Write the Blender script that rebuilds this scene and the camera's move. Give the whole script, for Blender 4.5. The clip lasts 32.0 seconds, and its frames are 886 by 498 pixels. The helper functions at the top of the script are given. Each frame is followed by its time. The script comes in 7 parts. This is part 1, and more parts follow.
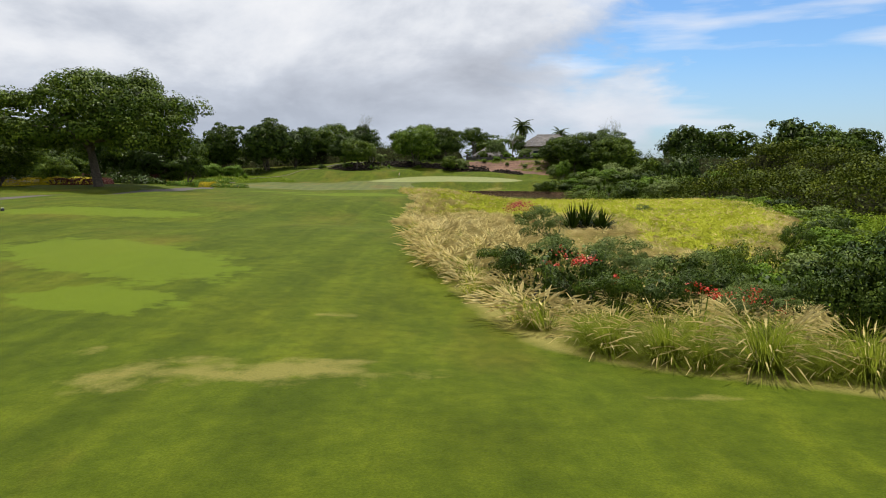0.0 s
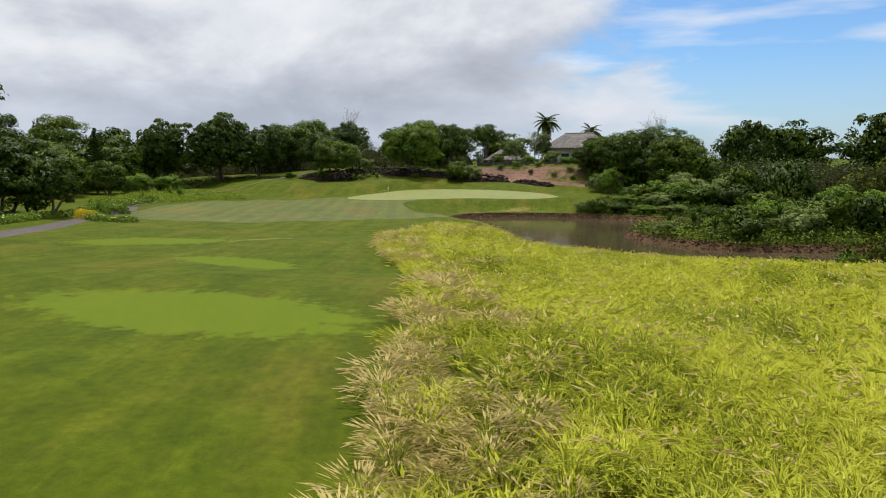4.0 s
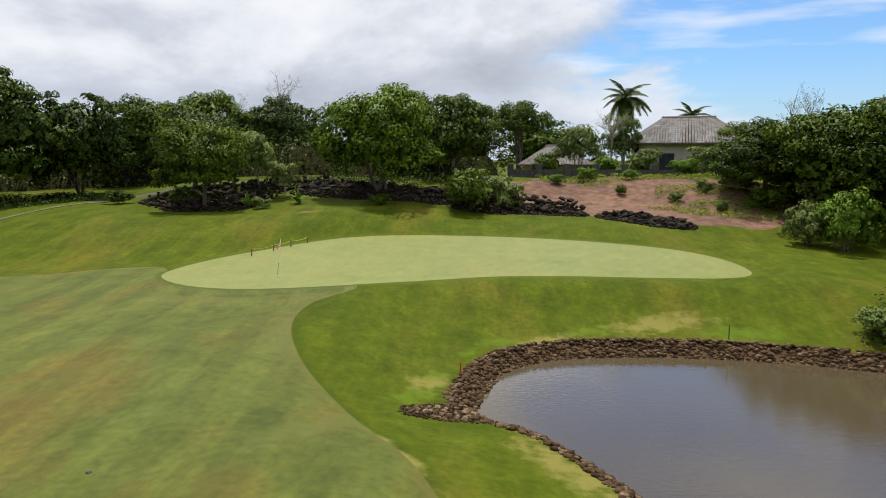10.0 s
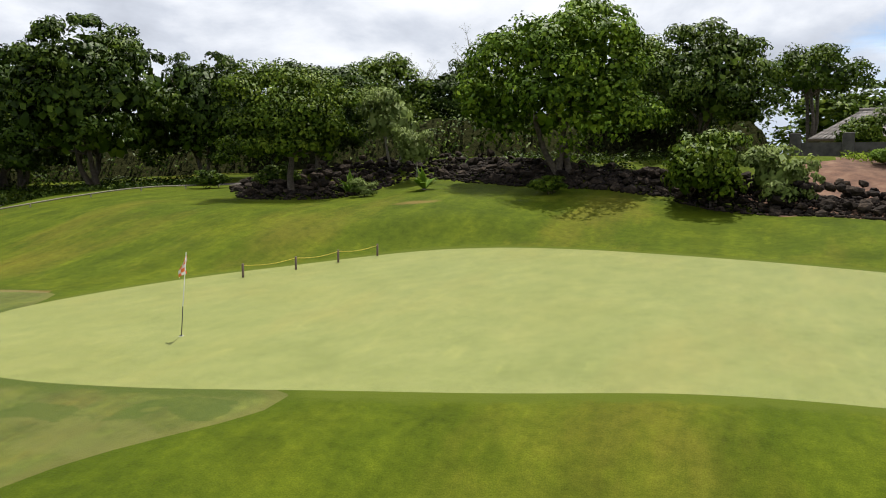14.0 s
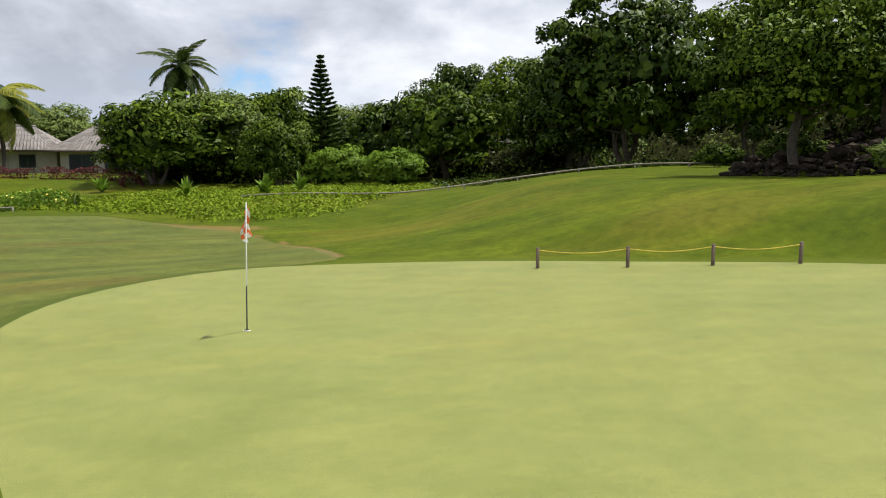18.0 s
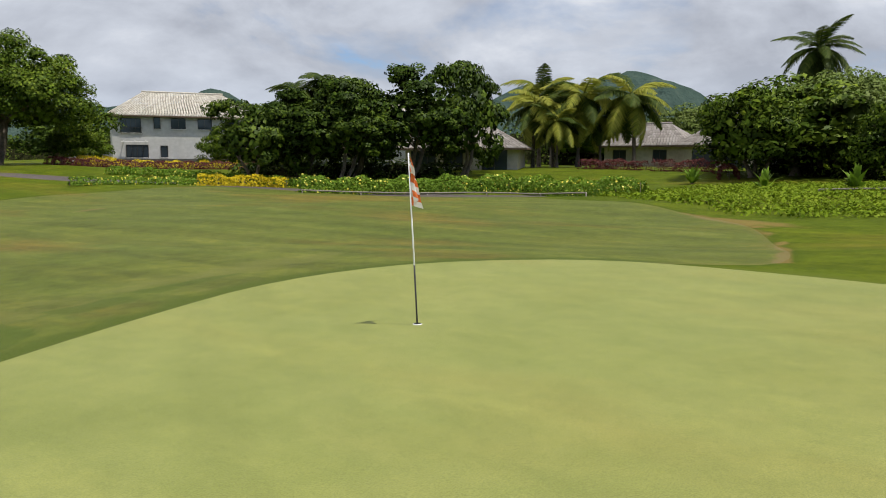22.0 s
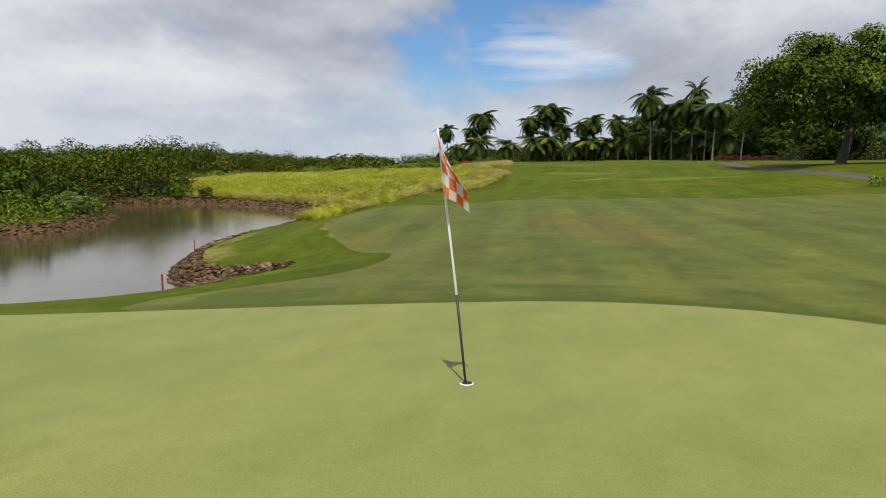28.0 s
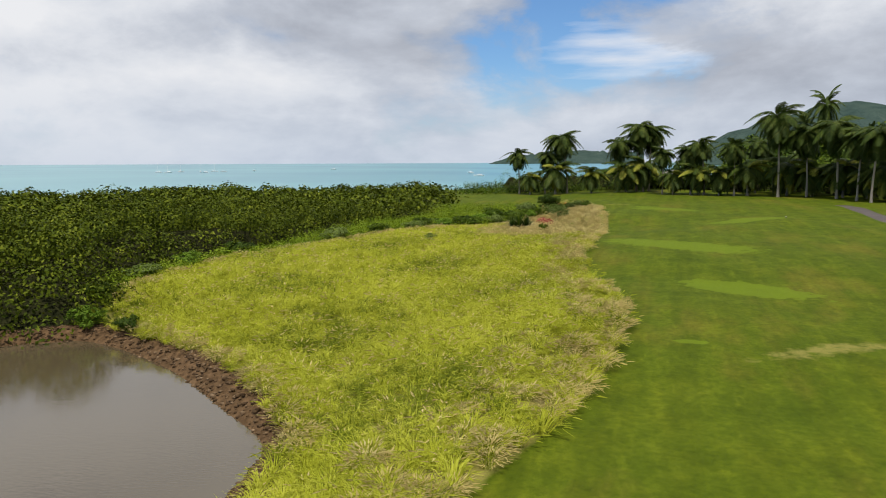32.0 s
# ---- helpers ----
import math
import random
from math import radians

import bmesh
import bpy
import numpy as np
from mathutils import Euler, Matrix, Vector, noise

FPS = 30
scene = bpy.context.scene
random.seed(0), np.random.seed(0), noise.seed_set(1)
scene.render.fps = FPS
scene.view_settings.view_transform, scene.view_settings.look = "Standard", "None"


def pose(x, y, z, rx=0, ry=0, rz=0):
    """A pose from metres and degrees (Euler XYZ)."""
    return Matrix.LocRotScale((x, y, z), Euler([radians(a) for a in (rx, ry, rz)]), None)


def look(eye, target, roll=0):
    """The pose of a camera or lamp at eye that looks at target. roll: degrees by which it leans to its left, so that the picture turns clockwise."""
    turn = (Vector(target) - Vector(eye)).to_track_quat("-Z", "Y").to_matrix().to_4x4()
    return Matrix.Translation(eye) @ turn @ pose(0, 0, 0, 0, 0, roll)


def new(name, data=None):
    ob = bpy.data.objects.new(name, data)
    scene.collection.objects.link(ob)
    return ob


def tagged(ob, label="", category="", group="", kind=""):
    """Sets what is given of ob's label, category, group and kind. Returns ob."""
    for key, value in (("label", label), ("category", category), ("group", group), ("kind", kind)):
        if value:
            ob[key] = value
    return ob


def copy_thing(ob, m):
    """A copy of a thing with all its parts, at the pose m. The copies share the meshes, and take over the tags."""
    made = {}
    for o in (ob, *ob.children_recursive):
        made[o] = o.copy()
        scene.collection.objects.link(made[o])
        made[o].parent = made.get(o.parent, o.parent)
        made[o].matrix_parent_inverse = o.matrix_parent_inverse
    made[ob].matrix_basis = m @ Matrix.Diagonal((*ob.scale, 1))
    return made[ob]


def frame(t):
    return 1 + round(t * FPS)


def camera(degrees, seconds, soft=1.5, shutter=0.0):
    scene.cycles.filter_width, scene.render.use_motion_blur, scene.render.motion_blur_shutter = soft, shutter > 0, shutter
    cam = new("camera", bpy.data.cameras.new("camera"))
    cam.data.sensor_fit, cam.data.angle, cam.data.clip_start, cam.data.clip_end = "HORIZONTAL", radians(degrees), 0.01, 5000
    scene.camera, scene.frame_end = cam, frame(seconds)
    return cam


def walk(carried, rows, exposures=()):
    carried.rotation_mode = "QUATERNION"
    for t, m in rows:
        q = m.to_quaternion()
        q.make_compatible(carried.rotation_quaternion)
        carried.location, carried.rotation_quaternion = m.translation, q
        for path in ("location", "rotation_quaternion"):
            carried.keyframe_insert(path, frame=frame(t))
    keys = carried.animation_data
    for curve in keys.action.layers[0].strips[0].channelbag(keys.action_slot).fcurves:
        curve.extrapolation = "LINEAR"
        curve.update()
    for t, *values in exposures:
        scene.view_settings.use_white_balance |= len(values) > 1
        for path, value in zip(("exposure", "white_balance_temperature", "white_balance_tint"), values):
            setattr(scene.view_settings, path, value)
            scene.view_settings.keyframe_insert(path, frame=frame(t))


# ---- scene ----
# seconds, x, y, z, yaw, pitch, roll of the flying camera
cam = camera(64.24, 32.0, 1.0)
ROWS = [
    (0, 0.00, -0.00, 4.00, 0.81, -7.08, 0.01),
    (0.5, -0.11, 4.25, 4.06, 0.84, -7.14, -0.00),
    (1, -0.22, 8.99, 4.21, 0.81, -7.20, -0.00),
    (1.5, -0.26, 14.15, 4.45, 0.87, -7.22, -0.03),
    (2, -0.41, 19.53, 4.77, 0.87, -7.26, -0.02),
    (2.5, -0.61, 25.17, 5.16, 0.95, -7.29, -0.03),
    (3, -0.86, 30.96, 5.51, 0.95, -7.29, -0.03),
    (3.5, -1.00, 37.02, 5.72, 1.00, -7.28, -0.07),
    (4, -1.10, 43.41, 5.97, 1.02, -7.30, -0.14),
    (4.5, -1.20, 49.94, 6.16, 1.10, -7.24, -0.17),
    (6.5, -0.88, 76.09, 6.14, 1.39, -7.34, -0.14),
    (7, -0.96, 82.70, 5.99, 1.39, -7.34, -0.13),
    (7.5, -1.05, 89.23, 6.07, 1.39, -7.30, -0.15),
    (8, -1.11, 95.60, 6.09, 1.43, -7.23, -0.15),
    (8.5, -1.20, 101.90, 6.10, 1.48, -7.18, -0.13),
    (9, -1.25, 108.03, 6.15, 1.56, -7.18, -0.05),
    (9.5, -1.43, 113.82, 6.21, 1.50, -7.20, 0.10),
    (10, -1.61, 119.09, 6.24, 1.48, -7.24, 0.18),
    (10.5, -1.66, 124.05, 6.19, 1.63, -7.21, 0.21),
    (11, -1.58, 128.57, 6.01, 1.91, -7.18, 0.14),
    (11.5, -1.24, 132.84, 5.73, 3.77, -7.17, 0.09),
    (12, -0.94, 135.99, 5.42, 7.10, -7.17, 0.07),
    (12.5, -0.52, 138.75, 5.05, 10.50, -7.19, 0.07),
    (13, -0.19, 141.26, 4.66, 13.98, -7.20, 0.08),
    (13.5, 0.21, 143.51, 4.28, 17.93, -7.19, 0.07),
    (15.5, 1.15, 151.38, 3.24, 40.28, -7.30, 0.02),
    (16, 0.99, 153.15, 3.04, 46.53, -7.30, 0.02),
    (16.5, 0.80, 154.78, 2.82, 52.97, -7.32, 0.02),
    (17, 0.52, 156.29, 2.68, 59.51, -7.32, 0.01),
    (17.5, 0.17, 157.72, 2.48, 66.18, -7.28, 0.01),
    (18, -0.37, 158.80, 2.35, 72.63, -7.26, 0.02),
    (18.5, -0.96, 159.90, 2.25, 79.45, -7.23, 0.04),
    (19, -1.64, 160.69, 2.09, 86.36, -7.19, 0.07),
    (19.5, -2.28, 161.44, 1.97, 93.55, -7.14, 0.11),
    (20, -2.76, 162.05, 1.88, 100.20, -7.14, 0.15),
    (20.5, -3.40, 162.66, 1.78, 106.19, -7.15, 0.17),
    (21, -3.90, 163.24, 1.71, 112.11, -7.16, 0.06),
    (21.5, -4.51, 163.77, 1.64, 118.03, -7.14, -0.03),
    (22, -5.17, 164.24, 1.59, 123.93, -7.17, -0.01),
    (22.5, -5.90, 164.67, 1.52, 129.89, -7.16, 0.01),
    (23, -6.76, 164.93, 1.46, 135.77, -7.17, 0.02),
    (23.5, -7.55, 165.20, 1.42, 141.75, -7.18, -0.02),
    (24, -8.30, 165.59, 1.38, 147.93, -7.20, 0.03),
    (24.5, -9.03, 165.87, 1.34, 154.27, -7.23, -0.04),
    (25, -9.83, 165.88, 1.28, 160.50, -7.23, -0.07),
    (25.5, -10.56, 165.89, 1.24, 166.56, -7.23, -0.06),
    (26, -11.27, 165.86, 1.25, 172.36, -7.24, -0.08),
    (26.5, -11.91, 165.71, 1.24, 178.08, -7.22, -0.08),
    (28.5, -13.12, 163.75, 1.65, 192.61, -7.08, -0.05),
    (29, -12.80, 161.13, 2.74, 194.39, -7.09, -0.09),
    (29.5, -12.31, 157.85, 4.53, 195.07, -7.09, -0.16),
    (30, -11.68, 153.86, 6.04, 195.32, -7.09, -0.20),
    (30.5, -10.67, 149.29, 7.41, 195.45, -7.10, -0.23),
    (31, -9.55, 144.42, 8.18, 195.57, -7.10, -0.29),
    (31.5, -8.34, 139.07, 8.43, 195.71, -7.11, -0.24),
    (32, -7.26, 133.53, 8.46, 195.76, -7.08, -0.27),
]
walk(cam, [(t, pose(x, y, z, 90 + pitch, 0, yaw) @ pose(0, 0, 0, 0, 0, roll)) for t, x, y, z, yaw, pitch, roll in ROWS],
     [(0, -0.02), (3, -0.07), (9, 0.03), (13, 0.16), (16, 0.30), (17, 0.22), (18, 0.22), (21, 0.06), (24, -0.05), (27, -0.20), (29, -0.22), (32, -0.14)])

# ---- world, sun ----
SUN_TO = Vector((-0.05, 0.36, 0.93)).normalized()
elev, azim = math.asin(SUN_TO.z), math.atan2(SUN_TO.x, SUN_TO.y)
world = bpy.data.worlds.new("world")
scene.world = world
world.use_nodes = True
wn, wl = world.node_tree.nodes, world.node_tree.links
wn.clear()


def wnode(kind, **props):
    n = wn.new(kind)
    for k, v in props.items():
        if k == "operation":
            n.operation = v
        elif k == "blend_type":
            n.blend_type = v
        elif k == "data_type":
            n.data_type = v
    return n


def wmath(op, a, b=None):
    n = wnode("ShaderNodeMath", operation=op)
    for i, v in enumerate((a, b)):
        if v is None:
            continue
        if isinstance(v, (int, float)):
            n.inputs[i].default_value = v
        else:
            wl.new(v, n.inputs[i])
    return n.outputs[0]


sky = wn.new("ShaderNodeTexSky")
sky.sky_type = "NISHITA"
sky.sun_disc = False
sky.sun_elevation = elev
sky.sun_rotation = azim
sky.air_density, sky.dust_density, sky.ozone_density = 1.0, 0.6, 1.5
coord = wn.new("ShaderNodeTexCoord")
sep = wn.new("ShaderNodeSeparateXYZ")
wl.new(coord.outputs["Generated"], sep.inputs[0])
flat = wn.new("ShaderNodeVectorMath")
flat.operation = "MULTIPLY"
wl.new(coord.outputs["Generated"], flat.inputs[0])
flat.inputs[1].default_value = (1.0, 1.0, 2.1)


def wnoise(scale, detail, rough, offset, distort=0.0):
    mapping = wn.new("ShaderNodeMapping")
    mapping.inputs["Location"].default_value = offset
    wl.new(flat.outputs[0], mapping.inputs[0])
    n = wn.new("ShaderNodeTexNoise")
    n.inputs["Scale"].default_value = scale
    n.inputs["Detail"].default_value = detail
    n.inputs["Roughness"].default_value = rough
    n.inputs["Distortion"].default_value = distort
    wl.new(mapping.outputs[0], n.inputs["Vector"])
    return n.outputs["Fac"]


def wramp(fac, stops):
    r = wn.new("ShaderNodeValToRGB")
    e = r.color_ramp.elements
    while len(e) < len(stops):
        e.new(0.5)
    for el, (p, c) in zip(e, stops):
        el.position, el.color = p, (*c, 1)
    wl.new(fac, r.inputs[0])
    return r.outputs[0]


def wmix(fac, a, b):
    m = wn.new("ShaderNodeMix")
    m.data_type = "RGBA"
    if isinstance(fac, (int, float)):
        m.inputs[0].default_value = fac
    else:
        wl.new(fac, m.inputs[0])
    for i, v in ((6, a), (7, b)):
        if isinstance(v, tuple):
            m.inputs[i].default_value = (*v, 1)
        else:
            wl.new(v, m.inputs[i])
    return m.outputs[2]


skyscale = wn.new("ShaderNodeVectorMath")
skyscale.operation = "SCALE"
deep = wn.new("ShaderNodeMix")
deep.data_type, deep.blend_type = "RGBA", "MULTIPLY"
deep.inputs[0].default_value = 1.0
deep.inputs[7].default_value = (0.62, 0.86, 1.12, 1)
wl.new(sky.outputs[0], deep.inputs[6])
wl.new(deep.outputs[2], skyscale.inputs[0])
skyscale.inputs["Scale"].default_value = 0.125
billow = wnoise(3.4, 11.0, 0.57, (3.1, 0.7, 0.4), 0.25)
billow_up = wnoise(3.4, 11.0, 0.57, (3.1, 0.7, 0.52), 0.25)
cover = billow
# broken cloud over the whole sky, with clear gaps to the north-east and low in the south


def gap(direction, start, end, amount):
    dot = wn.new("ShaderNodeVectorMath")
    dot.operation = "DOT_PRODUCT"
    wl.new(coord.outputs["Generated"], dot.inputs[0])
    dot.inputs[1].default_value = Vector(direction).normalized()
    r = wn.new("ShaderNodeMapRange")
    r.interpolation_type = "SMOOTHSTEP"
    wl.new(dot.outputs["Value"], r.inputs[0])
    r.inputs[1].default_value, r.inputs[2].default_value = start, end
    r.inputs[3].default_value, r.inputs[4].default_value = 0.0, amount
    return r.outputs[0]


cover = wmath("ADD", cover, 0.12)
cover = wmath("SUBTRACT", cover, gap((0.62, 0.72, 0.30), 0.76, 0.99, 0.30))
cover = wmath("SUBTRACT", cover, gap((0.12, -0.95, 0.36), 0.93, 0.995, 0.17))
cover = wmath("ADD", cover, gap((-0.75, 0.6, 0.25), 0.75, 0.97, 0.14))
mask = wramp(cover, [(0.42, (0, 0, 0)), (0.50, (0.75, 0.75, 0.75)), (0.58, (1, 1, 1))])
# thin high streaks across the clear sky
wisp_at = wn.new("ShaderNodeMapping")
wisp_at.inputs["Rotation"].default_value = (0.05, 0.0, 0.25)
wisp_at.inputs["Scale"].default_value = (1.0, 1.0, 7.0)
wl.new(coord.outputs["Generated"], wisp_at.inputs[0])
wisp = wn.new("ShaderNodeTexNoise")
wisp.inputs["Scale"].default_value, wisp.inputs["Detail"].default_value, wisp.inputs["Roughness"].default_value = 3.2, 7.0, 0.5
wl.new(wisp_at.outputs[0], wisp.inputs["Vector"])
wisps = wramp(wisp.outputs["Fac"], [(0.50, (0, 0, 0)), (0.68, (0.8, 0.8, 0.8))])
# the heaps are bright on their upper sides and grey below
shade = wnoise(1.0, 5.0, 0.5, (7.7, 2.2, 0.0), 0.1)
shade = wmath("ADD", shade, wmath("MULTIPLY", wmath("SUBTRACT", billow, billow_up), 0.7))
shade = wmath("ADD", shade, wmath("MULTIPLY", sep.outputs[0], 0.09))
shade = wmath("SUBTRACT", shade, gap((-0.95, 0.25, 0.22), 0.70, 0.98, 0.05))
shade = wmath("ADD", shade, gap((-0.62, 0.75, 0.22), 0.72, 0.98, 0.05))
shade = wmath("ADD", shade, gap((-0.53, -0.85, 0.25), 0.70, 0.97, 0.08))
cloud = wramp(shade, [(0.30, (0.42, 0.45, 0.52)), (0.45, (0.60, 0.64, 0.72)), (0.55, (0.78, 0.81, 0.87)), (0.66, (0.92, 0.93, 0.96))])
veil = wramp(sep.outputs[2], [(0.0, (1, 1, 1)), (0.13, (0, 0, 0))])
clear = wmix(wisps, skyscale.outputs[0], (0.88, 0.90, 0.95))
with_cloud = wmix(mask, clear, cloud)
with_haze = wmix(wmath("MULTIPLY", veil, 0.55), with_cloud, (0.55, 0.64, 0.78))
back = wn.new("ShaderNodeBackground")
back.inputs["Strength"].default_value = 1.0
wl.new(with_haze, back.inputs["Color"])
out = wn.new("ShaderNodeOutputWorld")
wl.new(back.outputs[0], out.inputs["Surface"])

sun_data = bpy.data.lights.new("sun", "SUN")
sun_data.energy, sun_data.angle, sun_data.color = 4.3, radians(0.6), (1.0, 0.96, 0.88)
sun = new("sun", sun_data)
sun.matrix_world = look(SUN_TO * 200, (0, 0, 0))

# ---- materials ----
MATS = {}


def material(name, stops, scale=4.0, detail=6.0, rough=0.8, bump=0.0, bump_scale=30.0, big=0.0, big_scale=0.15,
             island=0.0, obrand=0.0, translucent=0.0, metallic=0.0, world_space=False, spec=0.5, stretch=None, bump_dist=0.02, soft_up=0.0):
    """Noise-driven surface: colour stops over fine noise, tinted by a second, larger noise, with optional relief."""
    m = bpy.data.materials.new(name)
    m.use_nodes = True
    n, l = m.node_tree.nodes, m.node_tree.links
    b = n["Principled BSDF"]
    b.inputs["Roughness"].default_value = rough
    b.inputs["Metallic"].default_value = metallic
    b.inputs["Specular IOR Level"].default_value = spec
    if world_space:
        g = n.new("ShaderNodeNewGeometry")
        vec = g.outputs["Position"]
    else:
        vec = n.new("ShaderNodeTexCoord").outputs["Object"]
    if stretch:
        mp = n.new("ShaderNodeMapping")
        mp.inputs["Scale"].default_value = stretch
        l.new(vec, mp.inputs[0])
        vec = mp.outputs[0]

    def noise_of(s, d):
        t = n.new("ShaderNodeTexNoise")
        t.inputs["Scale"].default_value, t.inputs["Detail"].default_value = s, d
        t.inputs["Roughness"].default_value = 0.6
        l.new(vec, t.inputs["Vector"])
        return t.outputs["Fac"]

    def mth(op, a, c):
        k = n.new("ShaderNodeMath")
        k.operation = op
        for i, v in enumerate((a, c)):
            if isinstance(v, (int, float)):
                k.inputs[i].default_value = v
            else:
                l.new(v, k.inputs[i])
        return k.outputs[0]

    fac = noise_of(scale, detail)
    if island:
        g2 = n.new("ShaderNodeNewGeometry")
        fac = mth("ADD", mth("MULTIPLY", fac, 1 - island), mth("MULTIPLY", g2.outputs["Random Per Island"], island))
    if obrand:
        oi = n.new("ShaderNodeObjectInfo")
        fac = mth("ADD", fac, mth("MULTIPLY", mth("SUBTRACT", oi.outputs["Random"], 0.5), obrand))
    r = n.new("ShaderNodeValToRGB")
    e = r.color_ramp.elements
    while len(e) < len(stops):
        e.new(0.5)
    for el, (p, c) in zip(e, stops):
        el.position, el.color = p, (*c, 1)
    l.new(fac, r.inputs[0])
    col = r.outputs[0]
    if big:
        mx = n.new("ShaderNodeMix")
        mx.data_type, mx.blend_type = "RGBA", "MULTIPLY"
        mx.inputs[0].default_value = 1.0
        rr = n.new("ShaderNodeValToRGB")
        rr.color_ramp.elements[0].position, rr.color_ramp.elements[1].position = 0.3, 0.7
        rr.color_ramp.elements[0].color = (1 - big, 1 - big, 1 - big, 1)
        rr.color_ramp.elements[1].color = (1 + big * 0.5, 1 + big * 0.5, 1 + big * 0.4, 1)
        l.new(noise_of(big_scale, 3.0), rr.inputs[0])
        l.new(col, mx.inputs[6])
        l.new(rr.outputs[0], mx.inputs[7])
        col = mx.outputs[2]
    l.new(col, b.inputs["Base Color"])
    if bump:
        bp = n.new("ShaderNodeBump")
        bp.inputs["Strength"].default_value = bump
        bp.inputs["Distance"].default_value = bump_dist
        l.new(noise_of(bump_scale, 4.0), bp.inputs["Height"])
        l.new(bp.outputs[0], b.inputs["Normal"])
    if soft_up:
        gn = n.new("ShaderNodeNewGeometry")
        mv = n.new("ShaderNodeMix")
        mv.data_type = "VECTOR"
        mv.inputs[0].default_value = soft_up
        l.new(gn.outputs["Normal"], mv.inputs[4])
        mv.inputs[5].default_value = (0, 0, 1)
        nv = n.new("ShaderNodeVectorMath")
        nv.operation = "NORMALIZE"
        l.new(mv.outputs[1], nv.inputs[0])
        l.new(nv.outputs[0], b.inputs["Normal"])
    if translucent:
        tr = n.new("ShaderNodeBsdfTranslucent")
        ms = n.new("ShaderNodeMixShader")
        ms.inputs[0].default_value = translucent
        l.new(col, tr.inputs["Color"])
        l.new(b.outputs[0], ms.inputs[1])
        l.new(tr.outputs[0], ms.inputs[2])
        l.new(ms.outputs[0], n["Material Output"].inputs["Surface"])
    MATS[name] = m
    return m


def leaf_mat(name, dark, mid, light, rough=0.58, tl=0.25, soft=0.3, gloss=0.12):
    return material(name, [(0.2, dark), (0.5, mid), (0.85, light)], scale=0.35, detail=3, rough=rough, island=0.32, translucent=tl, spec=gloss if rough < 0.7 else 0.08, obrand=0.12, soft_up=soft)


leaf_dark = leaf_mat("leaf_dark", (0.007, 0.016, 0.002), (0.036, 0.066, 0.005), (0.150, 0.205, 0.022), 0.48, tl=0.07, soft=0.08, gloss=0.09)
leaf_mid = leaf_mat("leaf_mid", (0.010, 0.022, 0.002), (0.058, 0.100, 0.006), (0.215, 0.275, 0.026), 0.50, tl=0.08, soft=0.08, gloss=0.08)
leaf_glossy = leaf_mat("leaf_glossy", (0.014, 0.034, 0.003), (0.085, 0.150, 0.008), (0.30, 0.40, 0.035), 0.50, tl=0.10, soft=0.08, gloss=0.09)
leaf_bright = leaf_mat("leaf_bright", (0.06, 0.115, 0.008), (0.125, 0.215, 0.015), (0.21, 0.31, 0.035))
leaf_olive = leaf_mat("leaf_olive", (0.060, 0.095, 0.018), (0.140, 0.190, 0.040), (0.250, 0.300, 0.085))
leaf_mangrove = leaf_mat("leaf_mangrove", (0.013, 0.022, 0.002), (0.068, 0.092, 0.006), (0.245, 0.265, 0.024), 0.55, tl=0.09, soft=0.12, gloss=0.05)
leaf_grey = leaf_mat("leaf_grey", (0.050, 0.080, 0.020), (0.120, 0.165, 0.045), (0.26, 0.31, 0.11), gloss=0.05)
leaf_palm = leaf_mat("leaf_palm", (0.018, 0.034, 0.006), (0.052, 0.080, 0.012), (0.15, 0.165, 0.030))
leaf_palm_gold = leaf_mat("leaf_palm_gold", (0.10, 0.13, 0.016), (0.26, 0.27, 0.035), (0.46, 0.42, 0.08), tl=0.35)
leaf_red = leaf_mat("leaf_red", (0.050, 0.014, 0.014), (0.11, 0.030, 0.028), (0.19, 0.075, 0.05))
leaf_yellow = leaf_mat("leaf_yellow", (0.3, 0.25, 0.008), (0.6, 0.46, 0.012), (0.8, 0.64, 0.03), soft=0.5)
leaf_cover = leaf_mat("leaf_cover", (0.075, 0.125, 0.007), (0.165, 0.235, 0.014), (0.30, 0.36, 0.045), soft=0.45, gloss=0.04)
petal_red = material("petal_red", [(0.3, (0.30, 0.004, 0.030)), (0.7, (0.58, 0.014, 0.075))], scale=6, island=0.5, rough=0.6, translucent=0.15)
petal_orange = material("petal_orange", [(0.3, (0.50, 0.03, 0.012)), (0.7, (0.78, 0.085, 0.03))], scale=6, island=0.5, rough=0.5, translucent=0.2)
petal_yellow = material("petal_yellow", [(0.3, (0.60, 0.50, 0.03)), (0.7, (0.85, 0.75, 0.12))], scale=6, island=0.5, rough=0.5)
bark = material("bark", [(0.3, (0.055, 0.042, 0.030)), (0.7, (0.16, 0.13, 0.10))], scale=6, bump=0.6, bump_scale=18, rough=0.9, big=0.3, big_scale=1.2)
bark_pale = material("bark_pale", [(0.3, (0.17, 0.145, 0.115)), (0.7, (0.33, 0.29, 0.24))], scale=7, bump=0.5, bump_scale=20, rough=0.9, stretch=(1, 1, 3))
grass_gold = leaf_mat("grass_gold", (0.31, 0.34, 0.022), (0.48, 0.50, 0.045), (0.65, 0.64, 0.12), rough=0.85, tl=0.40, soft=0.93)
grass_green = leaf_mat("grass_green", (0.075, 0.105, 0.007), (0.18, 0.22, 0.016), (0.33, 0.35, 0.050), rough=0.85, tl=0.35, soft=0.85)
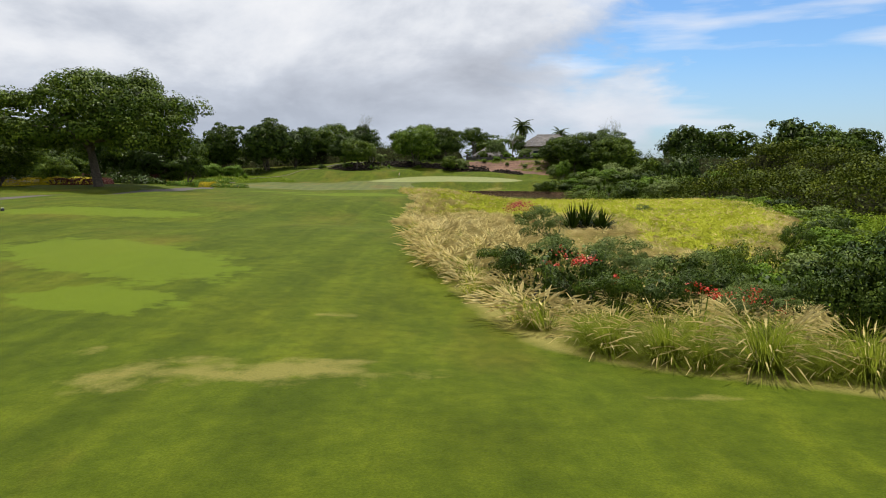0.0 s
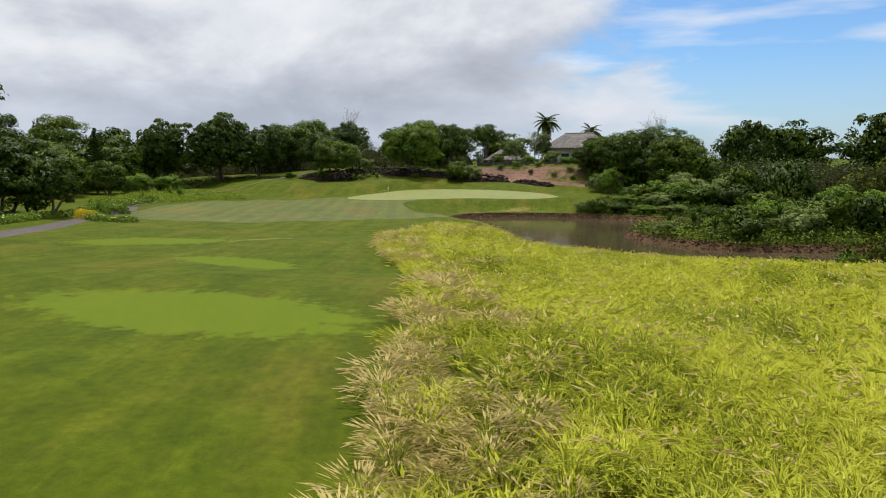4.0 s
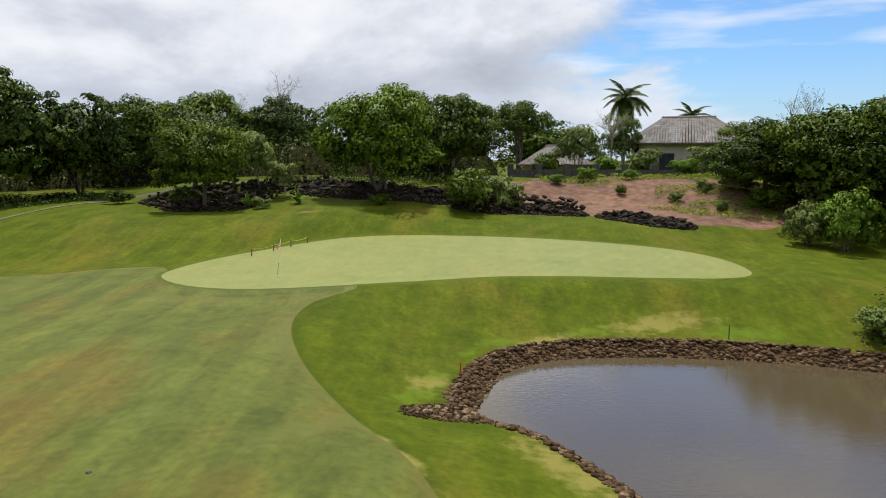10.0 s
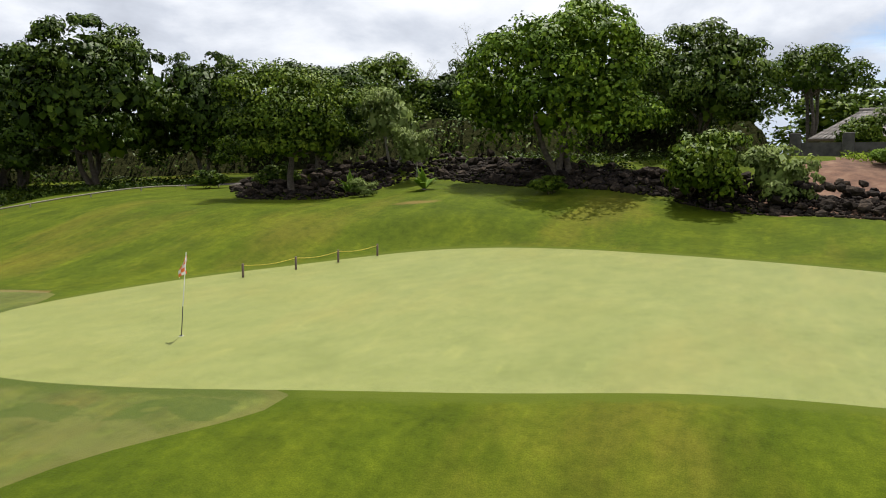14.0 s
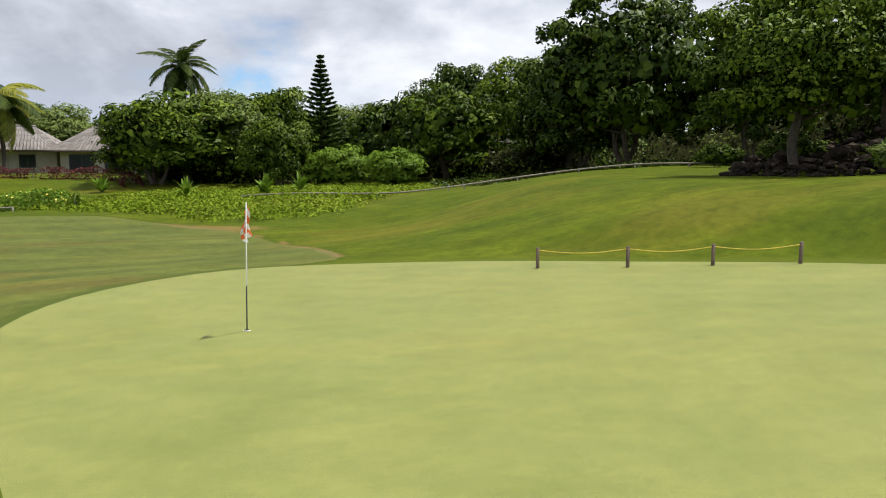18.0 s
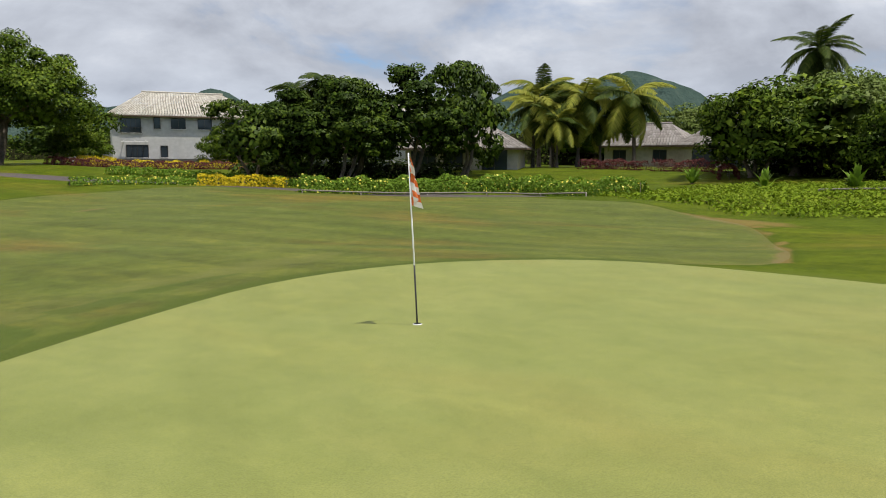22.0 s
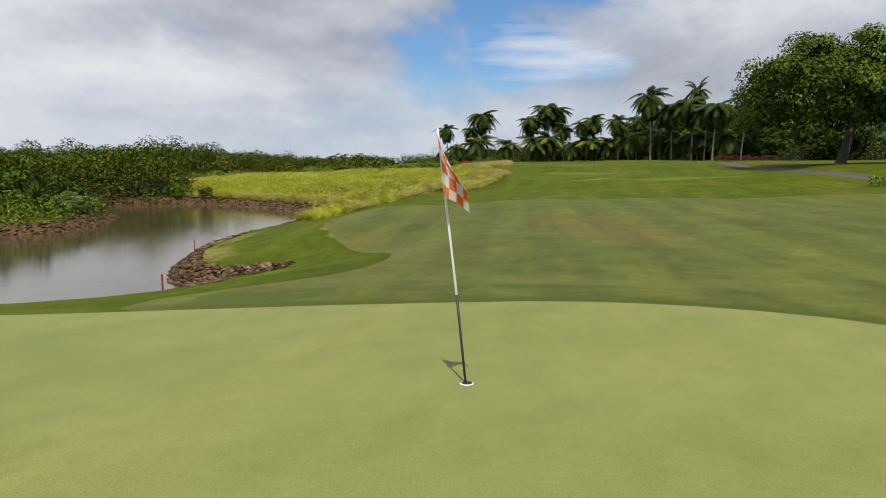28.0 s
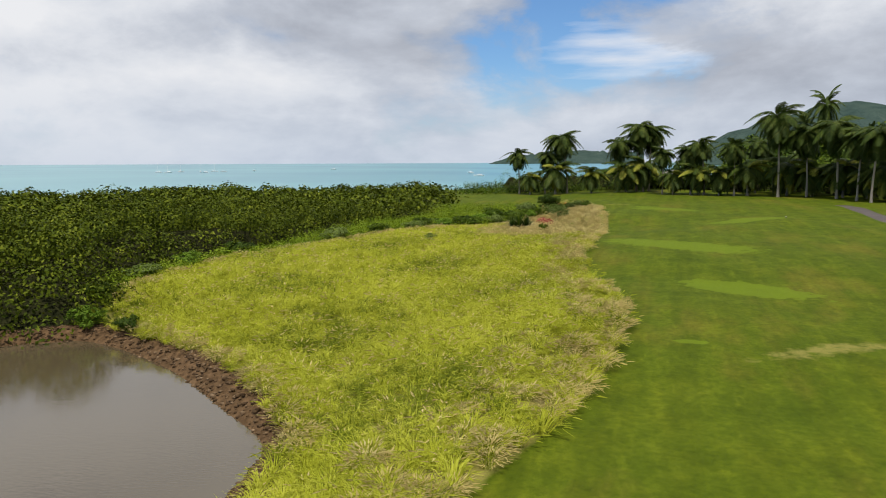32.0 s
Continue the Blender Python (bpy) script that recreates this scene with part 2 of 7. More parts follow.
grass_tan = leaf_mat("grass_tan", (0.46, 0.365, 0.13), (0.66, 0.54, 0.22), (0.80, 0.70, 0.36), rough=0.85, tl=0.38, soft=0.92)
rock_dark = material("rock_dark", [(0.25, (0.014, 0.011, 0.009)), (0.55, (0.040, 0.030, 0.023)), (0.8, (0.095, 0.070, 0.052))], scale=3.5, bump=0.8, bump_scale=14, rough=0.95, spec=0.12, obrand=0.35, big=0.3, big_scale=0.9)
rock_bank = material("rock_bank", [(0.25, (0.045, 0.027, 0.014)), (0.55, (0.12, 0.075, 0.040)), (0.8, (0.30, 0.21, 0.13))], scale=3.0, bump=0.8, bump_scale=12, rough=0.95, spec=0.1, island=0.4, obrand=0.4, big=0.3, big_scale=0.9)

# ---- plan curves ----
WATER = -3.0


def smooth_loop(pts, n=6, closed=True):
    """Catmull-Rom through the corner points."""
    p = np.array(pts, float)
    k, outp = len(p), []
    for i in range(k if closed else k - 1):
        if closed:
            a, b, c, d = (p[(i + j - 1) % k] for j in range(4))
        else:
            a, b, c, d = (p[min(max(i + j - 1, 0), k - 1)] for j in range(4))
        for s in range(n):
            t = s / n
            outp.append(0.5 * (2 * b + (c - a) * t + (2 * a - 5 * b + 4 * c - d) * t * t + (3 * b - a - 3 * c + d) * t ** 3))
    if not closed:
        outp.append(p[-1])
    return np.array(outp)


def side(poly, x, y):
    """Signed distance to a closed outline: negative inside."""
    q = np.stack([x.ravel(), y.ravel()], 1)
    res = np.empty(len(q))
    a, b = poly, np.roll(poly, -1, 0)
    ab = b - a
    den = (ab ** 2).sum(1) + 1e-12
    for s in range(0, len(q), 20000):
        c = q[s:s + 20000, None, :]
        ap = c - a[None]
        t = np.clip((ap * ab).sum(2) / den, 0, 1)
        dd = np.sqrt(((ap - t[..., None] * ab) ** 2).sum(2)).min(1)
        up_ = (a[None, :, 1] > c[..., 1]) != (b[None, :, 1] > c[..., 1])
        xs = a[None, :, 0] + (c[..., 1] - a[None, :, 1]) / (ab[None, :, 1] + 1e-12) * ab[None, :, 0]
        ins = ((up_ & (c[..., 0] < xs)).sum(1) % 2) == 1
        res[s:s + 20000] = np.where(ins, -dd, dd)
    return res.reshape(np.shape(x))


def near_line(line, x, y):
    q = np.stack([np.ravel(x), np.ravel(y)], 1)
    a, b = line[:-1], line[1:]
    ab = b - a
    res = np.empty(len(q))
    for s in range(0, len(q), 20000):
        ap = q[s:s + 20000, None, :] - a[None]
        t = np.clip((ap * ab).sum(2) / ((ab ** 2).sum(1) + 1e-12), 0, 1)
        res[s:s + 20000] = np.sqrt(((ap - t[..., None] * ab) ** 2).sum(2)).min(1)
    return res.reshape(np.shape(x))


POND = smooth_loop([(4.9, 125), (4.9, 130), (3.8, 136.3), (1.6, 141.0), (-0.9, 143.2), (-0.6, 146), (0.5, 149.2), (3.2, 151.2), (7.2, 151.7), (11, 151.4), (16, 150),
                    (23.6, 146), (30.4, 141.6), (37, 137), (48, 132), (60, 129), (60, 125), (46, 126), (34, 128), (22.5, 128.6), (18.4, 126), (18.8, 121), (20.5, 117.4),
                    (23, 113.5), (28.6, 110.8), (40, 110.5), (60, 112), (60, 104), (38, 103), (30, 98.3), (26.5, 97), (18.5, 100.5), (11, 106), (7.2, 109.3), (6.2, 114.2), (5.4, 120)])
GREEN = smooth_loop([(-18.9, 161.6), (-18.8, 158.6), (-16.6, 156.0), (-13.6, 155.1), (-10.4, 155.7), (-7.0, 156.9), (-3.6, 158.1), (0.1, 159.6), (4.0, 160.4), (8.8, 161.0), (13.6, 161.8), (16.4, 163.1), (17.0, 165.0), (16.2, 167.6),
                     (13.6, 169.9), (8.2, 171.7), (3.5, 172.8), (-1.5, 173.6), (-5.6, 174.1), (-9.4, 173.8), (-12.4, 172.2), (-15.2, 168.9), (-17.6, 165.4)])
FAIRWAY = smooth_loop([(-18.4, 159.5), (-13, 156.5), (-7.2, 156.6), (-8.8, 152.5), (-8.9, 148.8), (-7.6, 144.8), (-4.9, 140), (-2.0, 134), (-2.6, 129.6), (-5.2, 126.4), (-9.5, 123.9), (-15, 121.4), (-22, 119.4),
                       (-30, 118.4), (-37, 119.5), (-41, 124), (-43.5, 138), (-41.5, 149), (-36.5, 155.8), (-32, 159.3), (-26, 161.2), (-20.5, 162)])
MEADOW = smooth_loop([(2.0, 10.9), (0.9, 13.4), (-0.1, 18), (-1.3, 27), (-2.6, 42), (-3, 60), (-2.8, 76), (-6.4, 91), (-6.4, 99), (-5.4, 105.5), (-3.6, 112.5), (-1.0, 119.5), (1.4, 123.2), (4.1, 121.6), (4.7, 116),
                      (5.8, 110.4), (10, 105.2), (17.6, 99.4), (25.8, 95.8), (30.5, 90), (31.5, 80), (29.5, 66), (26, 54), (21, 44), (15.5, 34), (11, 25), (10, 15), (9, 8.4), (4.6, 9.3)])
PATH_LINE = smooth_loop([(-38, 8), (-37, 24), (-36, 40), (-35, 54), (-34.6, 70), (-34.5, 88), (-36.5, 101), (-39.5, 113), (-43, 127), (-47, 142), (-55, 156), (-60, 166), (-56, 180), (-44, 191), (-29, 196), (-12, 201), (4, 204)], 6, False)

# spot heights of the land: x, y, z
SPOTS = np.array([(0, 0, 1.05), (-3.8, 26, 1.1), (-30, 10, 1.5), (-11.5, 66, 0.95), (-33, 46, 1.35), (-54, 84, 1.2), (-60, 98, 0.5), (-3, 110, -0.9), (-7, 92, -0.1), (-10, 135, -1.05), (-17, 146, -0.8), (-8.5, 151, -0.85),
                  (-12, 159, -0.5), (0, 172, 0.1), (16, 162.5, -0.3), (-30, 159, -0.85), (-47, 141, -0.6), (-53, 171, 0.1), (-36, 188, 1.7), (-25, 181, 1.5), (-27, 194, 4.1), (-14, 195, 4.1), (-14, 184.5, 2.0), (8, 182, 1.5), (20, 203, 4.6), (2, 201, 4.3), (-20, 215, 4.6),
                  (27, 160, -0.8), (10, 45, -0.5), (24, 76, -0.9), (15, 82, -1.5), (11, 99, -1.9), (13, 30, -1.3), (60, 60, -2.7), (52, 150, -2.4), (64, 190, 1.0), (-80, 140, 0.8), (-80, 60, 2.0), (-30, -50, 1.5)], float)


def land(x, y):
    x, y = np.asarray(x, float), np.asarray(y, float)
    num, den = 0.0, 0.0
    for sx, sy, sz in SPOTS:
        w = 1.0 / ((x - sx) ** 2 + (y - sy) ** 2 + 60.0) ** 2.2
        num, den = num + w * sz, den + w
    z = num / den
    # the coast: the land sinks to the sea in the south-east, the distance stays low
    far = np.hypot(x + 10, y - 90)
    coast = (x * 0.8 - (y - 40) * 0.6)
    z = z - np.clip((coast - 95) / 60, 0, 1) * 5.0
    z = z - np.clip((far - 400) / 800, 0, 1) * 0.5
    z = z + 0.10 * np.sin(x * 0.23 + 1.3) * np.sin(y * 0.19 + 0.4) + 0.05 * np.sin(x * 0.61 + y * 0.37)
    return z


def ground_z(x, y):
    x, y = np.asarray(x, float), np.asarray(y, float)
    z = land(x, y)
    core = (np.abs(x - 10) < 110) & (np.abs(y - 120) < 120)
    s = np.full(np.shape(z), 50.0)
    if np.ndim(z):
        if core.any():
            s[core] = side(POND, x[core], y[core])
    else:
        s = side(POND, x.reshape(1), y.reshape(1))[0]
    w = np.clip((s - 0.9) / 8.5, 0, 1)
    w = w * w * (3 - 2 * w)
    bank_top = np.minimum(z, WATER + 0.62)
    zz = bank_top + (z - bank_top) * w
    e = np.clip((s + 0.6) / 1.5, 0, 1)
    zz = np.where(s < 0.9, (WATER - 0.45) + (bank_top - WATER + 0.45) * e, zz)
    zz = np.where(s < -0.6, WATER - 0.45 - np.clip(-s - 0.6, 0, 4) * 0.2, zz)
    # the green is a raised table that tips towards the pond; the cart path lies in a shallow trough
    if np.ndim(z) and core.any():
        g = np.full(np.shape(z), 50.0)
        g[core] = side(GREEN, x[core], y[core])
        k = np.clip(1 - g / 3.2, 0, 1)
        k = k * k * (3 - 2 * k)
        gu, gv = np.clip((x + 1.5) / 15, -1.4, 1.4), np.clip((y - 164.5) / 8, -1.6, 1.6)
        table = -0.21 - 0.18 * gu + 0.45 * gv - 0.26 * gu * gu + 0.04 * gv * gv + 0.28 * gu * gv - 0.10 * np.exp(-((x + 12.2) ** 2 + (y - 159.1) ** 2) / 40)
        zz = zz + (table - zz) * k * (s > 1.5)
        d = np.full(np.shape(z), 50.0)
        d[core] = near_line(PATH_LINE, x[core], y[core])
        north = np.clip((y - 88) / 14, 0, 1)
        zz = zz - 0.28 * np.exp(-(d / 1.9) ** 2) * (1 - north) - 0.20 * np.exp(-(d / 3.5) ** 2) * north
    return zz


def gz(x, y):
    return float(ground_z(np.array([x], float), np.array([y], float))[0])


# ---- mesh helpers ----
def mesh_of(name, verts, faces, mats=(), smooth=False, idx=None):
    me = bpy.data.meshes.new(name)
    verts, faces = np.asarray(verts, np.float32), np.asarray(faces, np.int32)
    k = faces.shape[1]
    me.vertices.add(len(verts))
    me.vertices.foreach_set("co", verts.ravel())
    me.loops.add(faces.size)
    me.loops.foreach_set("vertex_index", faces.ravel())
    me.polygons.add(len(faces))
    me.polygons.foreach_set("loop_start", np.arange(0, faces.size, k, dtype=np.int32))
    if smooth:
        me.polygons.foreach_set("use_smooth", np.ones(len(faces), bool))
    for m in mats:
        me.materials.append(m)
    if idx is not None:
        me.polygons.foreach_set("material_index", np.asarray(idx, np.int32))
    me.update(calc_edges=True)
    return me


def join(pieces):
    """Joins (verts, faces) pairs with the same face size."""
    vs, fs, o = [], [], 0
    for v, f in pieces:
        vs.append(v)
        fs.append(np.asarray(f) + o)
        o += len(v)
    return np.concatenate(vs), np.concatenate(fs)


def empty(name, loc=(0, 0, 0), rz=0.0, **tags):
    ob = new(name)
    ob.empty_display_size = 0.3
    ob.matrix_basis = pose(*loc, 0, 0, rz)
    return tagged(ob, **tags)


def piece(name, me, parent, label="", m=None):
    ob = new(name, me)
    ob.parent = parent
    if m is not None:
        ob.matrix_basis = m
    return tagged(ob, label=label)


def part(name, bm, mat, parent, label=""):
    me = bpy.data.meshes.new(name)
    bm.to_mesh(me)
    bm.free()
    me.materials.append(mat)
    return piece(name, me, parent, label)


def box(bm, cx, cy, cz, sx, sy, sz, rz=0.0, bevel=0.0):
    r = bmesh.ops.create_cube(bm, size=1.0, matrix=pose(cx, cy, cz, 0, 0, rz) @ Matrix.Diagonal((sx, sy, sz, 1)))
    if bevel:
        es = list({e for v in r["verts"] for e in v.link_edges})
        bmesh.ops.bevel(bm, geom=es, offset=bevel, segments=1, affect="EDGES")
    return bm


def boxed(*dims, bevel=0.0):
    return box(bmesh.new(), *dims, bevel=bevel)


def tube(points, radii, sides=7):
    """A tapered tube along a line, as verts and quads."""
    pts = [Vector(p) for p in points]
    vs, fs = [], []
    for i, p in enumerate(pts):
        d = (pts[min(i + 1, len(pts) - 1)] - pts[max(i - 1, 0)]).normalized()
        a = d.orthogonal().normalized() if abs(d.z) > 0.9 else d.cross(Vector((0, 0, 1))).normalized()
        if abs(d.z) > 0.9:
            a = Vector((1, 0, 0)) - d * d.x
            a.normalize()
        b = d.cross(a)
        for s in range(sides):
            t = 2 * math.pi * s / sides
            vs.append(p + (a * math.cos(t) + b * math.sin(t)) * radii[i])
    for i in range(len(pts) - 1):
        for s in range(sides):
            t = (s + 1) % sides
            fs.append((i * sides + s, i * sides + t, (i + 1) * sides + t, (i + 1) * sides + s))
    k = len(vs)
    vs.append(pts[-1])
    o = (len(pts) - 1) * sides
    for s in range(0, sides, 2):
        fs.append((o + s, o + (s + 1) % sides, o + (s + 2) % sides, k))
    return np.array(vs, float), np.array(fs)


def leaf_quads(rng, centres, normals, size, ratio=0.55, fold=0.15, jitter=0.6):
    """One small folded leaf at every centre, facing about along its normal."""
    n = normals + rng.normal(0, jitter, normals.shape)
    n /= np.linalg.norm(n, axis=1, keepdims=True) + 1e-9
    t = rng.normal(0, 1, n.shape)
    t -= n * (t * n).sum(1, keepdims=True)
    t /= np.linalg.norm(t, axis=1, keepdims=True) + 1e-9
    b = np.cross(n, t)
    s = (size * rng.uniform(0.7, 1.3, len(n)))[:, None]
    v = np.stack([centres - t * s * 0.5, centres - b * s * ratio * 0.5 + n * s * fold, centres + t * s * 0.5, centres + b * s * ratio * 0.5 + n * s * fold], 1)
    return v.reshape(-1, 3), np.arange(len(n) * 4).reshape(-1, 4)


def leafy_mesh(name, v, f, mats, normals):
    """A leaf mesh whose shading follows the billows of the foliage: one normal a leaf."""
    me = mesh_of(name, v, f, mats, True)
    n = normals / (np.linalg.norm(normals, axis=1, keepdims=True) + 1e-9)
    me.normals_split_custom_set_from_vertices(np.repeat(n, 4, 0).astype(np.float32))
    return me


# ---- ground ----
def spaced(core0, core1, step, far0, far1):
    core = np.arange(core0, core1 + step / 2, step)

    def grow(start, end, sign):
        res, s, p = [], step, start
        while (end - p) * sign > 0:
            s *= 1.25
            p += sign * s
            res.append(p)
        return res
    return np.array(sorted(grow(core0, far0, -1)) + list(core) + grow(core1, far1, 1))


GX = spaced(-62, 40, 0.75, -4200, 4200)
GY = spaced(2, 206, 0.75, -4200, 4200)
XX, YY = np.meshgrid(GX, GY)
ZZ = ground_z(XX, YY)


def turf(name, dark, mid, light, warm, patch_amt, stripe=None, stripe_amt=0.0, fine=40.0, attr=None, attr_col=None, attr_width=1.0, rough=0.85, bump=0.5, dry_scale=0.11, marks=(), grain=1.0, gloss=0.06):
    """Mown grass: blade noise, clumps, dry patches and mowing stripes, in world metres."""
    m = bpy.data.materials.new(name)
    m.use_nodes = True
    n, l = m.node_tree.nodes, m.node_tree.links
    b = n["Principled BSDF"]
    b.inputs["Roughness"].default_value = rough
    b.inputs["Specular IOR Level"].default_value = gloss
    pos = n.new("ShaderNodeNewGeometry").outputs["Position"]

    def nz(s, d, off=0.0, sc=None):
        mp = n.new("ShaderNodeMapping")
        mp.inputs["Location"].default_value = (off, off * 0.7, 0)
        if sc:
            mp.inputs["Scale"].default_value = sc
        l.new(pos, mp.inputs[0])
        t = n.new("ShaderNodeTexNoise")
        t.inputs["Scale"].default_value, t.inputs["Detail"].default_value, t.inputs["Roughness"].default_value = s, d, 0.65
        l.new(mp.outputs[0], t.inputs["Vector"])
        return t.outputs["Fac"]

    def rmp(f, stops):
        r = n.new("ShaderNodeValToRGB")
        e = r.color_ramp.elements
        while len(e) < len(stops):
            e.new(0.5)
        for el, (p, c) in zip(e, stops):
            el.position, el.color = p, (*c, 1)
        l.new(f, r.inputs[0])
        return r.outputs[0]

    def mix(f, a, c, blend="MIX"):
        k = n.new("ShaderNodeMix")
        k.data_type, k.blend_type = "RGBA", blend
        if isinstance(f, (int, float)):
            k.inputs[0].default_value = f
        else:
            l.new(f, k.inputs[0])
        for i, v in ((6, a), (7, c)):
            if isinstance(v, tuple):
                k.inputs[i].default_value = (*v, 1)
            else:
                l.new(v, k.inputs[i])
        return k.outputs[2]

    def mul(a, c, op="MULTIPLY"):
        k = n.new("ShaderNodeMath")
        k.operation = op
        for i, v in enumerate((a, c)):
            if isinstance(v, (int, float)):
                k.inputs[i].default_value = v
            else:
                l.new(v, k.inputs[i])
        return k.outputs[0]

    col = rmp(nz(0.55, 8.0), [(0.30, dark), (0.5, mid), (0.72, light)])
    col = mix(mul(rmp(nz(dry_scale, 6.0, 31.0, (1.5, 0.6, 1)), [(0.52, (0, 0, 0)), (0.66, (1, 1, 1))]), patch_amt), col, warm)
    col = mix(mul(rmp(nz(0.35, 5.0, 77.0, (2.4, 0.8, 1)), [(0.60, (0, 0, 0)), (0.70, (1, 1, 1))]), patch_amt * 0.8), col, (light[0] * 1.25, light[1] * 1.2, light[2] * 1.1))
    broad = rmp(nz(0.16, 4.0, 91.0), [(0.32, (0.92, 0.95, 0.94)), (0.5, (1.0, 1.0, 1.0)), (0.68, (1.13, 1.05, 1.02))])
    col = mix(min(1.0, grain + 0.2), col, broad, "MULTIPLY")
    drawn = rmp(nz(1.0, 5.0, 17.0, (1.25, 0.09, 1)), [(0.32, (0.84, 0.88, 0.84)), (0.52, (1.0, 1.0, 1.0)), (0.70, (1.20, 1.13, 1.1))])
    col = mix(grain * 0.8, col, drawn, "MULTIPLY")
    streak = rmp(nz(1.6, 6.0, 51.0, (1.5, 0.55, 1)), [(0.3, (0.86, 0.88, 0.84)), (0.7, (1.12, 1.10, 1.1))])
    col = mix(min(1.0, grain + 0.15), col, streak, "MULTIPLY")
    speck = rmp(nz(3.4, 9.0, 63.0), [(0.34, (0.80, 0.83, 0.78)), (0.5, (1.0, 1.0, 1.0)), (0.68, (1.20, 1.16, 1.14))])
    col = mix(grain, col, speck, "MULTIPLY")
    blade = rmp(nz(fine, 3.0, 5.0), [(0.3, (0.72, 0.74, 0.7)), (0.7, (1.22, 1.2, 1.2))])
    col = mix(1.0, col, blade, "MULTIPLY")
    if stripe:
        w = n.new("ShaderNodeTexWave")
        w.wave_type, w.bands_direction, w.wave_profile = "BANDS", "X", "SIN"
        mp = n.new("ShaderNodeMapping")
        mp.inputs["Rotation"].default_value = (0, 0, radians(stripe[0]))
        l.new(pos, mp.inputs[0])
        w.inputs["Scale"].default_value = stripe[1]
        w.inputs["Distortion"].default_value = 1.2
        w.inputs["Detail"].default_value = 2.0
        w.inputs["Detail Scale"].default_value = 0.4
        l.new(mp.outputs[0], w.inputs["Vector"])
        s = rmp(w.outputs["Fac"], [(0.35, (1 - stripe_amt,) * 3), (0.65, (1 + stripe_amt,) * 3)])
        col = mix(1.0, col, s, "MULTIPLY")
    if attr:
        a = n.new("ShaderNodeAttribute")
        a.attribute_name = attr
        f = n.new("ShaderNodeMapRange")
        l.new(mul(a.outputs["Fac"], mul(nz(1.6, 4.0, 9.0), 0.9), "ADD"), f.inputs[0])
        f.inputs[1].default_value, f.inputs[2].default_value = attr_width + 0.55, attr_width + 0.25
        col = mix(f.outputs[0], col, attr_col)
    for name_, colour, lo, hi, ragged, amount in marks:
        a = n.new("ShaderNodeAttribute")
        a.attribute_name = name_
        f = n.new("ShaderNodeMapRange")
        l.new(mul(a.outputs["Fac"], mul(mul(nz(1.3, 6.0, 19.0), 0.5, "SUBTRACT"), ragged), "ADD"), f.inputs[0])
        f.inputs[1].default_value, f.inputs[2].default_value = lo, hi
        f.inputs[3].default_value, f.inputs[4].default_value = 0.0, amount
        col = mix(f.outputs[0], col, mix(1.0, colour, blade, "MULTIPLY"))
    l.new(col, b.inputs["Base Color"])
    bp = n.new("ShaderNodeBump")
    bp.inputs["Strength"].default_value, bp.inputs["Distance"].default_value = bump, 0.03
    l.new(nz(fine * 0.6, 4.0, 3.0), bp.inputs["Height"])
    l.new(bp.outputs[0], b.inputs["Normal"])
    return m


# from_fairway: taller fringe of the rough, its shadow line put into the colour
m_rough = turf("rough_turf", (0.052, 0.074, 0.004), (0.072, 0.098, 0.005), (0.095, 0.121, 0.007), (0.125, 0.115, 0.014), 0.7, (3, 0.13), 0.04, attr="from_green", attr_col=(0.082, 0.105, 0.010), attr_width=0.5, rough=0.8, gloss=0.05,
               marks=[("from_fairway", (0.042, 0.066, 0.004), 0.5, 0.1, 0.3, 0.5), ("pale", (0.125, 0.172, 0.010), 0.0, 0.14, 1.3, 0.75), ("dry", (0.22, 0.195, 0.05), 0.0, 0.6, 2.6, 0.85), ("lush", (0.10, 0.155, 0.010), 0.05, 0.6, 2.4, 0.75), ("bare", (0.21, 0.135, 0.05), 0.0, 0.5, 1.2, 0.65), ("from_meadow", (0.23, 0.205, 0.055), 0.1, -0.25, 0.6, 1.0)])
# from_green: darker collar turf, with the shading of its higher cut painted in
m_fairway = turf("fairway_turf", (0.066, 0.083, 0.010), (0.091, 0.109, 0.015), (0.117, 0.134, 0.024), (0.145, 0.104, 0.018), 0.75, (-4, 0.13), 0.075, fine=60, attr="from_green", attr_col=(0.060, 0.083, 0.006), attr_width=0.45, rough=0.7, gloss=0.14,
                 marks=[("from_fairway", (0.12, 0.112, 0.022), -0.40, -0.15, 0.6, 0.5), ("worn", (0.125, 0.128, 0.028), 0.0, 0.35, 2.8, 0.55), ("tuft", (0.048, 0.078, 0.004), 0.0, 0.12, 2.2, 0.6), ("bare", (0.18, 0.125, 0.05), 0.0, 0.5, 1.0, 0.6)])
m_green = turf("green_turf", (0.176, 0.197, 0.049), (0.203, 0.222, 0.060), (0.229, 0.243, 0.071), (0.238, 0.219, 0.058), 0.5, (35, 0.35), 0.015, fine=90, bump=0.3, grain=0.3, rough=0.62, gloss=0.2)
m_soil = material("red_soil", [(0.3, (0.085, 0.038, 0.022)), (0.5, (0.165, 0.082, 0.047)), (0.75, (0.26, 0.150, 0.090))], scale=1.2, bump=0.7, bump_scale=9, rough=0.95, world_space=True, big=0.35, big_scale=0.2)
m_path = material("path_concrete", [(0.3, (0.060, 0.046, 0.042)), (0.7, (0.105, 0.084, 0.077))], scale=3, bump=0.3, bump_scale=40, rough=0.9, world_space=True, big=0.25, big_scale=0.3)
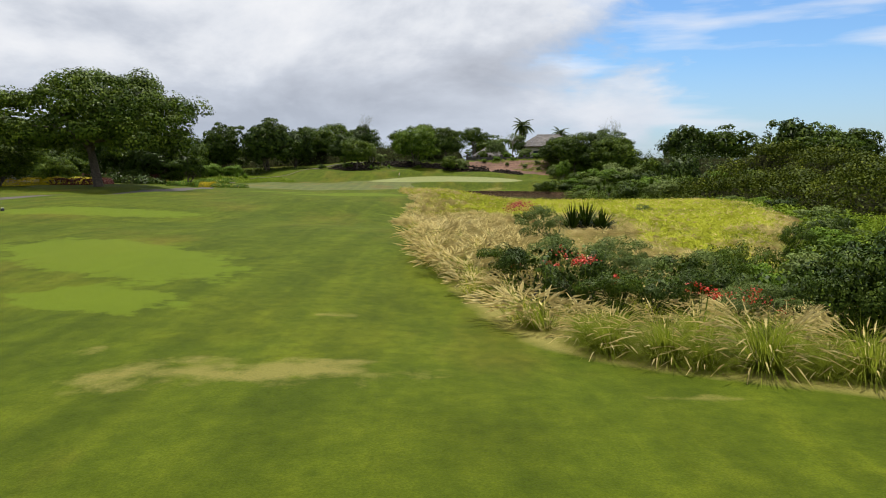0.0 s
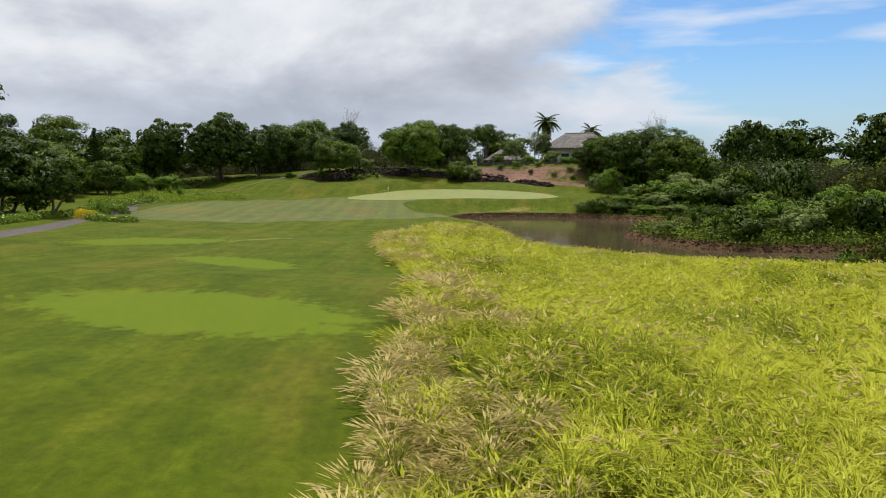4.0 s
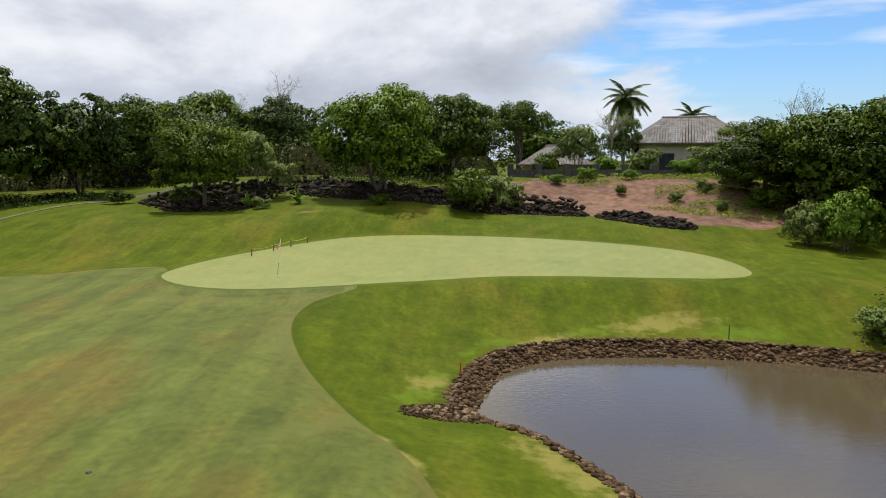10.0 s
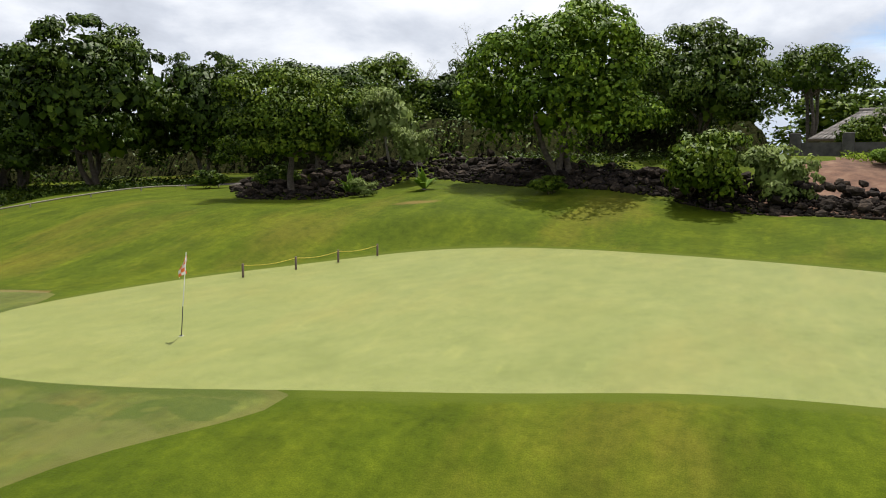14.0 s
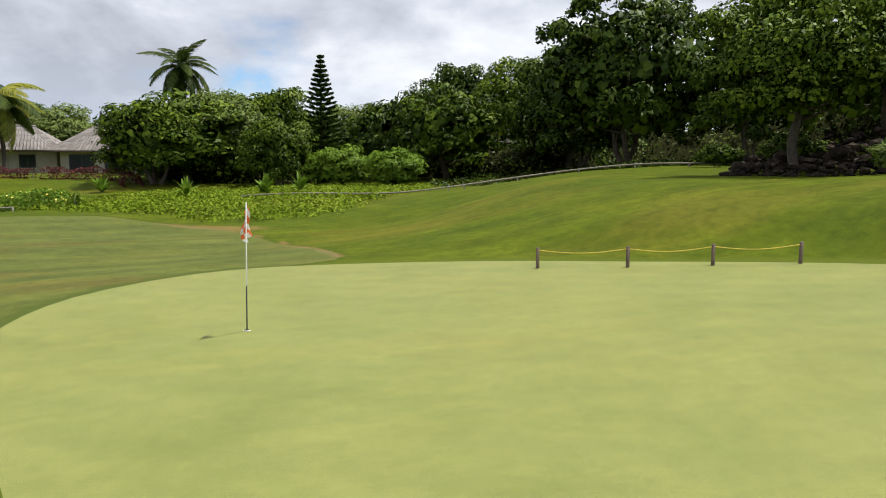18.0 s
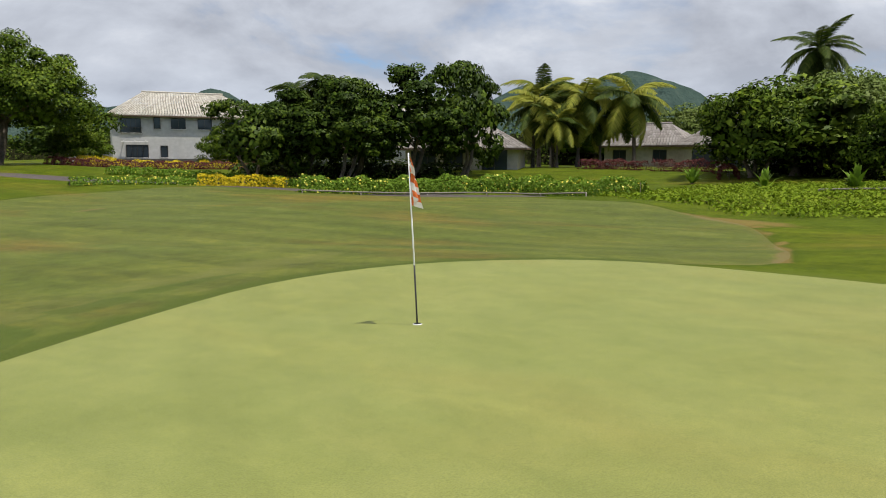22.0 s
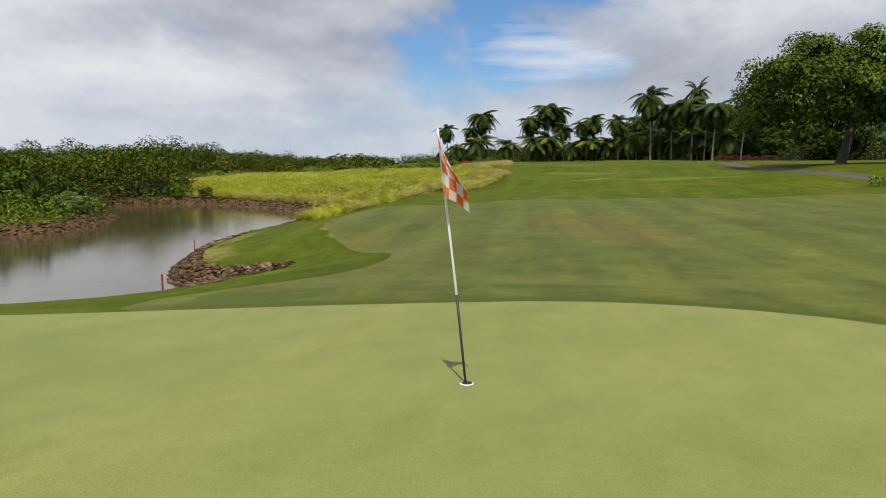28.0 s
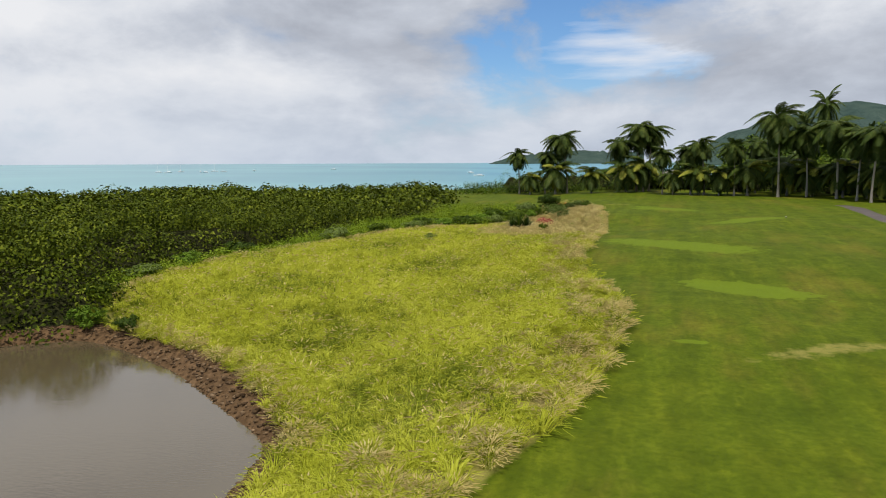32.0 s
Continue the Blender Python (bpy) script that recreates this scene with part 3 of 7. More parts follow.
m_mud = material("pond_mud", [(0.3, (0.045, 0.026, 0.012)), (0.7, (0.15, 0.090, 0.045))], scale=2.5, bump=1.0, bump_scale=6, rough=0.95, spec=0.08, world_space=True, bump_dist=0.06)

SOIL = smooth_loop([(2, 182.5), (8, 181), (14, 178.5), (22, 177.5), (30, 181), (30, 190), (22, 199), (12, 200), (5, 196), (1, 189)])
SG, SF, SP = side(GREEN, XX, YY), side(FAIRWAY, XX, YY), near_line(PATH_LINE, XX, YY) - 1.15
SS = side(SOIL, XX, YY) + 0.8 * np.sin(XX * 1.3) * np.sin(YY * 1.1)
SB = side(POND, XX, YY) - np.where((XX > 5.2) & (YY < 124), 1.9, 1.0)


# patches of the turf: x, y, half length, half width, turn in degrees
SPOT_MARKS = {"pale": [(-10.5, 21.5, 6.5, 2.6, -40), (-7.8, 15.0, 2.4, 1.3, -20), (-10.5, 67.0, 7.5, 3.2, -25), (-4.9, 51.0, 1.2, 0.4, 0), (-9.8, 98.0, 1.0, 0.5, 0), (-20, 40, 6, 2.5, 30), (-14, 84, 5, 2, -30), (-24, 96, 6, 2.5, 20)],
              "dry": [(-2.9, 9.6, 2.4, 0.5, -12), (-4.3, 9.2, 1.2, 0.6, 0), (-1.4, 9.9, 1.5, 0.45, -8), (-5.6, 11.2, 0.5, 0.25, 0), (3.6, 8.6, 1.6, 0.3, -14), (-2.2, 14.2, 0.8, 0.3, 20), (-13.5, 122.7, 4.5, 0.5, 0), (-4.0, 137.6, 3.2, 0.6, -58), (8.5, 154.6, 3.6, 1.0, 12), (2.4, 151.9, 2.2, 0.9, 40), (1.2, 138.2, 3.4, 0.8, -62), (2.9, 132.5, 3.5, 0.6, -80), (-16, 98, 4, 0.8, 30), (-2.8, 145.5, 1.6, 0.8, 70), (3.0, 136.5, 1.5, 0.8, -60)],
              "lush": [(-3.4, 143.6, 1.6, 0.8, 60), (-2.6, 146.4, 1.1, 0.6, 40), (0.2, 151.6, 1.4, 0.7, 30), (-1.5, 149.6, 1.1, 0.5, 45), (5.0, 153.8, 1.8, 0.7, 10), (12, 153.4, 2.6, 1.0, -8)],
              "bare": [(-33.8, 158.9, 2.8, 0.9, 55), (-14.4, 178.2, 1.6, 0.6, 30), (-24, 131, 1.2, 0.5, 10), (-16.5, 127, 1.0, 0.6, 0)],
              "worn": [(-9.6, 153.9, 3.6, 0.7, -8), (-15.0, 152.9, 4.2, 0.8, 0), (-8.4, 147.0, 1.2, 4.2, 5), (-5.2, 139.0, 0.7, 4.6, -32), (-3.2, 131.6, 0.8, 3.0, 8), (-12, 124.9, 5.5, 0.6, 8)],
              "tuft": [(-11.0, 154.35, 1.2, 0.26, 3), (-8.6, 155.6, 1.5, 0.25, 24), (-12.8, 153.4, 1.5, 0.3, -5), (-8.9, 154.7, 1.3, 0.3, 20), (-10.2, 153.1, 1.0, 0.3, 0)]}
SCAR = np.array([(-36.6, 155.9), (-34, 158.2), (-31.6, 159.7), (-28.4, 160.9), (-25.9, 161.3), (-23.3, 161.7), (-20.4, 162.1)])


def spot_field(rows, x, y):
    """1 in the middle of a patch, 0 at its rim, falling on outside."""
    best = np.full(len(x), -5.0)
    for cx, cy, a, b, turn in rows:
        c, s = math.cos(radians(turn)), math.sin(radians(turn))
        u, v = (x - cx) * c + (y - cy) * s, (y - cy) * c - (x - cx) * s
        best = np.maximum(best, 1 - np.hypot(u / a, v / b))
    return best


def build_ground():
    """Cuts the land along the mowing lines into one sheet a surface, with shared edges."""
    ny, nx = XX.shape
    co = np.stack([XX, YY, ZZ], -1).reshape(-1, 3)
    fields = [f.ravel() for f in (SB, SG, SP, SS, SF)]
    names = ["bank", "green", "path", "soil", "fairway", "rough"]
    polys = {k: [] for k in names}
    extra, key = [], {}
    base = len(co)
    vals = [list(f) for f in fields]

    def cut(i, j, lev):
        k = (min(i, j), max(i, j), lev)
        if k not in key:
            a, b = vals[lev][k[0]], vals[lev][k[1]]
            t = a / (a - b)
            p = np.array(pts[k[0]]) * (1 - t) + np.array(pts[k[1]]) * t
            key[k] = len(pts)
            pts.append(p)
            for v in vals:
                v.append(v[k[0]] * (1 - t) + v[k[1]] * t)
            vals[lev][-1] = 0.0
        return key[k]

    pts = list(co)
    idx = np.arange(ny * nx).reshape(ny, nx)
    quads = np.stack([idx[:-1, :-1], idx[:-1, 1:], idx[1:, 1:], idx[1:, :-1]], -1).reshape(-1, 4)
    todo = quads
    for lev in range(5):
        f = fields[lev][todo]
        ins, outs = (f < 0).all(1), (f >= 0).all(1)
        polys[names[lev]] += todo[ins].tolist()
        mixed = todo[~ins & ~outs]
        todo = todo[outs]
        if len(mixed):
            polys.setdefault("mixed", [])
            polys["mixed"] += [(lev, q) for q in mixed.tolist()]
    polys["rough"] += todo.tolist()

    def split(poly, lev):
        if lev == 5:
            polys["rough"].append(poly)
            return
        f = [vals[lev][i] for i in poly]
        if all(v <= 0 for v in f):
            polys[names[lev]].append(poly)
            return
        if all(v >= 0 for v in f):
            split(poly, lev + 1)
            return
        a, b = [], []
        for i, j in zip(poly, poly[1:] + poly[:1]):
            vi, vj = vals[lev][i], vals[lev][j]
            if vi <= 0:
                a.append(i)
            if vi >= 0:
                b.append(i)
            if vi * vj < 0:
                c = cut(i, j, lev)
                a.append(c)
                b.append(c)
        if len(a) > 2:
            polys[names[lev]].append(a)
        if len(b) > 2:
            split(b, lev + 1)

    for lev, q in polys.pop("mixed", []):
        split(q, lev)
    P = np.array(pts)
    V = [np.array(v) for v in vals]
    spec = {"bank": ("pond_bank", m_mud, "muddy brown pond bed and bank under the stones", "pond bank"),
            "green": ("putting_green", m_green, "pale closely mown putting green with a smooth edge", "putting green"),
            "path": ("path", m_path, "grey asphalt cart path winding through the lawn", "path"),
            "soil": ("bare_soil", m_soil, "reddish bare soil slope below the house", "soil"),
            "fairway": ("fairway", m_fairway, "olive striped fairway mown short before the green", "fairway"),
            "rough": ("ground", m_rough, "bright green mown lawn with yellow dry patches", "lawn")}
    for k, (nm, mat, label, cat) in spec.items():
        used = sorted({i for p in polys[k] for i in p})
        remap = {o: i for i, o in enumerate(used)}
        me = bpy.data.meshes.new(nm)
        me.from_pydata(P[used].tolist(), [], [[remap[i] for i in p] for p in polys[k]])
        me.polygons.foreach_set("use_smooth", np.ones(len(me.polygons), bool))
        x, y = P[used][:, 0], P[used][:, 1]
        marks = {an: spot_field(rows, x, y) for an, rows in SPOT_MARKS.items()}
        marks["from_meadow"] = side(MEADOW, x, y)
        marks["bare"] = np.maximum(marks["bare"], 1.0 - near_line(SCAR, x, y) / 0.24)
        marks.update({"from_green": V[1][used], "from_fairway": V[4][used]})
        for an, v in marks.items():
            at = me.attributes.new(an, "FLOAT", "POINT")
            at.data.foreach_set("value", v.astype(np.float32))
        me.materials.append(mat)
        ob = tagged(new(nm, me), label, cat, kind="structure")


build_ground()


# ---- water ----
def water_mat(name, deep, rough, bump, scale, stretch, spec=0.5):
    m = bpy.data.materials.new(name)
    m.use_nodes = True
    n, l = m.node_tree.nodes, m.node_tree.links
    b = n["Principled BSDF"]
    b.inputs["Roughness"].default_value = rough
    b.inputs["IOR"].default_value = 1.4
    b.inputs["Specular IOR Level"].default_value = spec
    pos = n.new("ShaderNodeNewGeometry").outputs["Position"]
    mp = n.new("ShaderNodeMapping")
    mp.inputs["Scale"].default_value = stretch
    l.new(pos, mp.inputs[0])
    t = n.new("ShaderNodeTexNoise")
    t.inputs["Scale"].default_value, t.inputs["Detail"].default_value = scale, 5.0
    l.new(mp.outputs[0], t.inputs["Vector"])
    bp = n.new("ShaderNodeBump")
    bp.inputs["Strength"].default_value, bp.inputs["Distance"].default_value = bump, 0.05
    l.new(t.outputs["Fac"], bp.inputs["Height"])
    l.new(bp.outputs[0], b.inputs["Normal"])
    t2 = n.new("ShaderNodeTexNoise")
    t2.inputs["Scale"].default_value, t2.inputs["Detail"].default_value = scale * 0.012, 4.0
    l.new(pos, t2.inputs["Vector"])
    r = n.new("ShaderNodeValToRGB")
    e = r.color_ramp.elements
    e[0].position, e[0].color = 0.35, (*deep[0], 1)
    e[1].position, e[1].color = 0.65, (*deep[1], 1)
    l.new(t2.outputs["Fac"], r.inputs[0])
    l.new(r.outputs[0], b.inputs["Base Color"])
    return m


m_pond = water_mat("pond_water", ((0.070, 0.052, 0.026), (0.100, 0.078, 0.046)), 0.03, 0.10, 2.6, (1.0, 2.8, 1), 1.0)
m_sea = water_mat("sea_water", ((0.050, 0.190, 0.250), (0.120, 0.310, 0.330)), 0.28, 0.5, 0.25, (1, 1, 1), 0.35)


def sheet(name, x0, x1, y0, y1, z, mat, label, cat):
    me = mesh_of(name, [(x0, y0, z), (x1, y0, z), (x1, y1, z), (x0, y1, z)], [(0, 1, 2, 3)], [mat])
    return tagged(new(name, me), label, cat, kind="structure")


sheet("water_pond", -6, 62, 92, 156, WATER, m_pond, "still murky brown pond water reflecting clouds", "pond")
sheet("water_sea", -4300, 4300, -4300, 4300, WATER - 0.35, m_sea, "turquoise lagoon reaching the horizon", "sea")

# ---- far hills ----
# forest green with the bluish haze of distance mixed into the colour
m_hill = material("hill_forest_haze", [(0.3, (0.036, 0.060, 0.052)), (0.6, (0.056, 0.084, 0.070)), (0.8, (0.10, 0.12, 0.095))], scale=0.02, detail=10, rough=1.0, world_space=True, spec=0.0, bump=1.0, bump_scale=0.03, bump_dist=25)


def hill_range(name, dist, rows, depth, label, z0=-3.0, seed=1):
    """A ridge at that distance: rows of bearing in degrees and rise of its crest as seen from the green."""
    bear = np.linspace(rows[0][0], rows[-1][0], 140)
    rise = np.interp(bear, [r[0] for r in rows], [r[1] for r in rows])
    rng = np.random.default_rng(seed)
    ruff = sum(np.interp(bear, np.linspace(bear[0], bear[-1], k), rng.uniform(-1, 1, k)) * a for k, a in ((24, 0.05), (60, 0.03), (120, 0.02)))
    vs, fs, rowsn = [], [], 9
    for i in range(rowsn):
        s = i / (rowsn - 1)
        d = dist + depth * s
        h = (rise * (dist + 0.8 * depth) * (1 + ruff * (0.6 + s))) * math.sin(math.pi * min(s * 0.62, 0.5)) if i else rise * 0
        h = h * (1 + 0.08 * np.sin(bear * (3 + i)))
        th = np.radians(bear)
        vs.append(np.stack([-10 - np.sin(th) * d, 160 + np.cos(th) * d, z0 + h], 1))
    n = len(bear)
    for i in range(rowsn - 1):
        for j in range(n - 1):
            fs.append((i * n + j, i * n + j + 1, (i + 1) * n + j + 1, (i + 1) * n + j))
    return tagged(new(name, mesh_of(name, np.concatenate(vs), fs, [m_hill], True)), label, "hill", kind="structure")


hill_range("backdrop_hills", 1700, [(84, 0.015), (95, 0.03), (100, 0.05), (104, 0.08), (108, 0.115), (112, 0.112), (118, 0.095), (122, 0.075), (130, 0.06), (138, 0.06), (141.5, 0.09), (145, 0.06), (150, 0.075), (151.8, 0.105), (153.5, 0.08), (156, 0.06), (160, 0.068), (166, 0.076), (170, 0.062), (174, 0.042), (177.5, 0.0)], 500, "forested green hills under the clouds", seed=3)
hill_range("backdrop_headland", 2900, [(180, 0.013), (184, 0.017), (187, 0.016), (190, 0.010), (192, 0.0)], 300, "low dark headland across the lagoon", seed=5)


# ---- plants ----
def unit_dirs(rng, n, zmin=-1.0):
    z = rng.uniform(zmin, 1, n)
    a = rng.uniform(0, 2 * math.pi, n)
    r = np.sqrt(1 - z * z)
    return np.stack([r * np.cos(a), r * np.sin(a), z], 1)


def clump_leaves(rng, centres, radii, per, leaf, up_bias=0.25, jitter=0.26, ratio=0.55):
    """Leaves on the outer shells of many overlapping clumps, with the direction in which each one faces."""
    cs, ns = [], []
    for c, r in zip(centres, radii):
        d = unit_dirs(rng, per, -0.5)
        rr = r * rng.uniform(0.78, 1.05, per)
        cs.append(np.asarray(c) + d * rr[:, None] * np.array([1.0, 1.0, 0.8]))
        ns.append(d)
    d = np.concatenate(ns)
    v, f = leaf_quads(rng, np.concatenate(cs), d + np.array([0, 0, up_bias]), leaf * 1.1, ratio=ratio, jitter=jitter)
    return v, f, d


def crown_points(rng, R, zc, hz, n, lumpy=0.18, zmin=-0.45, core=0.62):
    d = unit_dirs(rng, n, zmin)
    ph = rng.uniform(0, 6.28, 6)
    lump = 1 + lumpy * (np.sin(d[:, 0] * 4 + ph[0]) * np.sin(d[:, 1] * 4 + ph[1]) + 0.6 * np.sin(d[:, 2] * 7 + ph[2] + d[:, 0] * 3))
    rad = rng.uniform(core, 0.98, n) * lump
    return d * rad[:, None] * np.array([R, R, hz]) + np.array([0, 0, zc])


def make_tree(name, label, R, H, base, seed, leaves, wood, nclump=80, per=100, leaf=0.34, crad=0.24, trunks=1, lumpy=0.18, trunk_r=0.3, zmin=-0.45, ratio=0.55, category="tree"):
    rng = np.random.default_rng(seed)
    hz = (H - base) / (1 - zmin) / 1.02
    zc = H - hz * 0.98
    pts = crown_points(rng, R * 0.86, zc, hz * 0.86, nclump, lumpy, zmin)
    root = empty(name, label=label, category=category)
    wv = []
    for k in range(trunks):
        a0 = rng.uniform(0, 6.28)
        off = 0.0 if trunks == 1 else 0.35
        foot = Vector((off * math.cos(a0), off * math.sin(a0), -0.25))
        lean = Vector((rng.normal(0, 0.05) * H + off * 2 * math.cos(a0), rng.normal(0, 0.05) * H + off * 2 * math.sin(a0), base + 0.15 * H))
        r0 = trunk_r / math.sqrt(trunks)
        mid = foot.lerp(lean, 0.5) + Vector((rng.normal(0, 0.12), rng.normal(0, 0.12), 0))
        wv.append(tube([foot, foot + Vector((0, 0, 0.5)), mid, lean], [r0 * 1.5, r0 * 1.05, r0 * 0.9, r0 * 0.7], 8))
        for j in rng.choice(nclump, max(4, 9 // trunks), replace=False):
            tip = Vector(pts[j])
            st = foot.lerp(lean, rng.uniform(0.7, 1.0))
            m2 = st.lerp(tip, 0.5) + Vector((0, 0, 0.12 * (tip - st).length))
            wv.append(tube([st, m2, tip], [r0 * 0.45, r0 * 0.28, r0 * 0.08], 5))
    v, f = join(wv)
    piece("trunk", mesh_of("trunk", v, f, [wood], True), root)
    # boughs billow out of the crown, and smaller clumps out of the upper side of each bough
    boughs = max(10, int(nclump / 2.5))
    big = crown_points(rng, R * 0.80, zc, hz * 0.80, boughs, lumpy, zmin, 0.80)
    sub, subr, rise = [], [], []
    for c in big:
        rb = R * crad * rng.uniform(0.95, 1.5)
        out = (c - np.array([0, 0, zc])) / np.array([R, R, hz])
        d = unit_dirs(rng, 6, -0.45) + out * 0.6
        d /= np.linalg.norm(d, axis=1, keepdims=True)
        sub.append(c + d * rb * np.array([1, 1, 0.66]) * rng.uniform(0.75, 1.0, 6)[:, None])
        subr.append(rb * rng.uniform(0.42, 0.64, 6))
        rise.append(d)
    sub, subr, rise = np.concatenate(sub), np.concatenate(subr), np.concatenate(rise)
    count = max(8, int(per * 0.8 * nclump / len(sub)))
    v, f, face = clump_leaves(rng, sub, subr, count, leaf, ratio=ratio)
    outward = (np.repeat(sub, count, 0) - np.array([0, 0, zc - 0.25 * hz])) / np.array([R, R, hz])
    face = face * 0.7 + np.repeat(rise, count, 0) * 0.6 + outward * 0.35 + rng.normal(0, 0.2, face.shape)
    inner = int(nclump * 10)
    d = unit_dirs(rng, inner, zmin)
    c = d * (rng.uniform(0, 1, inner) ** 0.35)[:, None] * np.array([R, R, hz]) * 0.74 + np.array([0, 0, zc])
    v2, f2 = leaf_quads(rng, c, d, leaf * 2.1, 0.85)
    v, f = join([(v, f), (v2, f2)])
    face = np.concatenate([face, d])
    reach = np.percentile(np.hypot(v[:, 0], v[:, 1]), 97.5)
    tall = np.percentile(v[:, 2], 99.5)
    v = (v - np.array([0, 0, zc])) * np.array([R / reach, R / reach, (H - zc) / (tall - zc)]) + np.array([0, 0, zc])
    piece("crown", leafy_mesh("crown", v, f, [leaves], face), root)
    root["unit"] = (R, H)
    return root


def put_trees(protos, spots, rng_seed=5, group=""):
    """Sets the first of each kind, then copies: spots of x, y, top height, crown radius."""
    rng = random.Random(rng_seed)
    used = set()
    for i, (x, y, top, r) in enumerate(spots):
        p = protos[i % len(protos)]
        R, H = p["unit"]
        z = gz(x, y)
        m = pose(x, y, z, 0, 0, rng.uniform(0, 360)) @ Matrix.Diagonal((r / R, r / R, max(1.0, top - z) / H, 1))
        if i % len(protos) not in used:
            used.add(i % len(protos))
            p.matrix_basis = m
        else:
            p2 = copy_thing(p, m)
            p2.matrix_basis = m
        if group:
            p["group"] = group


broad = [make_tree("tree", "broad leafy tree with a rounded dark green crown", 5, 11, 2.2, 11 + i, lm, bark, 120, 170, 0.25, ratio=0.66, trunks=t, lumpy=lp, trunk_r=0.24)
         for i, (lm, t, lp) in enumerate(((leaf_mid, 1, 0.2), (leaf_dark, 2, 0.22), (leaf_mid, 2, 0.15), (leaf_dark, 1, 0.28)))]
put_trees([make_tree("tree", "full rounded mango tree with fresh glossy green leaves", 6, 12, 2.3, 19, leaf_glossy, bark, 140, 190, 0.26, 0.22, 3, 0.22, 0.34, ratio=0.66)], [(-9.4, 188.6, 13.2, 6.5)])
put_trees(broad, [(-24.7, 182, 9.6, 4.5), (-29.5, 192, 11.0, 5.0), (-36.2, 215, 15.1, 6.6), (-29, 221, 15, 6.4), (-41, 210, 13.7, 6.4), (-2.1, 199.2, 13.2, 5.2), (-6.7, 211, 14.7, 5.6),
                  (27.1, 187, 9.9, 5.6), (30.5, 178.5, 10.9, 6.6), (35.5, 173.5, 10.6, 6.6), (38.5, 166, 9.6, 6), (41, 188.8, 12.2, 7), (32.5, 203, 10.6, 4.6), (-97, 191.4, 15.2, 8), (-89, 197, 15.2, 7.5)])
put_trees([make_tree("tree", "big sea almond tree with clustered glossy leaves", 9, 15, 1.6, 31, leaf_dark, bark, 250, 100, 0.35, 0.105, 3, 0.34, 0.42, -0.6, 0.55),
           make_tree("tree", "sea almond tree with dark layered foliage", 6, 14, 1.4, 32, leaf_dark, bark, 170, 100, 0.33, 0.12, 2, 0.34, 0.34, -0.6, 0.55)],
          [(-49.6, 189.3, 15.3, 9.4), (-62, 192, 14.3, 6.4), (-43.5, 196, 13.2, 6.5)])
round_trees = [make_tree("tree", "low rounded garden tree in dense green leaf", 4.5, 8, 1.0, 41 + i, lm, bark, 90, 170, 0.25, 0.24, 3, 0.16, 0.3, -0.55, 0.66) for i, lm in enumerate((leaf_mid, leaf_olive, leaf_mid))]
put_trees(round_trees, [(-64.8, 153.6, 7.2, 5), (-68, 158.5, 8.4, 5.2), (-73, 164.5, 9, 5.4), (-60.6, 163.5, 5.6, 3.6), (-95.5, 175.3, 9.4, 6.5), (-99.3, 182.1, 10.1, 6.5), (-87, 161, 9.6, 6.5), (-124, 134, 10.6, 8), (-52, 80, 6.0, 4), (-61, 107, 6.2, 4.4), (-66, 112, 7.0, 4.6), (-57, 101, 4.6, 3.2)])
garden_trees = [make_tree("tree", "dark garden tree with an open leafy crown over the lawn", 4.5, 9, 1.6, 51 + i, leaf_dark, bark, 85, 170, 0.25, 0.20, 2, 0.3, 0.24, -0.5, 0.66) for i in range(2)]
put_trees(garden_trees, [(-45, 118.7, 6.3, 4.2), (-49.5, 119.7, 7.6, 4.8), (-53.7, 121.8, 8.4, 5), (-55.7, 126.8, 9.6, 5.8), (-61.7, 128.4, 10.2, 5.0), (-50, 124, 8.2, 5)])
put_trees([make_tree("tree", "great spreading shade tree on a single thick trunk", 11.5, 15.5, 3.9, 61, leaf_mid, bark, 260, 250, 0.28, 0.15, 1, 0.17, 0.55, -0.36, 0.66)], [(-41.6, 82.5, 14.3, 11.3)])
put_trees([make_tree("tree", "flat-topped umbrella tree with airy foliage", 5.3, 10.5, 5.6, 71, leaf_mid, bark, 90, 90, 0.24, 0.17, 3, 0.3, 0.25, -0.3)], [(6.1, 219, 14.3, 6.2)])


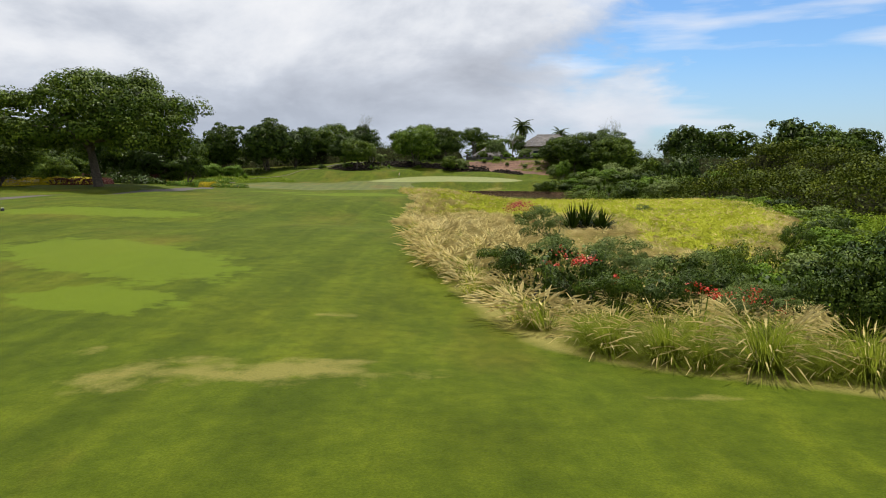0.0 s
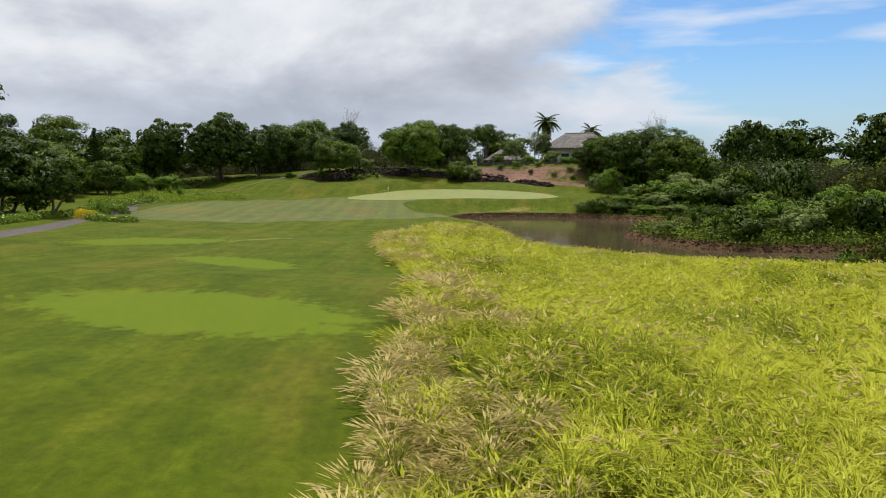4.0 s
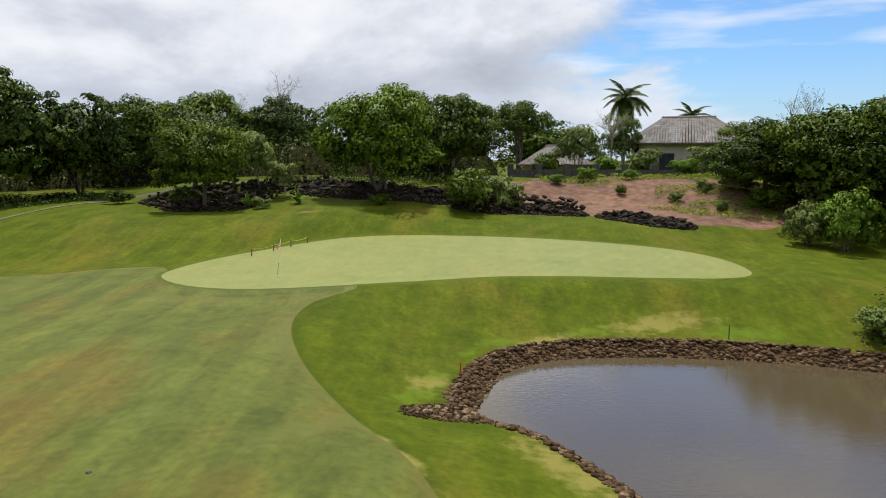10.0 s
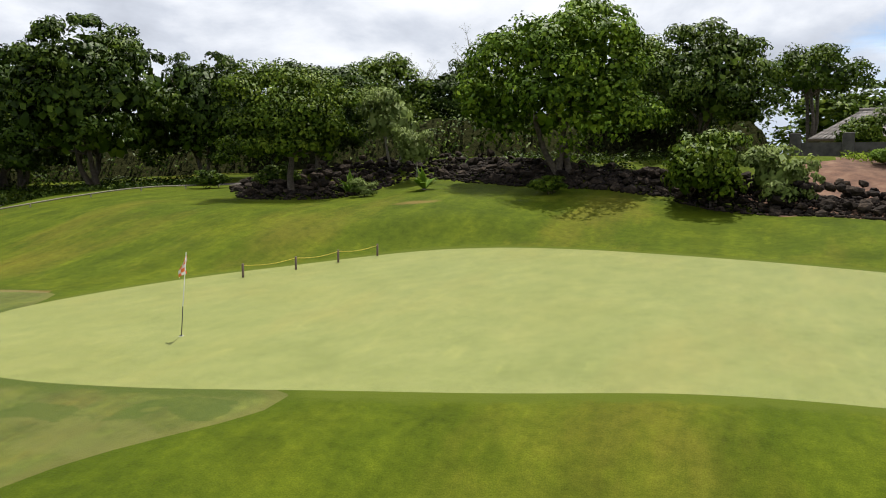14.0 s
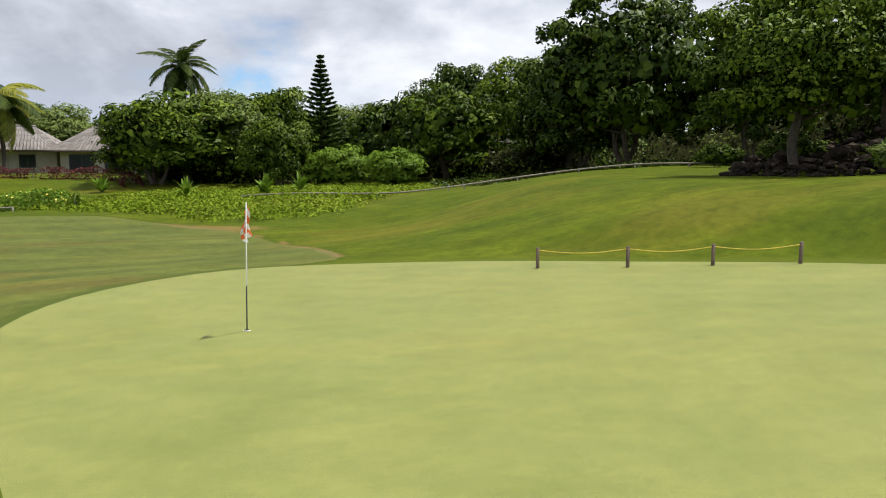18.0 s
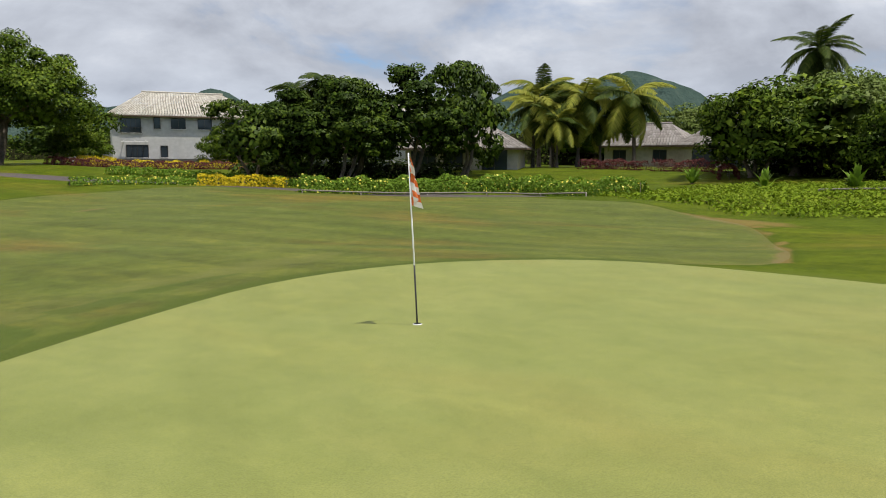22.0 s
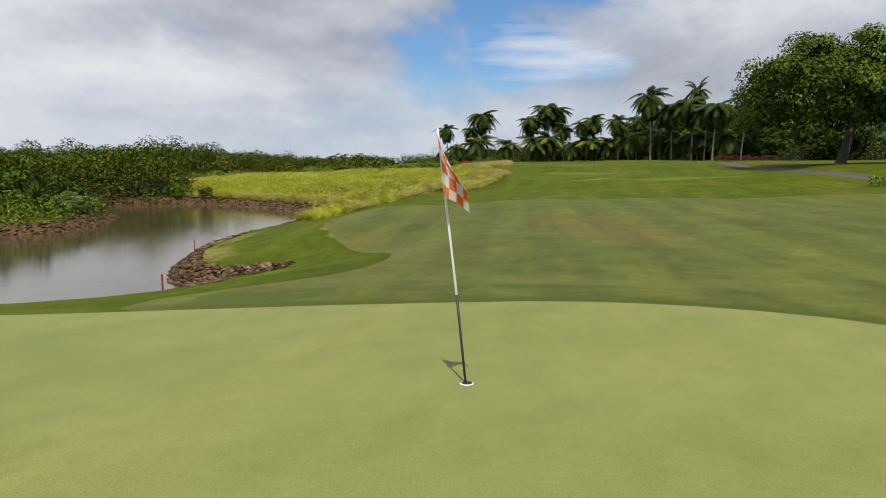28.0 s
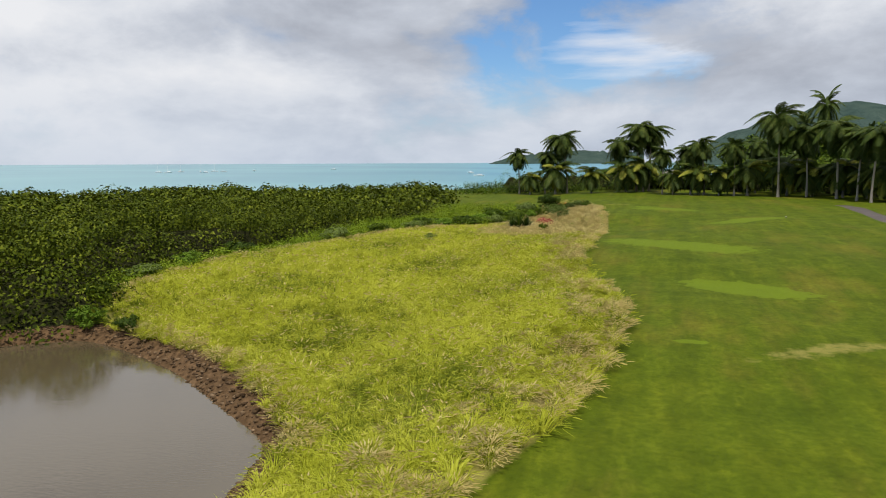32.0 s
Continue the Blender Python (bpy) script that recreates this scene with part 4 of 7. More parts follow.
def bare_tree(x, y, top, spread_r, seed):
    """Thin rising limbs that fork into bare twig ends, with a few wisps of needles at their tips."""
    rng = np.random.default_rng(seed)
    z = gz(x, y)
    H = top - z
    root = empty("tree", (x, y, z), label="wispy half-bare casuarina above the other trees", category="tree")
    wood, tips = [tube([(0, 0, -0.3), (0.1, 0, H * 0.4), (0.25, 0.1, H * 0.72)], [0.17, 0.11, 0.05], 6)], []
    for k in range(22):
        a, t = k * 2.4, rng.uniform(0.4, 0.72)
        st = Vector((0.1 + 0.2 * t, 0.1 * t, H * t))
        end = st + Vector((math.cos(a) * spread_r * rng.uniform(0.4, 1.0), math.sin(a) * spread_r * rng.uniform(0.4, 1.0), H * rng.uniform(0.12, 0.28)))
        mid = st.lerp(end, 0.5) + Vector((0, 0, 0.2))
        wood.append(tube([st, mid, end], [0.045, 0.03, 0.012], 4))
        for q in range(7):
            b = st.lerp(end, rng.uniform(0.35, 1.0))
            e = b + Vector((rng.normal(0, 0.4), rng.normal(0, 0.4), rng.uniform(0.2, 0.8)))
            wood.append(tube([b, e], [0.014, 0.006], 3))
            tips += [np.array(e) + rng.normal(0, 0.14, 3) for _ in range(5)]
    v, f = join(wood)
    piece("trunk", mesh_of("trunk", v, f, [bark_pale], True), root)
    tips = np.array(tips)
    v, f = leaf_quads(rng, tips, np.tile((0.0, 0.0, 1.0), (len(tips), 1)), 0.24, 0.25)
    piece("crown", mesh_of("crown", v, f, [leaf_grey]), root)


for k, (x, y, top, r) in enumerate([(-27.8, 221, 19.2, 3.2), (48, 229, 17.5, 2.4), (52, 231, 18.2, 2.2), (-36, 226, 16.5, 2.4), (17.5, 211, 13.0, 2.4)]):
    bare_tree(x, y, top, r, 760 + k)
put_trees([make_tree("tree", "small light yellow-green tree beside the lava rocks", 2.6, 6, 1.6, 81, leaf_olive, bark_pale, 40, 90, 0.26, 0.28, 2, 0.3, 0.12, -0.5),
           make_tree("tree", "sparse pale tree by the boundary wall", 3.4, 7, 2.0, 82, leaf_grey, bark_pale, 50, 80, 0.26, 0.24, 3, 0.3, 0.14, -0.5)],
          [(-22.1, 190.6, 9.0, 2.7), (12.5, 204, 10.4, 3.6), (-19.0, 187.5, 6.0, 1.6), (19.5, 213, 12.2, 3.2)])
far_trees = [make_tree("tree", "distant rounded tree in the wooded belt", 7, 12, 1.0, 91 + i, lm, bark, 70, 56, 0.62, 0.26, 1, 0.22, 0.4, -0.6) for i, lm in enumerate((leaf_mid, leaf_dark))]
put_trees(far_trees, [(72.9, 202, 12.5, 10), (86, 170, 12.6, 11), (-67.4, 156, 8.2, 7), (-72, 175.5, 8.2, 7), (-67, 180, 9.6, 6), (-64.4, 192, 12, 6), (-48, 229, 14.6, 8), (-31, 236, 15, 8), (-15, 240, 15.5, 8), (-3, 229, 13.6, 7), (12, 236, 12.5, 8), (-56, 215, 13, 8),
                      (-33, -60, 14.5, 9), (-42, -53, 15, 9), (-51, -46, 15.7, 9), (-58, -38, 17, 9), (-66, -22, 16, 9), (-72, -4, 15, 9)], 7)
put_trees(far_trees, [(100, 190, 12, 9), (120, 215, 13.5, 10), (46, 212, 11, 8), (-80, 205, 13, 8), (-105, 165, 9, 8), (-112, 150, 9, 8), (-120, 118, 9, 9), (-108, 96, 8.5, 9), (-90, 70, 8, 8), (-70, 40, 8, 7), (-85, 20, 10, 9), (-20, -78, 9, 8), (0, -85, 7, 8), (72, 226, 15.0, 8), (90, 237, 15.6, 11), (104, 217, 16.5, 11), (116, 222, 15, 10), (80, 233, 14.2, 7), (-28, -36, 8.6, 6), (-36, -30, 9.6, 6), (-44, -23, 10, 6), (-51, -13, 10, 6), (-19, -45, 7.4, 5), (-55, -2, 9, 6), (-8, -50, 6.2, 5)], 9)

# shrubs and bushes
shrubs = [make_tree("shrub", "leafy green shrub growing at the rocks", 2.2, 3.4, 0.2, 101 + i, lm, bark, 40, 90, 0.26, 0.3, 3, 0.25, 0.1, -0.75, category="shrub") for i, lm in enumerate((leaf_mid, leaf_olive, leaf_bright))]
put_trees(shrubs, [(-1.1, 184.3, 5.4, 2.7), (2.4, 184.8, 4.7, 2.0), (12, 197, 5.4, 1.2), (-27.5, 184.5, 3.6, 1.5), (22.5, 190, 3.9, 1.0), (16.5, 196, 5.2, 1.0), (-34.5, 186, 3.2, 1.4), (19, 187.5, 3.0, 0.8), (25, 184.5, 2.8, 0.9), (14.5, 191, 3.7, 0.7), (-19.5, 181.5, 2.9, 0.9), (8.5, 195, 4.7, 0.9), (-9, 183.5, 2.9, 1.1), (20.5, 205.5, 7.6, 2.3), (15, 202, 6.6, 2.0), (8.5, 203.5, 7.0, 2.4), (27, 203, 7.8, 2.6), (23.5, 199.5, 6.4, 1.8),
                   (27.5, 184.2, 4.4, 2.6), (30.5, 181, 5.4, 3.2), (33.5, 177.5, 5.6, 3.4), (36.5, 174, 5.0, 3.4), (25.8, 190.5, 5.6, 2.2), (27.5, 194.5, 7.0, 2.6), (31, 190, 6.6, 3.2), (22, 183.5, 2.7, 0.8)])
bank_shrubs = [make_tree("shrub", "tangled waterside shrub on the pond bank", 2.4, 3.2, 0.1, 111 + i, lm, bark, 38, 72, 0.28, 0.3, 3, 0.3, 0.1, -0.8, category="shrub") for i, lm in enumerate((leaf_mid, leaf_dark, leaf_bright, leaf_olive))]
put_trees(bank_shrubs, [(22, 152.5, 0.8, 2.0), (28.5, 150.2, 0.6, 2.4), (33, 147.5, 0.8, 2.6), (37, 145, 1.2, 2.8), (41.5, 142.5, 1.4, 3.0), (47, 137.5, 1.0, 3.0), (33.5, 153.5, 2.4, 3.2), (39, 151.5, 3.0, 3.4), (27.5, 157, 1.6, 2.6), (45, 146, 3.4, 3.8), (51, 141, 2.2, 3.6), (18.5, 151.8, -0.6, 1.8), (20.5, 150.5, -0.2, 1.9), (23.5, 149.6, -0.6, 2.2), (27, 148.3, -0.9, 2.4), (30.5, 146.5, -0.7, 2.6), (34, 144.2, -0.9, 2.6), (38, 141.5, -0.6, 2.8), (26, 153.5, 0.4, 2.6), (30, 152, 0.8, 3), (35, 150, 1.6, 3.4), (40, 147, 2.0, 3.6),
                        (31, 158.5, 2.4, 3.6), (36, 157, 3.6, 4), (42, 154, 4.4, 4.6), (48, 150, 5.2, 5), (26.5, 171, 4.2, 2.6), (24.5, 173, 3.2, 2.0), (44, 139, 0.6, 3.2)])
put_trees(bank_shrubs, [(22.5, 124.5, 0.1, 2.2), (24, 121, 0.5, 2.6), (25, 117, 0.2, 2.4), (28.5, 123, 1.2, 2.8), (29, 118, 1.0, 2.8), (28, 114, 0.2, 2.4), (33, 121, 1.4, 3), (34, 115.5, 1.0, 3), (38, 119, 1.6, 3.2), (42, 116, 2.0, 3.4), (45, 121, 2.4, 3.6), (21.8, 120, -0.7, 1.5), (50, 118, 2.6, 4)], 12)
put_trees([make_tree("bush", "neatly clipped round bright green bush", 2.4, 3.4, 0.0, 121, leaf_bright, bark, 70, 110, 0.24, 0.26, 1, 0.05, 0.15, -0.8, category="bush")], [(-53.2, 171.3, 3.1, 2.5), (-57.6, 168, 3.4, 2.6)])
flower_bed = [make_tree("shrub", "dark flowering shrub in the tall grass border", 1.6, 2.2, 0.1, 131 + i, lm, bark, 22, 520, 0.062, 0.25, 4, 0.55, 0.05, -0.8, category="shrub") for i, lm in enumerate((leaf_mid, leaf_dark, leaf_olive))]
put_trees(flower_bed, [(4.4, 45.7, 0.75, 0.9), (2.2, 15.6, 2.05, 1.35), (3.3, 17.2, 2.2, 1.5), (1.7, 17.6, 1.9, 1.2), (4.8, 16.8, 1.5, 1.3), (6.6, 20.2, 1.4, 1.5), (3.2, 14.6, 1.8, 1.1), (6.0, 18.2, 1.5, 1.3), (3.9, 30.6, 2.1, 1.2), (8.0, 21.5, 1.3, 1.6), (4.4, 14.6, 1.5, 1.0), (6.3, 14.8, 1.4, 1.1), (11.6, 27, 0.9, 1.8), (7.6, 16.6, 1.4, 1.4), (5.6, 23.0, 1.4, 1.2), (17.5, 36, 0.8, 1.4), (21.8, 41, 0.8, 1.3), (15.5, 58, 0.5, 0.8)], 21)
put_trees(bank_shrubs, [(10.4, 19, 0.7, 1.5), (12.2, 22.5, 0.6, 1.7), (9.4, 22.2, 0.8, 1.3), (14.4, 27.5, 0.4, 1.8), (16.6, 32, 0.3, 1.6), (18.6, 31, 0.4, 2.0), (19.8, 37.5, 0.5, 1.8), (22.6, 42, 0.5, 2.0), (25.5, 48, 0.6, 2.0), (10.8, 15.6, 0.9, 1.6), (16.8, 26.5, 0.4, 2.1), (28.5, 55, 0.6, 2.0), (22.5, 36, 0.4, 2.2), (32.5, 70, 0.4, 1.8), (33.5, 77, 0.2, 1.8), (33, 84, 0.0, 1.8), (31.6, 90.5, -0.6, 1.4), (24.4, 96.2, -1.3, 0.9), (28.2, 95.6, -0.9, 1.3), (11.5, 15.5, 1.6, 2.0), (15.5, 22.5, 1.0, 2.4)], 23)
put_trees([make_tree("shrub", "dense shadowy shrub at the border of the lawn", 2.0, 3.6, 0.0, 141, leaf_dark, bark, 60, 200, 0.12, 0.28, 3, 0.2, 0.08, -0.85, category="shrub")], [(6.9, 11.6, 2.5, 0.95), (8.3, 12.6, 2.9, 1.7), (8.0, 10.9, 2.5, 1.1)])


def blossoms(name, label, x, y, z, r, n, mat, size=0.07, seed=1):
    rng = np.random.default_rng(seed)
    d = unit_dirs(rng, n, 0.1)
    sprays = d[: max(3, n // 14)] * np.array([1, 1, 0.75]) * r
    c = sprays[rng.integers(0, len(sprays), n)] + rng.normal(0, 0.22, (n, 3)) * r * np.array([1, 1, 0.6])
    v, f = leaf_quads(rng, c, d + np.array([0, 0, 0.6]), size, 0.9, 0.1)
    root = empty(name, (x, y, z), label=label, category="flowers", group="border flowers")
    tagged(piece("bloom", mesh_of("bloom", v, f, [mat]), root), kind="stuff")
    cs = []
    for k in range(7):
        a = k * 0.9
        cs.append(tube([(0.1 * math.cos(a), 0.1 * math.sin(a), gz(x, y) - z - 0.1), (r * 0.6 * math.cos(a), r * 0.6 * math.sin(a), 0.05)], [0.010, 0.005], 4))
    v, f = join(cs)
    piece("stem", mesh_of("stem", v, f, [leaf_mid]), root)


for i, (x, y, z, r, n, mt) in enumerate([(4.4, 45.6, 0.75, 0.85, 620, petal_red), (4.3, 47.0, 1.0, 0.35, 120, petal_red), (2.9, 15.3, 1.95, 0.30, 150, petal_orange), (5.0, 14.2, 1.50, 0.34, 110, petal_orange), (6.0, 14.3, 1.42, 0.34, 100, petal_orange), (2.1, 15.2, 1.95, 0.16, 24, petal_orange), (3.3, 14.2, 1.75, 0.2, 40, petal_orange), (1.5, 16.6, 1.7, 0.16, 20, petal_orange),
                                         (2.4, 16.2, 2.0, 0.3, 30, petal_orange), (6.8, 14.6, 1.1, 0.35, 40, petal_orange), (6.0, 39.0, 0.8, 0.3, 35, petal_orange), (3.5, 31.4, 1.5, 0.25, 25, petal_orange)]):
    blossoms("flowers", "crimson bougainvillea blossom among the tall grass" if mt is petal_red else "orange-red blossom in the shrub border", x, y, z if mt is petal_red else z - 0.22, r, n, mt, 0.07 if mt is petal_red else 0.05, 200 + i)


def spiky(name, label, x, y, h, n, seed, trunk=0.0, mat=leaf_mid, width=0.09, blades_up=0.55):
    """A rosette of long stiff leaves, each bent a little, on a short stem."""
    rng = np.random.default_rng(seed)
    vs, fs, o = [], [], 0
    for i in range(n):
        a, e = rng.uniform(0, 6.28), rng.uniform(0.15, 1.45) if blades_up < 0.5 else rng.uniform(0.45, 1.5)
        ln = h * rng.uniform(0.75, 1.1)
        d = np.array([math.cos(a) * math.cos(e), math.sin(a) * math.cos(e), math.sin(e)])
        s = np.array([-math.sin(a), math.cos(a), 0]) * width
        drop = np.array([0, 0, -0.22 * ln * math.cos(e)])
        up_ = np.array([-math.cos(a) * math.sin(e), -math.sin(a) * math.sin(e), math.cos(e)]) * width * 0.5
        p0, p1, p2 = d * 0.05, d * ln * 0.55, d * ln + drop
        pts = [p0 - s * 0.6, p0 + s * 0.6, p1 - s + up_, p1 + s + up_, p2 - s * 0.05, p2 + s * 0.05]
        vs += pts
        fs += [(o, o + 1, o + 3, o + 2), (o + 2, o + 3, o + 5, o + 4)]
        o += 6
    root = empty(name, (x, y, gz(x, y) + trunk), label=label, category="plant")
    piece("leaves", mesh_of("leaves", np.array(vs), fs, [mat]), root)
    v, f = tube([(0, 0, -trunk - 0.15), (0, 0, 0.08)], [0.12, 0.1], 6)
    piece("stem", mesh_of("stem", v, f, [bark]), root)
    return root


for i, (x, y, h) in enumerate([(7.2, 42.4, 1.9), (8.1, 43.0, 2.1), (8.9, 42.3, 1.7)]):
    spiky("agave", "tall sword-leaved agave clump in the meadow", x, y, h, 110, 300 + i, 0.1, leaf_dark, 0.06)
for i, (x, y, t) in enumerate([(24.5, 119.5, 2.0), (26, 122, 2.3), (25.5, 116, 1.7), (30, 120.5, 2.4), (33, 118, 2.6), (29, 115.2, 1.9), (36.5, 121, 2.5), (22.8, 122.2, 1.3), (31.5, 124, 1.8)]):
    spiky("pandanus", "spiky pandanus on the islet in the pond", x, y, 1.4, 60, 320 + i, t * 0.55, leaf_mid, 0.07, 0.3)
for i, (x, y) in enumerate([(-51.5, 156.5), (-47.5, 161.5), (-50, 164), (-16.5, 183.6), (-21, 182.8), (-60, 150)]):
    spiky("bird_of_paradise", "broad-leaved garden plant beside the turf", x, y, 1.5, 26, 340 + i, 0.05, leaf_bright, 0.16)


# ---- palms ----
def frond_mesh(name, length, droop, leaflet, seed, mat, pairs=44):
    rng = np.random.default_rng(seed)
    vs, fs = [], []

    def spine(t):
        return np.array([length * (t - 0.16 * droop * t * t), 0, length * (0.30 * t - droop * t * t * 0.75)])

    for i in range(pairs):
        t = 0.10 + 0.9 * i / (pairs - 1)
        p, q = spine(t), spine(min(t + 0.03, 1.02))
        d = (q - p) / (np.linalg.norm(q - p) + 1e-9)
        ln = leaflet * math.sin(math.pi * (0.16 + 0.80 * t)) * rng.uniform(0.85, 1.1) + 0.12
        for sgn in (-1, 1):
            sv = np.array([0, sgn, 0])
            dirn = sv * 0.80 + d * 0.55 + np.array([0, 0, -0.22 + rng.normal(0, 0.1)])
            dirn /= np.linalg.norm(dirn)
            w = d * 0.046 * length / 3
            tip = p + dirn * ln + np.array([0, 0, -0.28 * ln])
            mid = p + dirn * ln * 0.55
            o = len(vs)
            vs += [p - w * 0.6, p + w * 0.6, mid + w, mid - w, tip + w * 0.15, tip - w * 0.15]
            fs += [(o, o + 1, o + 2, o + 3), (o + 3, o + 2, o + 4, o + 5)]
    tv, tf = tube([spine(t) for t in np.linspace(0, 1, 6)], np.linspace(0.05, 0.012, 6) * length / 3, 4)
    v, f = join([(np.array(vs), np.array(fs)), (tv, tf)])
    return mesh_of(name, v, f, [mat])


def make_palm(name, label, height, trunk_mat, fronds, n, seed, r0=0.16, bulge=0.0, crownshaft=False, lean=0.08, elev=(-35, 70), wind=0.0):
    rng = np.random.default_rng(seed)
    root = empty(name, label=label, category="palm")
    a = rng.uniform(0, 6.28)
    pts, rad = [], []
    for i in range(12):
        t = i / 11
        pts.append((lean * height * t * t * math.cos(a), lean * height * t * t * math.sin(a), height * t - (0.2 if i == 0 else 0)))
        rad.append(r0 * (1.5 - 0.5 * min(t * 6, 1)) * (1 + bulge * math.sin(math.pi * t)) * (1.0 if i % 2 else 1.07) * (1 - 0.25 * t))
    v, f = tube(pts, rad, 9)
    piece("trunk", mesh_of("trunk", v, f, [trunk_mat], True), root)
    top = pts[-1]
    if crownshaft:
        v, f = tube([(top[0], top[1], top[2] - 0.1), (top[0], top[1], top[2] + 0.7), (top[0], top[1], top[2] + 1.4)], [r0 * 0.95, r0 * 0.85, r0 * 0.4], 8)
        piece("crownshaft", mesh_of("crownshaft", v, f, [leaf_bright], True), root, "smooth green crownshaft")
        top = (top[0], top[1], top[2] + 1.1)
    for i in range(n):
        az = i * 137.5 + rng.uniform(-14, 14)
        el = elev[1] + (elev[0] - elev[1]) * (i / (n - 1)) ** 0.9 + rng.uniform(-8, 8)
        if wind:
            w = math.cos(radians(az) - wind)
            el -= (1 - w) * 8
        m = pose(*top, 0, 0, az) @ pose(0, 0, 0, 0, -el + 12, 0) @ pose(0, 0, 0, rng.uniform(-12, 12), 0, 0) @ Matrix.Scale(rng.uniform(0.85, 1.08), 4)
        piece("frond", fronds[i % len(fronds)], root, m=m)
    root["tall"] = height + (1.1 if crownshaft else 0)
    return root


def put_palms(protos, spots, seed=3):
    """x, y and the height of the top of the crown."""
    rng = random.Random(seed)
    for i, (x, y, top) in enumerate(spots):
        p = protos[i % len(protos)]
        z = gz(x, y)
        s = max(0.35, (top - z - 1.8) / p["tall"])
        sh = max(0.8, min(1.25, s))
        m = pose(x, y, z, 0, 0, rng.uniform(0, 360)) @ Matrix.Diagonal((sh, sh, s if s > 0.8 else 0.8, 1)) if s > 0.8 else pose(x, y, z, 0, 0, rng.uniform(0, 360)) @ Matrix.Diagonal((0.85, 0.85, s, 1))
        if i < len(protos):
            p.matrix_basis = m
        else:
            copy_thing(p, m).matrix_basis = m


fr_coco = [frond_mesh("frond", 4.4, 0.95 + 0.25 * i, 1.25, 400 + i, leaf_palm) for i in range(3)]
fr_gold = [frond_mesh("frond", 4.4, 0.65 + 0.15 * i, 1.0, 410 + i, leaf_palm_gold if i else leaf_palm) for i in range(3)]
fr_royal = [frond_mesh("frond", 3.9, 0.85 + 0.15 * i, 0.8, 420 + i, leaf_palm) for i in range(2)]
cocos = [make_palm("coconut_palm", "slender coconut palm tossed by the sea wind", 11, bark_pale, fr_coco, 40, 430 + i, 0.17, lean=0.05 + 0.03 * i, wind=1.2, elev=(-62, 66)) for i in range(3)]
put_palms(cocos, [(20.2, -29.2, 11.7), (14.4, -30, 11.5), (9.4, -30.6, 15.2), (-1.6, -36.4, 14.2), (-5.9, -36.5, 17.4), (-8.7, -38.5, 17), (-11.4, -26.4, 11.8), (-17, -24.2, 12.2), (-19.7, -24, 13.6), (-32.3, -14.4, 18.3), (-37.1, -13.5, 15.3), (-40.8, -7.5, 16.1), (-42.6, -1.9, 14), (-43.3, 3.4, 14.6), (-30, -27, 13.5), (-25, -19, 13), (-46, -9, 14.5), (-49, 4, 13), (-64.2, 103.6, 11.2), (-67.5, 106.9, 12.2)])
young_cocos = [make_palm("coconut_palm", "young coconut palm with low arching fronds by the beach", 4.5, bark_pale, [fr_coco[0], fr_coco[1], fr_gold[1]], 30, 436 + i, 0.17, lean=0.05, wind=1.0, elev=(-50, 68)) for i in range(2)]
put_palms(young_cocos, [(17.4, -27, 6.6), (11.8, -28.5, 8.2), (4, -31, 7.4), (-3.6, -34, 8.4), (-7.4, -35.5, 9.2), (-13.6, -26, 7.2), (-18.6, -23.5, 8), (-22.4, -21, 7.6), (-27.5, -19.5, 8.6), (-34.6, -18.5, 9.2), (-38.6, -16, 8.4), (-42.5, -10.5, 9), (-45.5, -4.5, 8), (-46.5, 1, 8.6)], 9)
golds = [make_palm("coconut_palm", "golden-green coconut palm in the villa garden", 6, bark, fr_gold, 22, 440 + i, 0.17, lean=0.06, elev=(-45, 58)) for i in range(2)]
put_palms(golds, [(-78.7, 127.2, 9.6), (-83.2, 127.6, 9.2), (-80.6, 131.9, 10.5), (-80.6, 138.4, 10.2), (-103, 118, 12.6), (-86.9, 123.9, 11.5), (-82, 134, 8.2), (-77, 131, 7.6)])
royals = [make_palm("royal_palm", "tall royal palm with a smooth grey trunk", 9, bark_pale, fr_royal, 24, 450, 0.22, 0.15, True, 0.01, (-55, 72))]
put_palms(royals, [(-87.5, 155, 14.6), (-51.4, -66.7, 24), (-47.7, -72.5, 19.5), (21.2, 220.4, 16.6), (34.7, 233.5, 14.8)])

# ---- norfolk pine ----
rng = np.random.default_rng(77)
pine = empty("norfolk_pine", (-64.4, 167.5, gz(-64.4, 167.5)), label="slim dark Norfolk pine with tiered branches", category="tree")
PH = 11.4 - gz(-64.4, 167.5)
v, f = tube([(0, 0, -0.2), (0, 0, PH * 0.5), (0, 0, PH)], [0.2, 0.12, 0.02], 8)
piece("trunk", mesh_of("trunk", v, f, [bark], True), pine)
cs, ns = [], []
for k in range(26):
    t = k / 25
    z = 0.9 + (PH - 1.0) * t
    ln = 2.5 * (1 - t) ** 0.85 + 0.12
    for j in range(7):
        a = j * 0.8976 + k * 0.45
        for s in np.linspace(0.08, 1, 30):
            w = 0.16 * (1.15 - s)
            c = np.array([math.cos(a) * ln * s, math.sin(a) * ln * s, z + 0.25 * ln * s * s - 0.08 * s])
            for q in range(4):
                cs.append(c + rng.normal(0, w * 0.6, 3) * np.array([1, 1, 0.5]))
                ns.append((rng.normal(0, 0.4), rng.normal(0, 0.4), 1))
v, f = leaf_quads(rng, np.array(cs), np.array(ns), 0.32, 0.34)
piece("crown", mesh_of("crown", v, f, [leaf_dark]), pine)


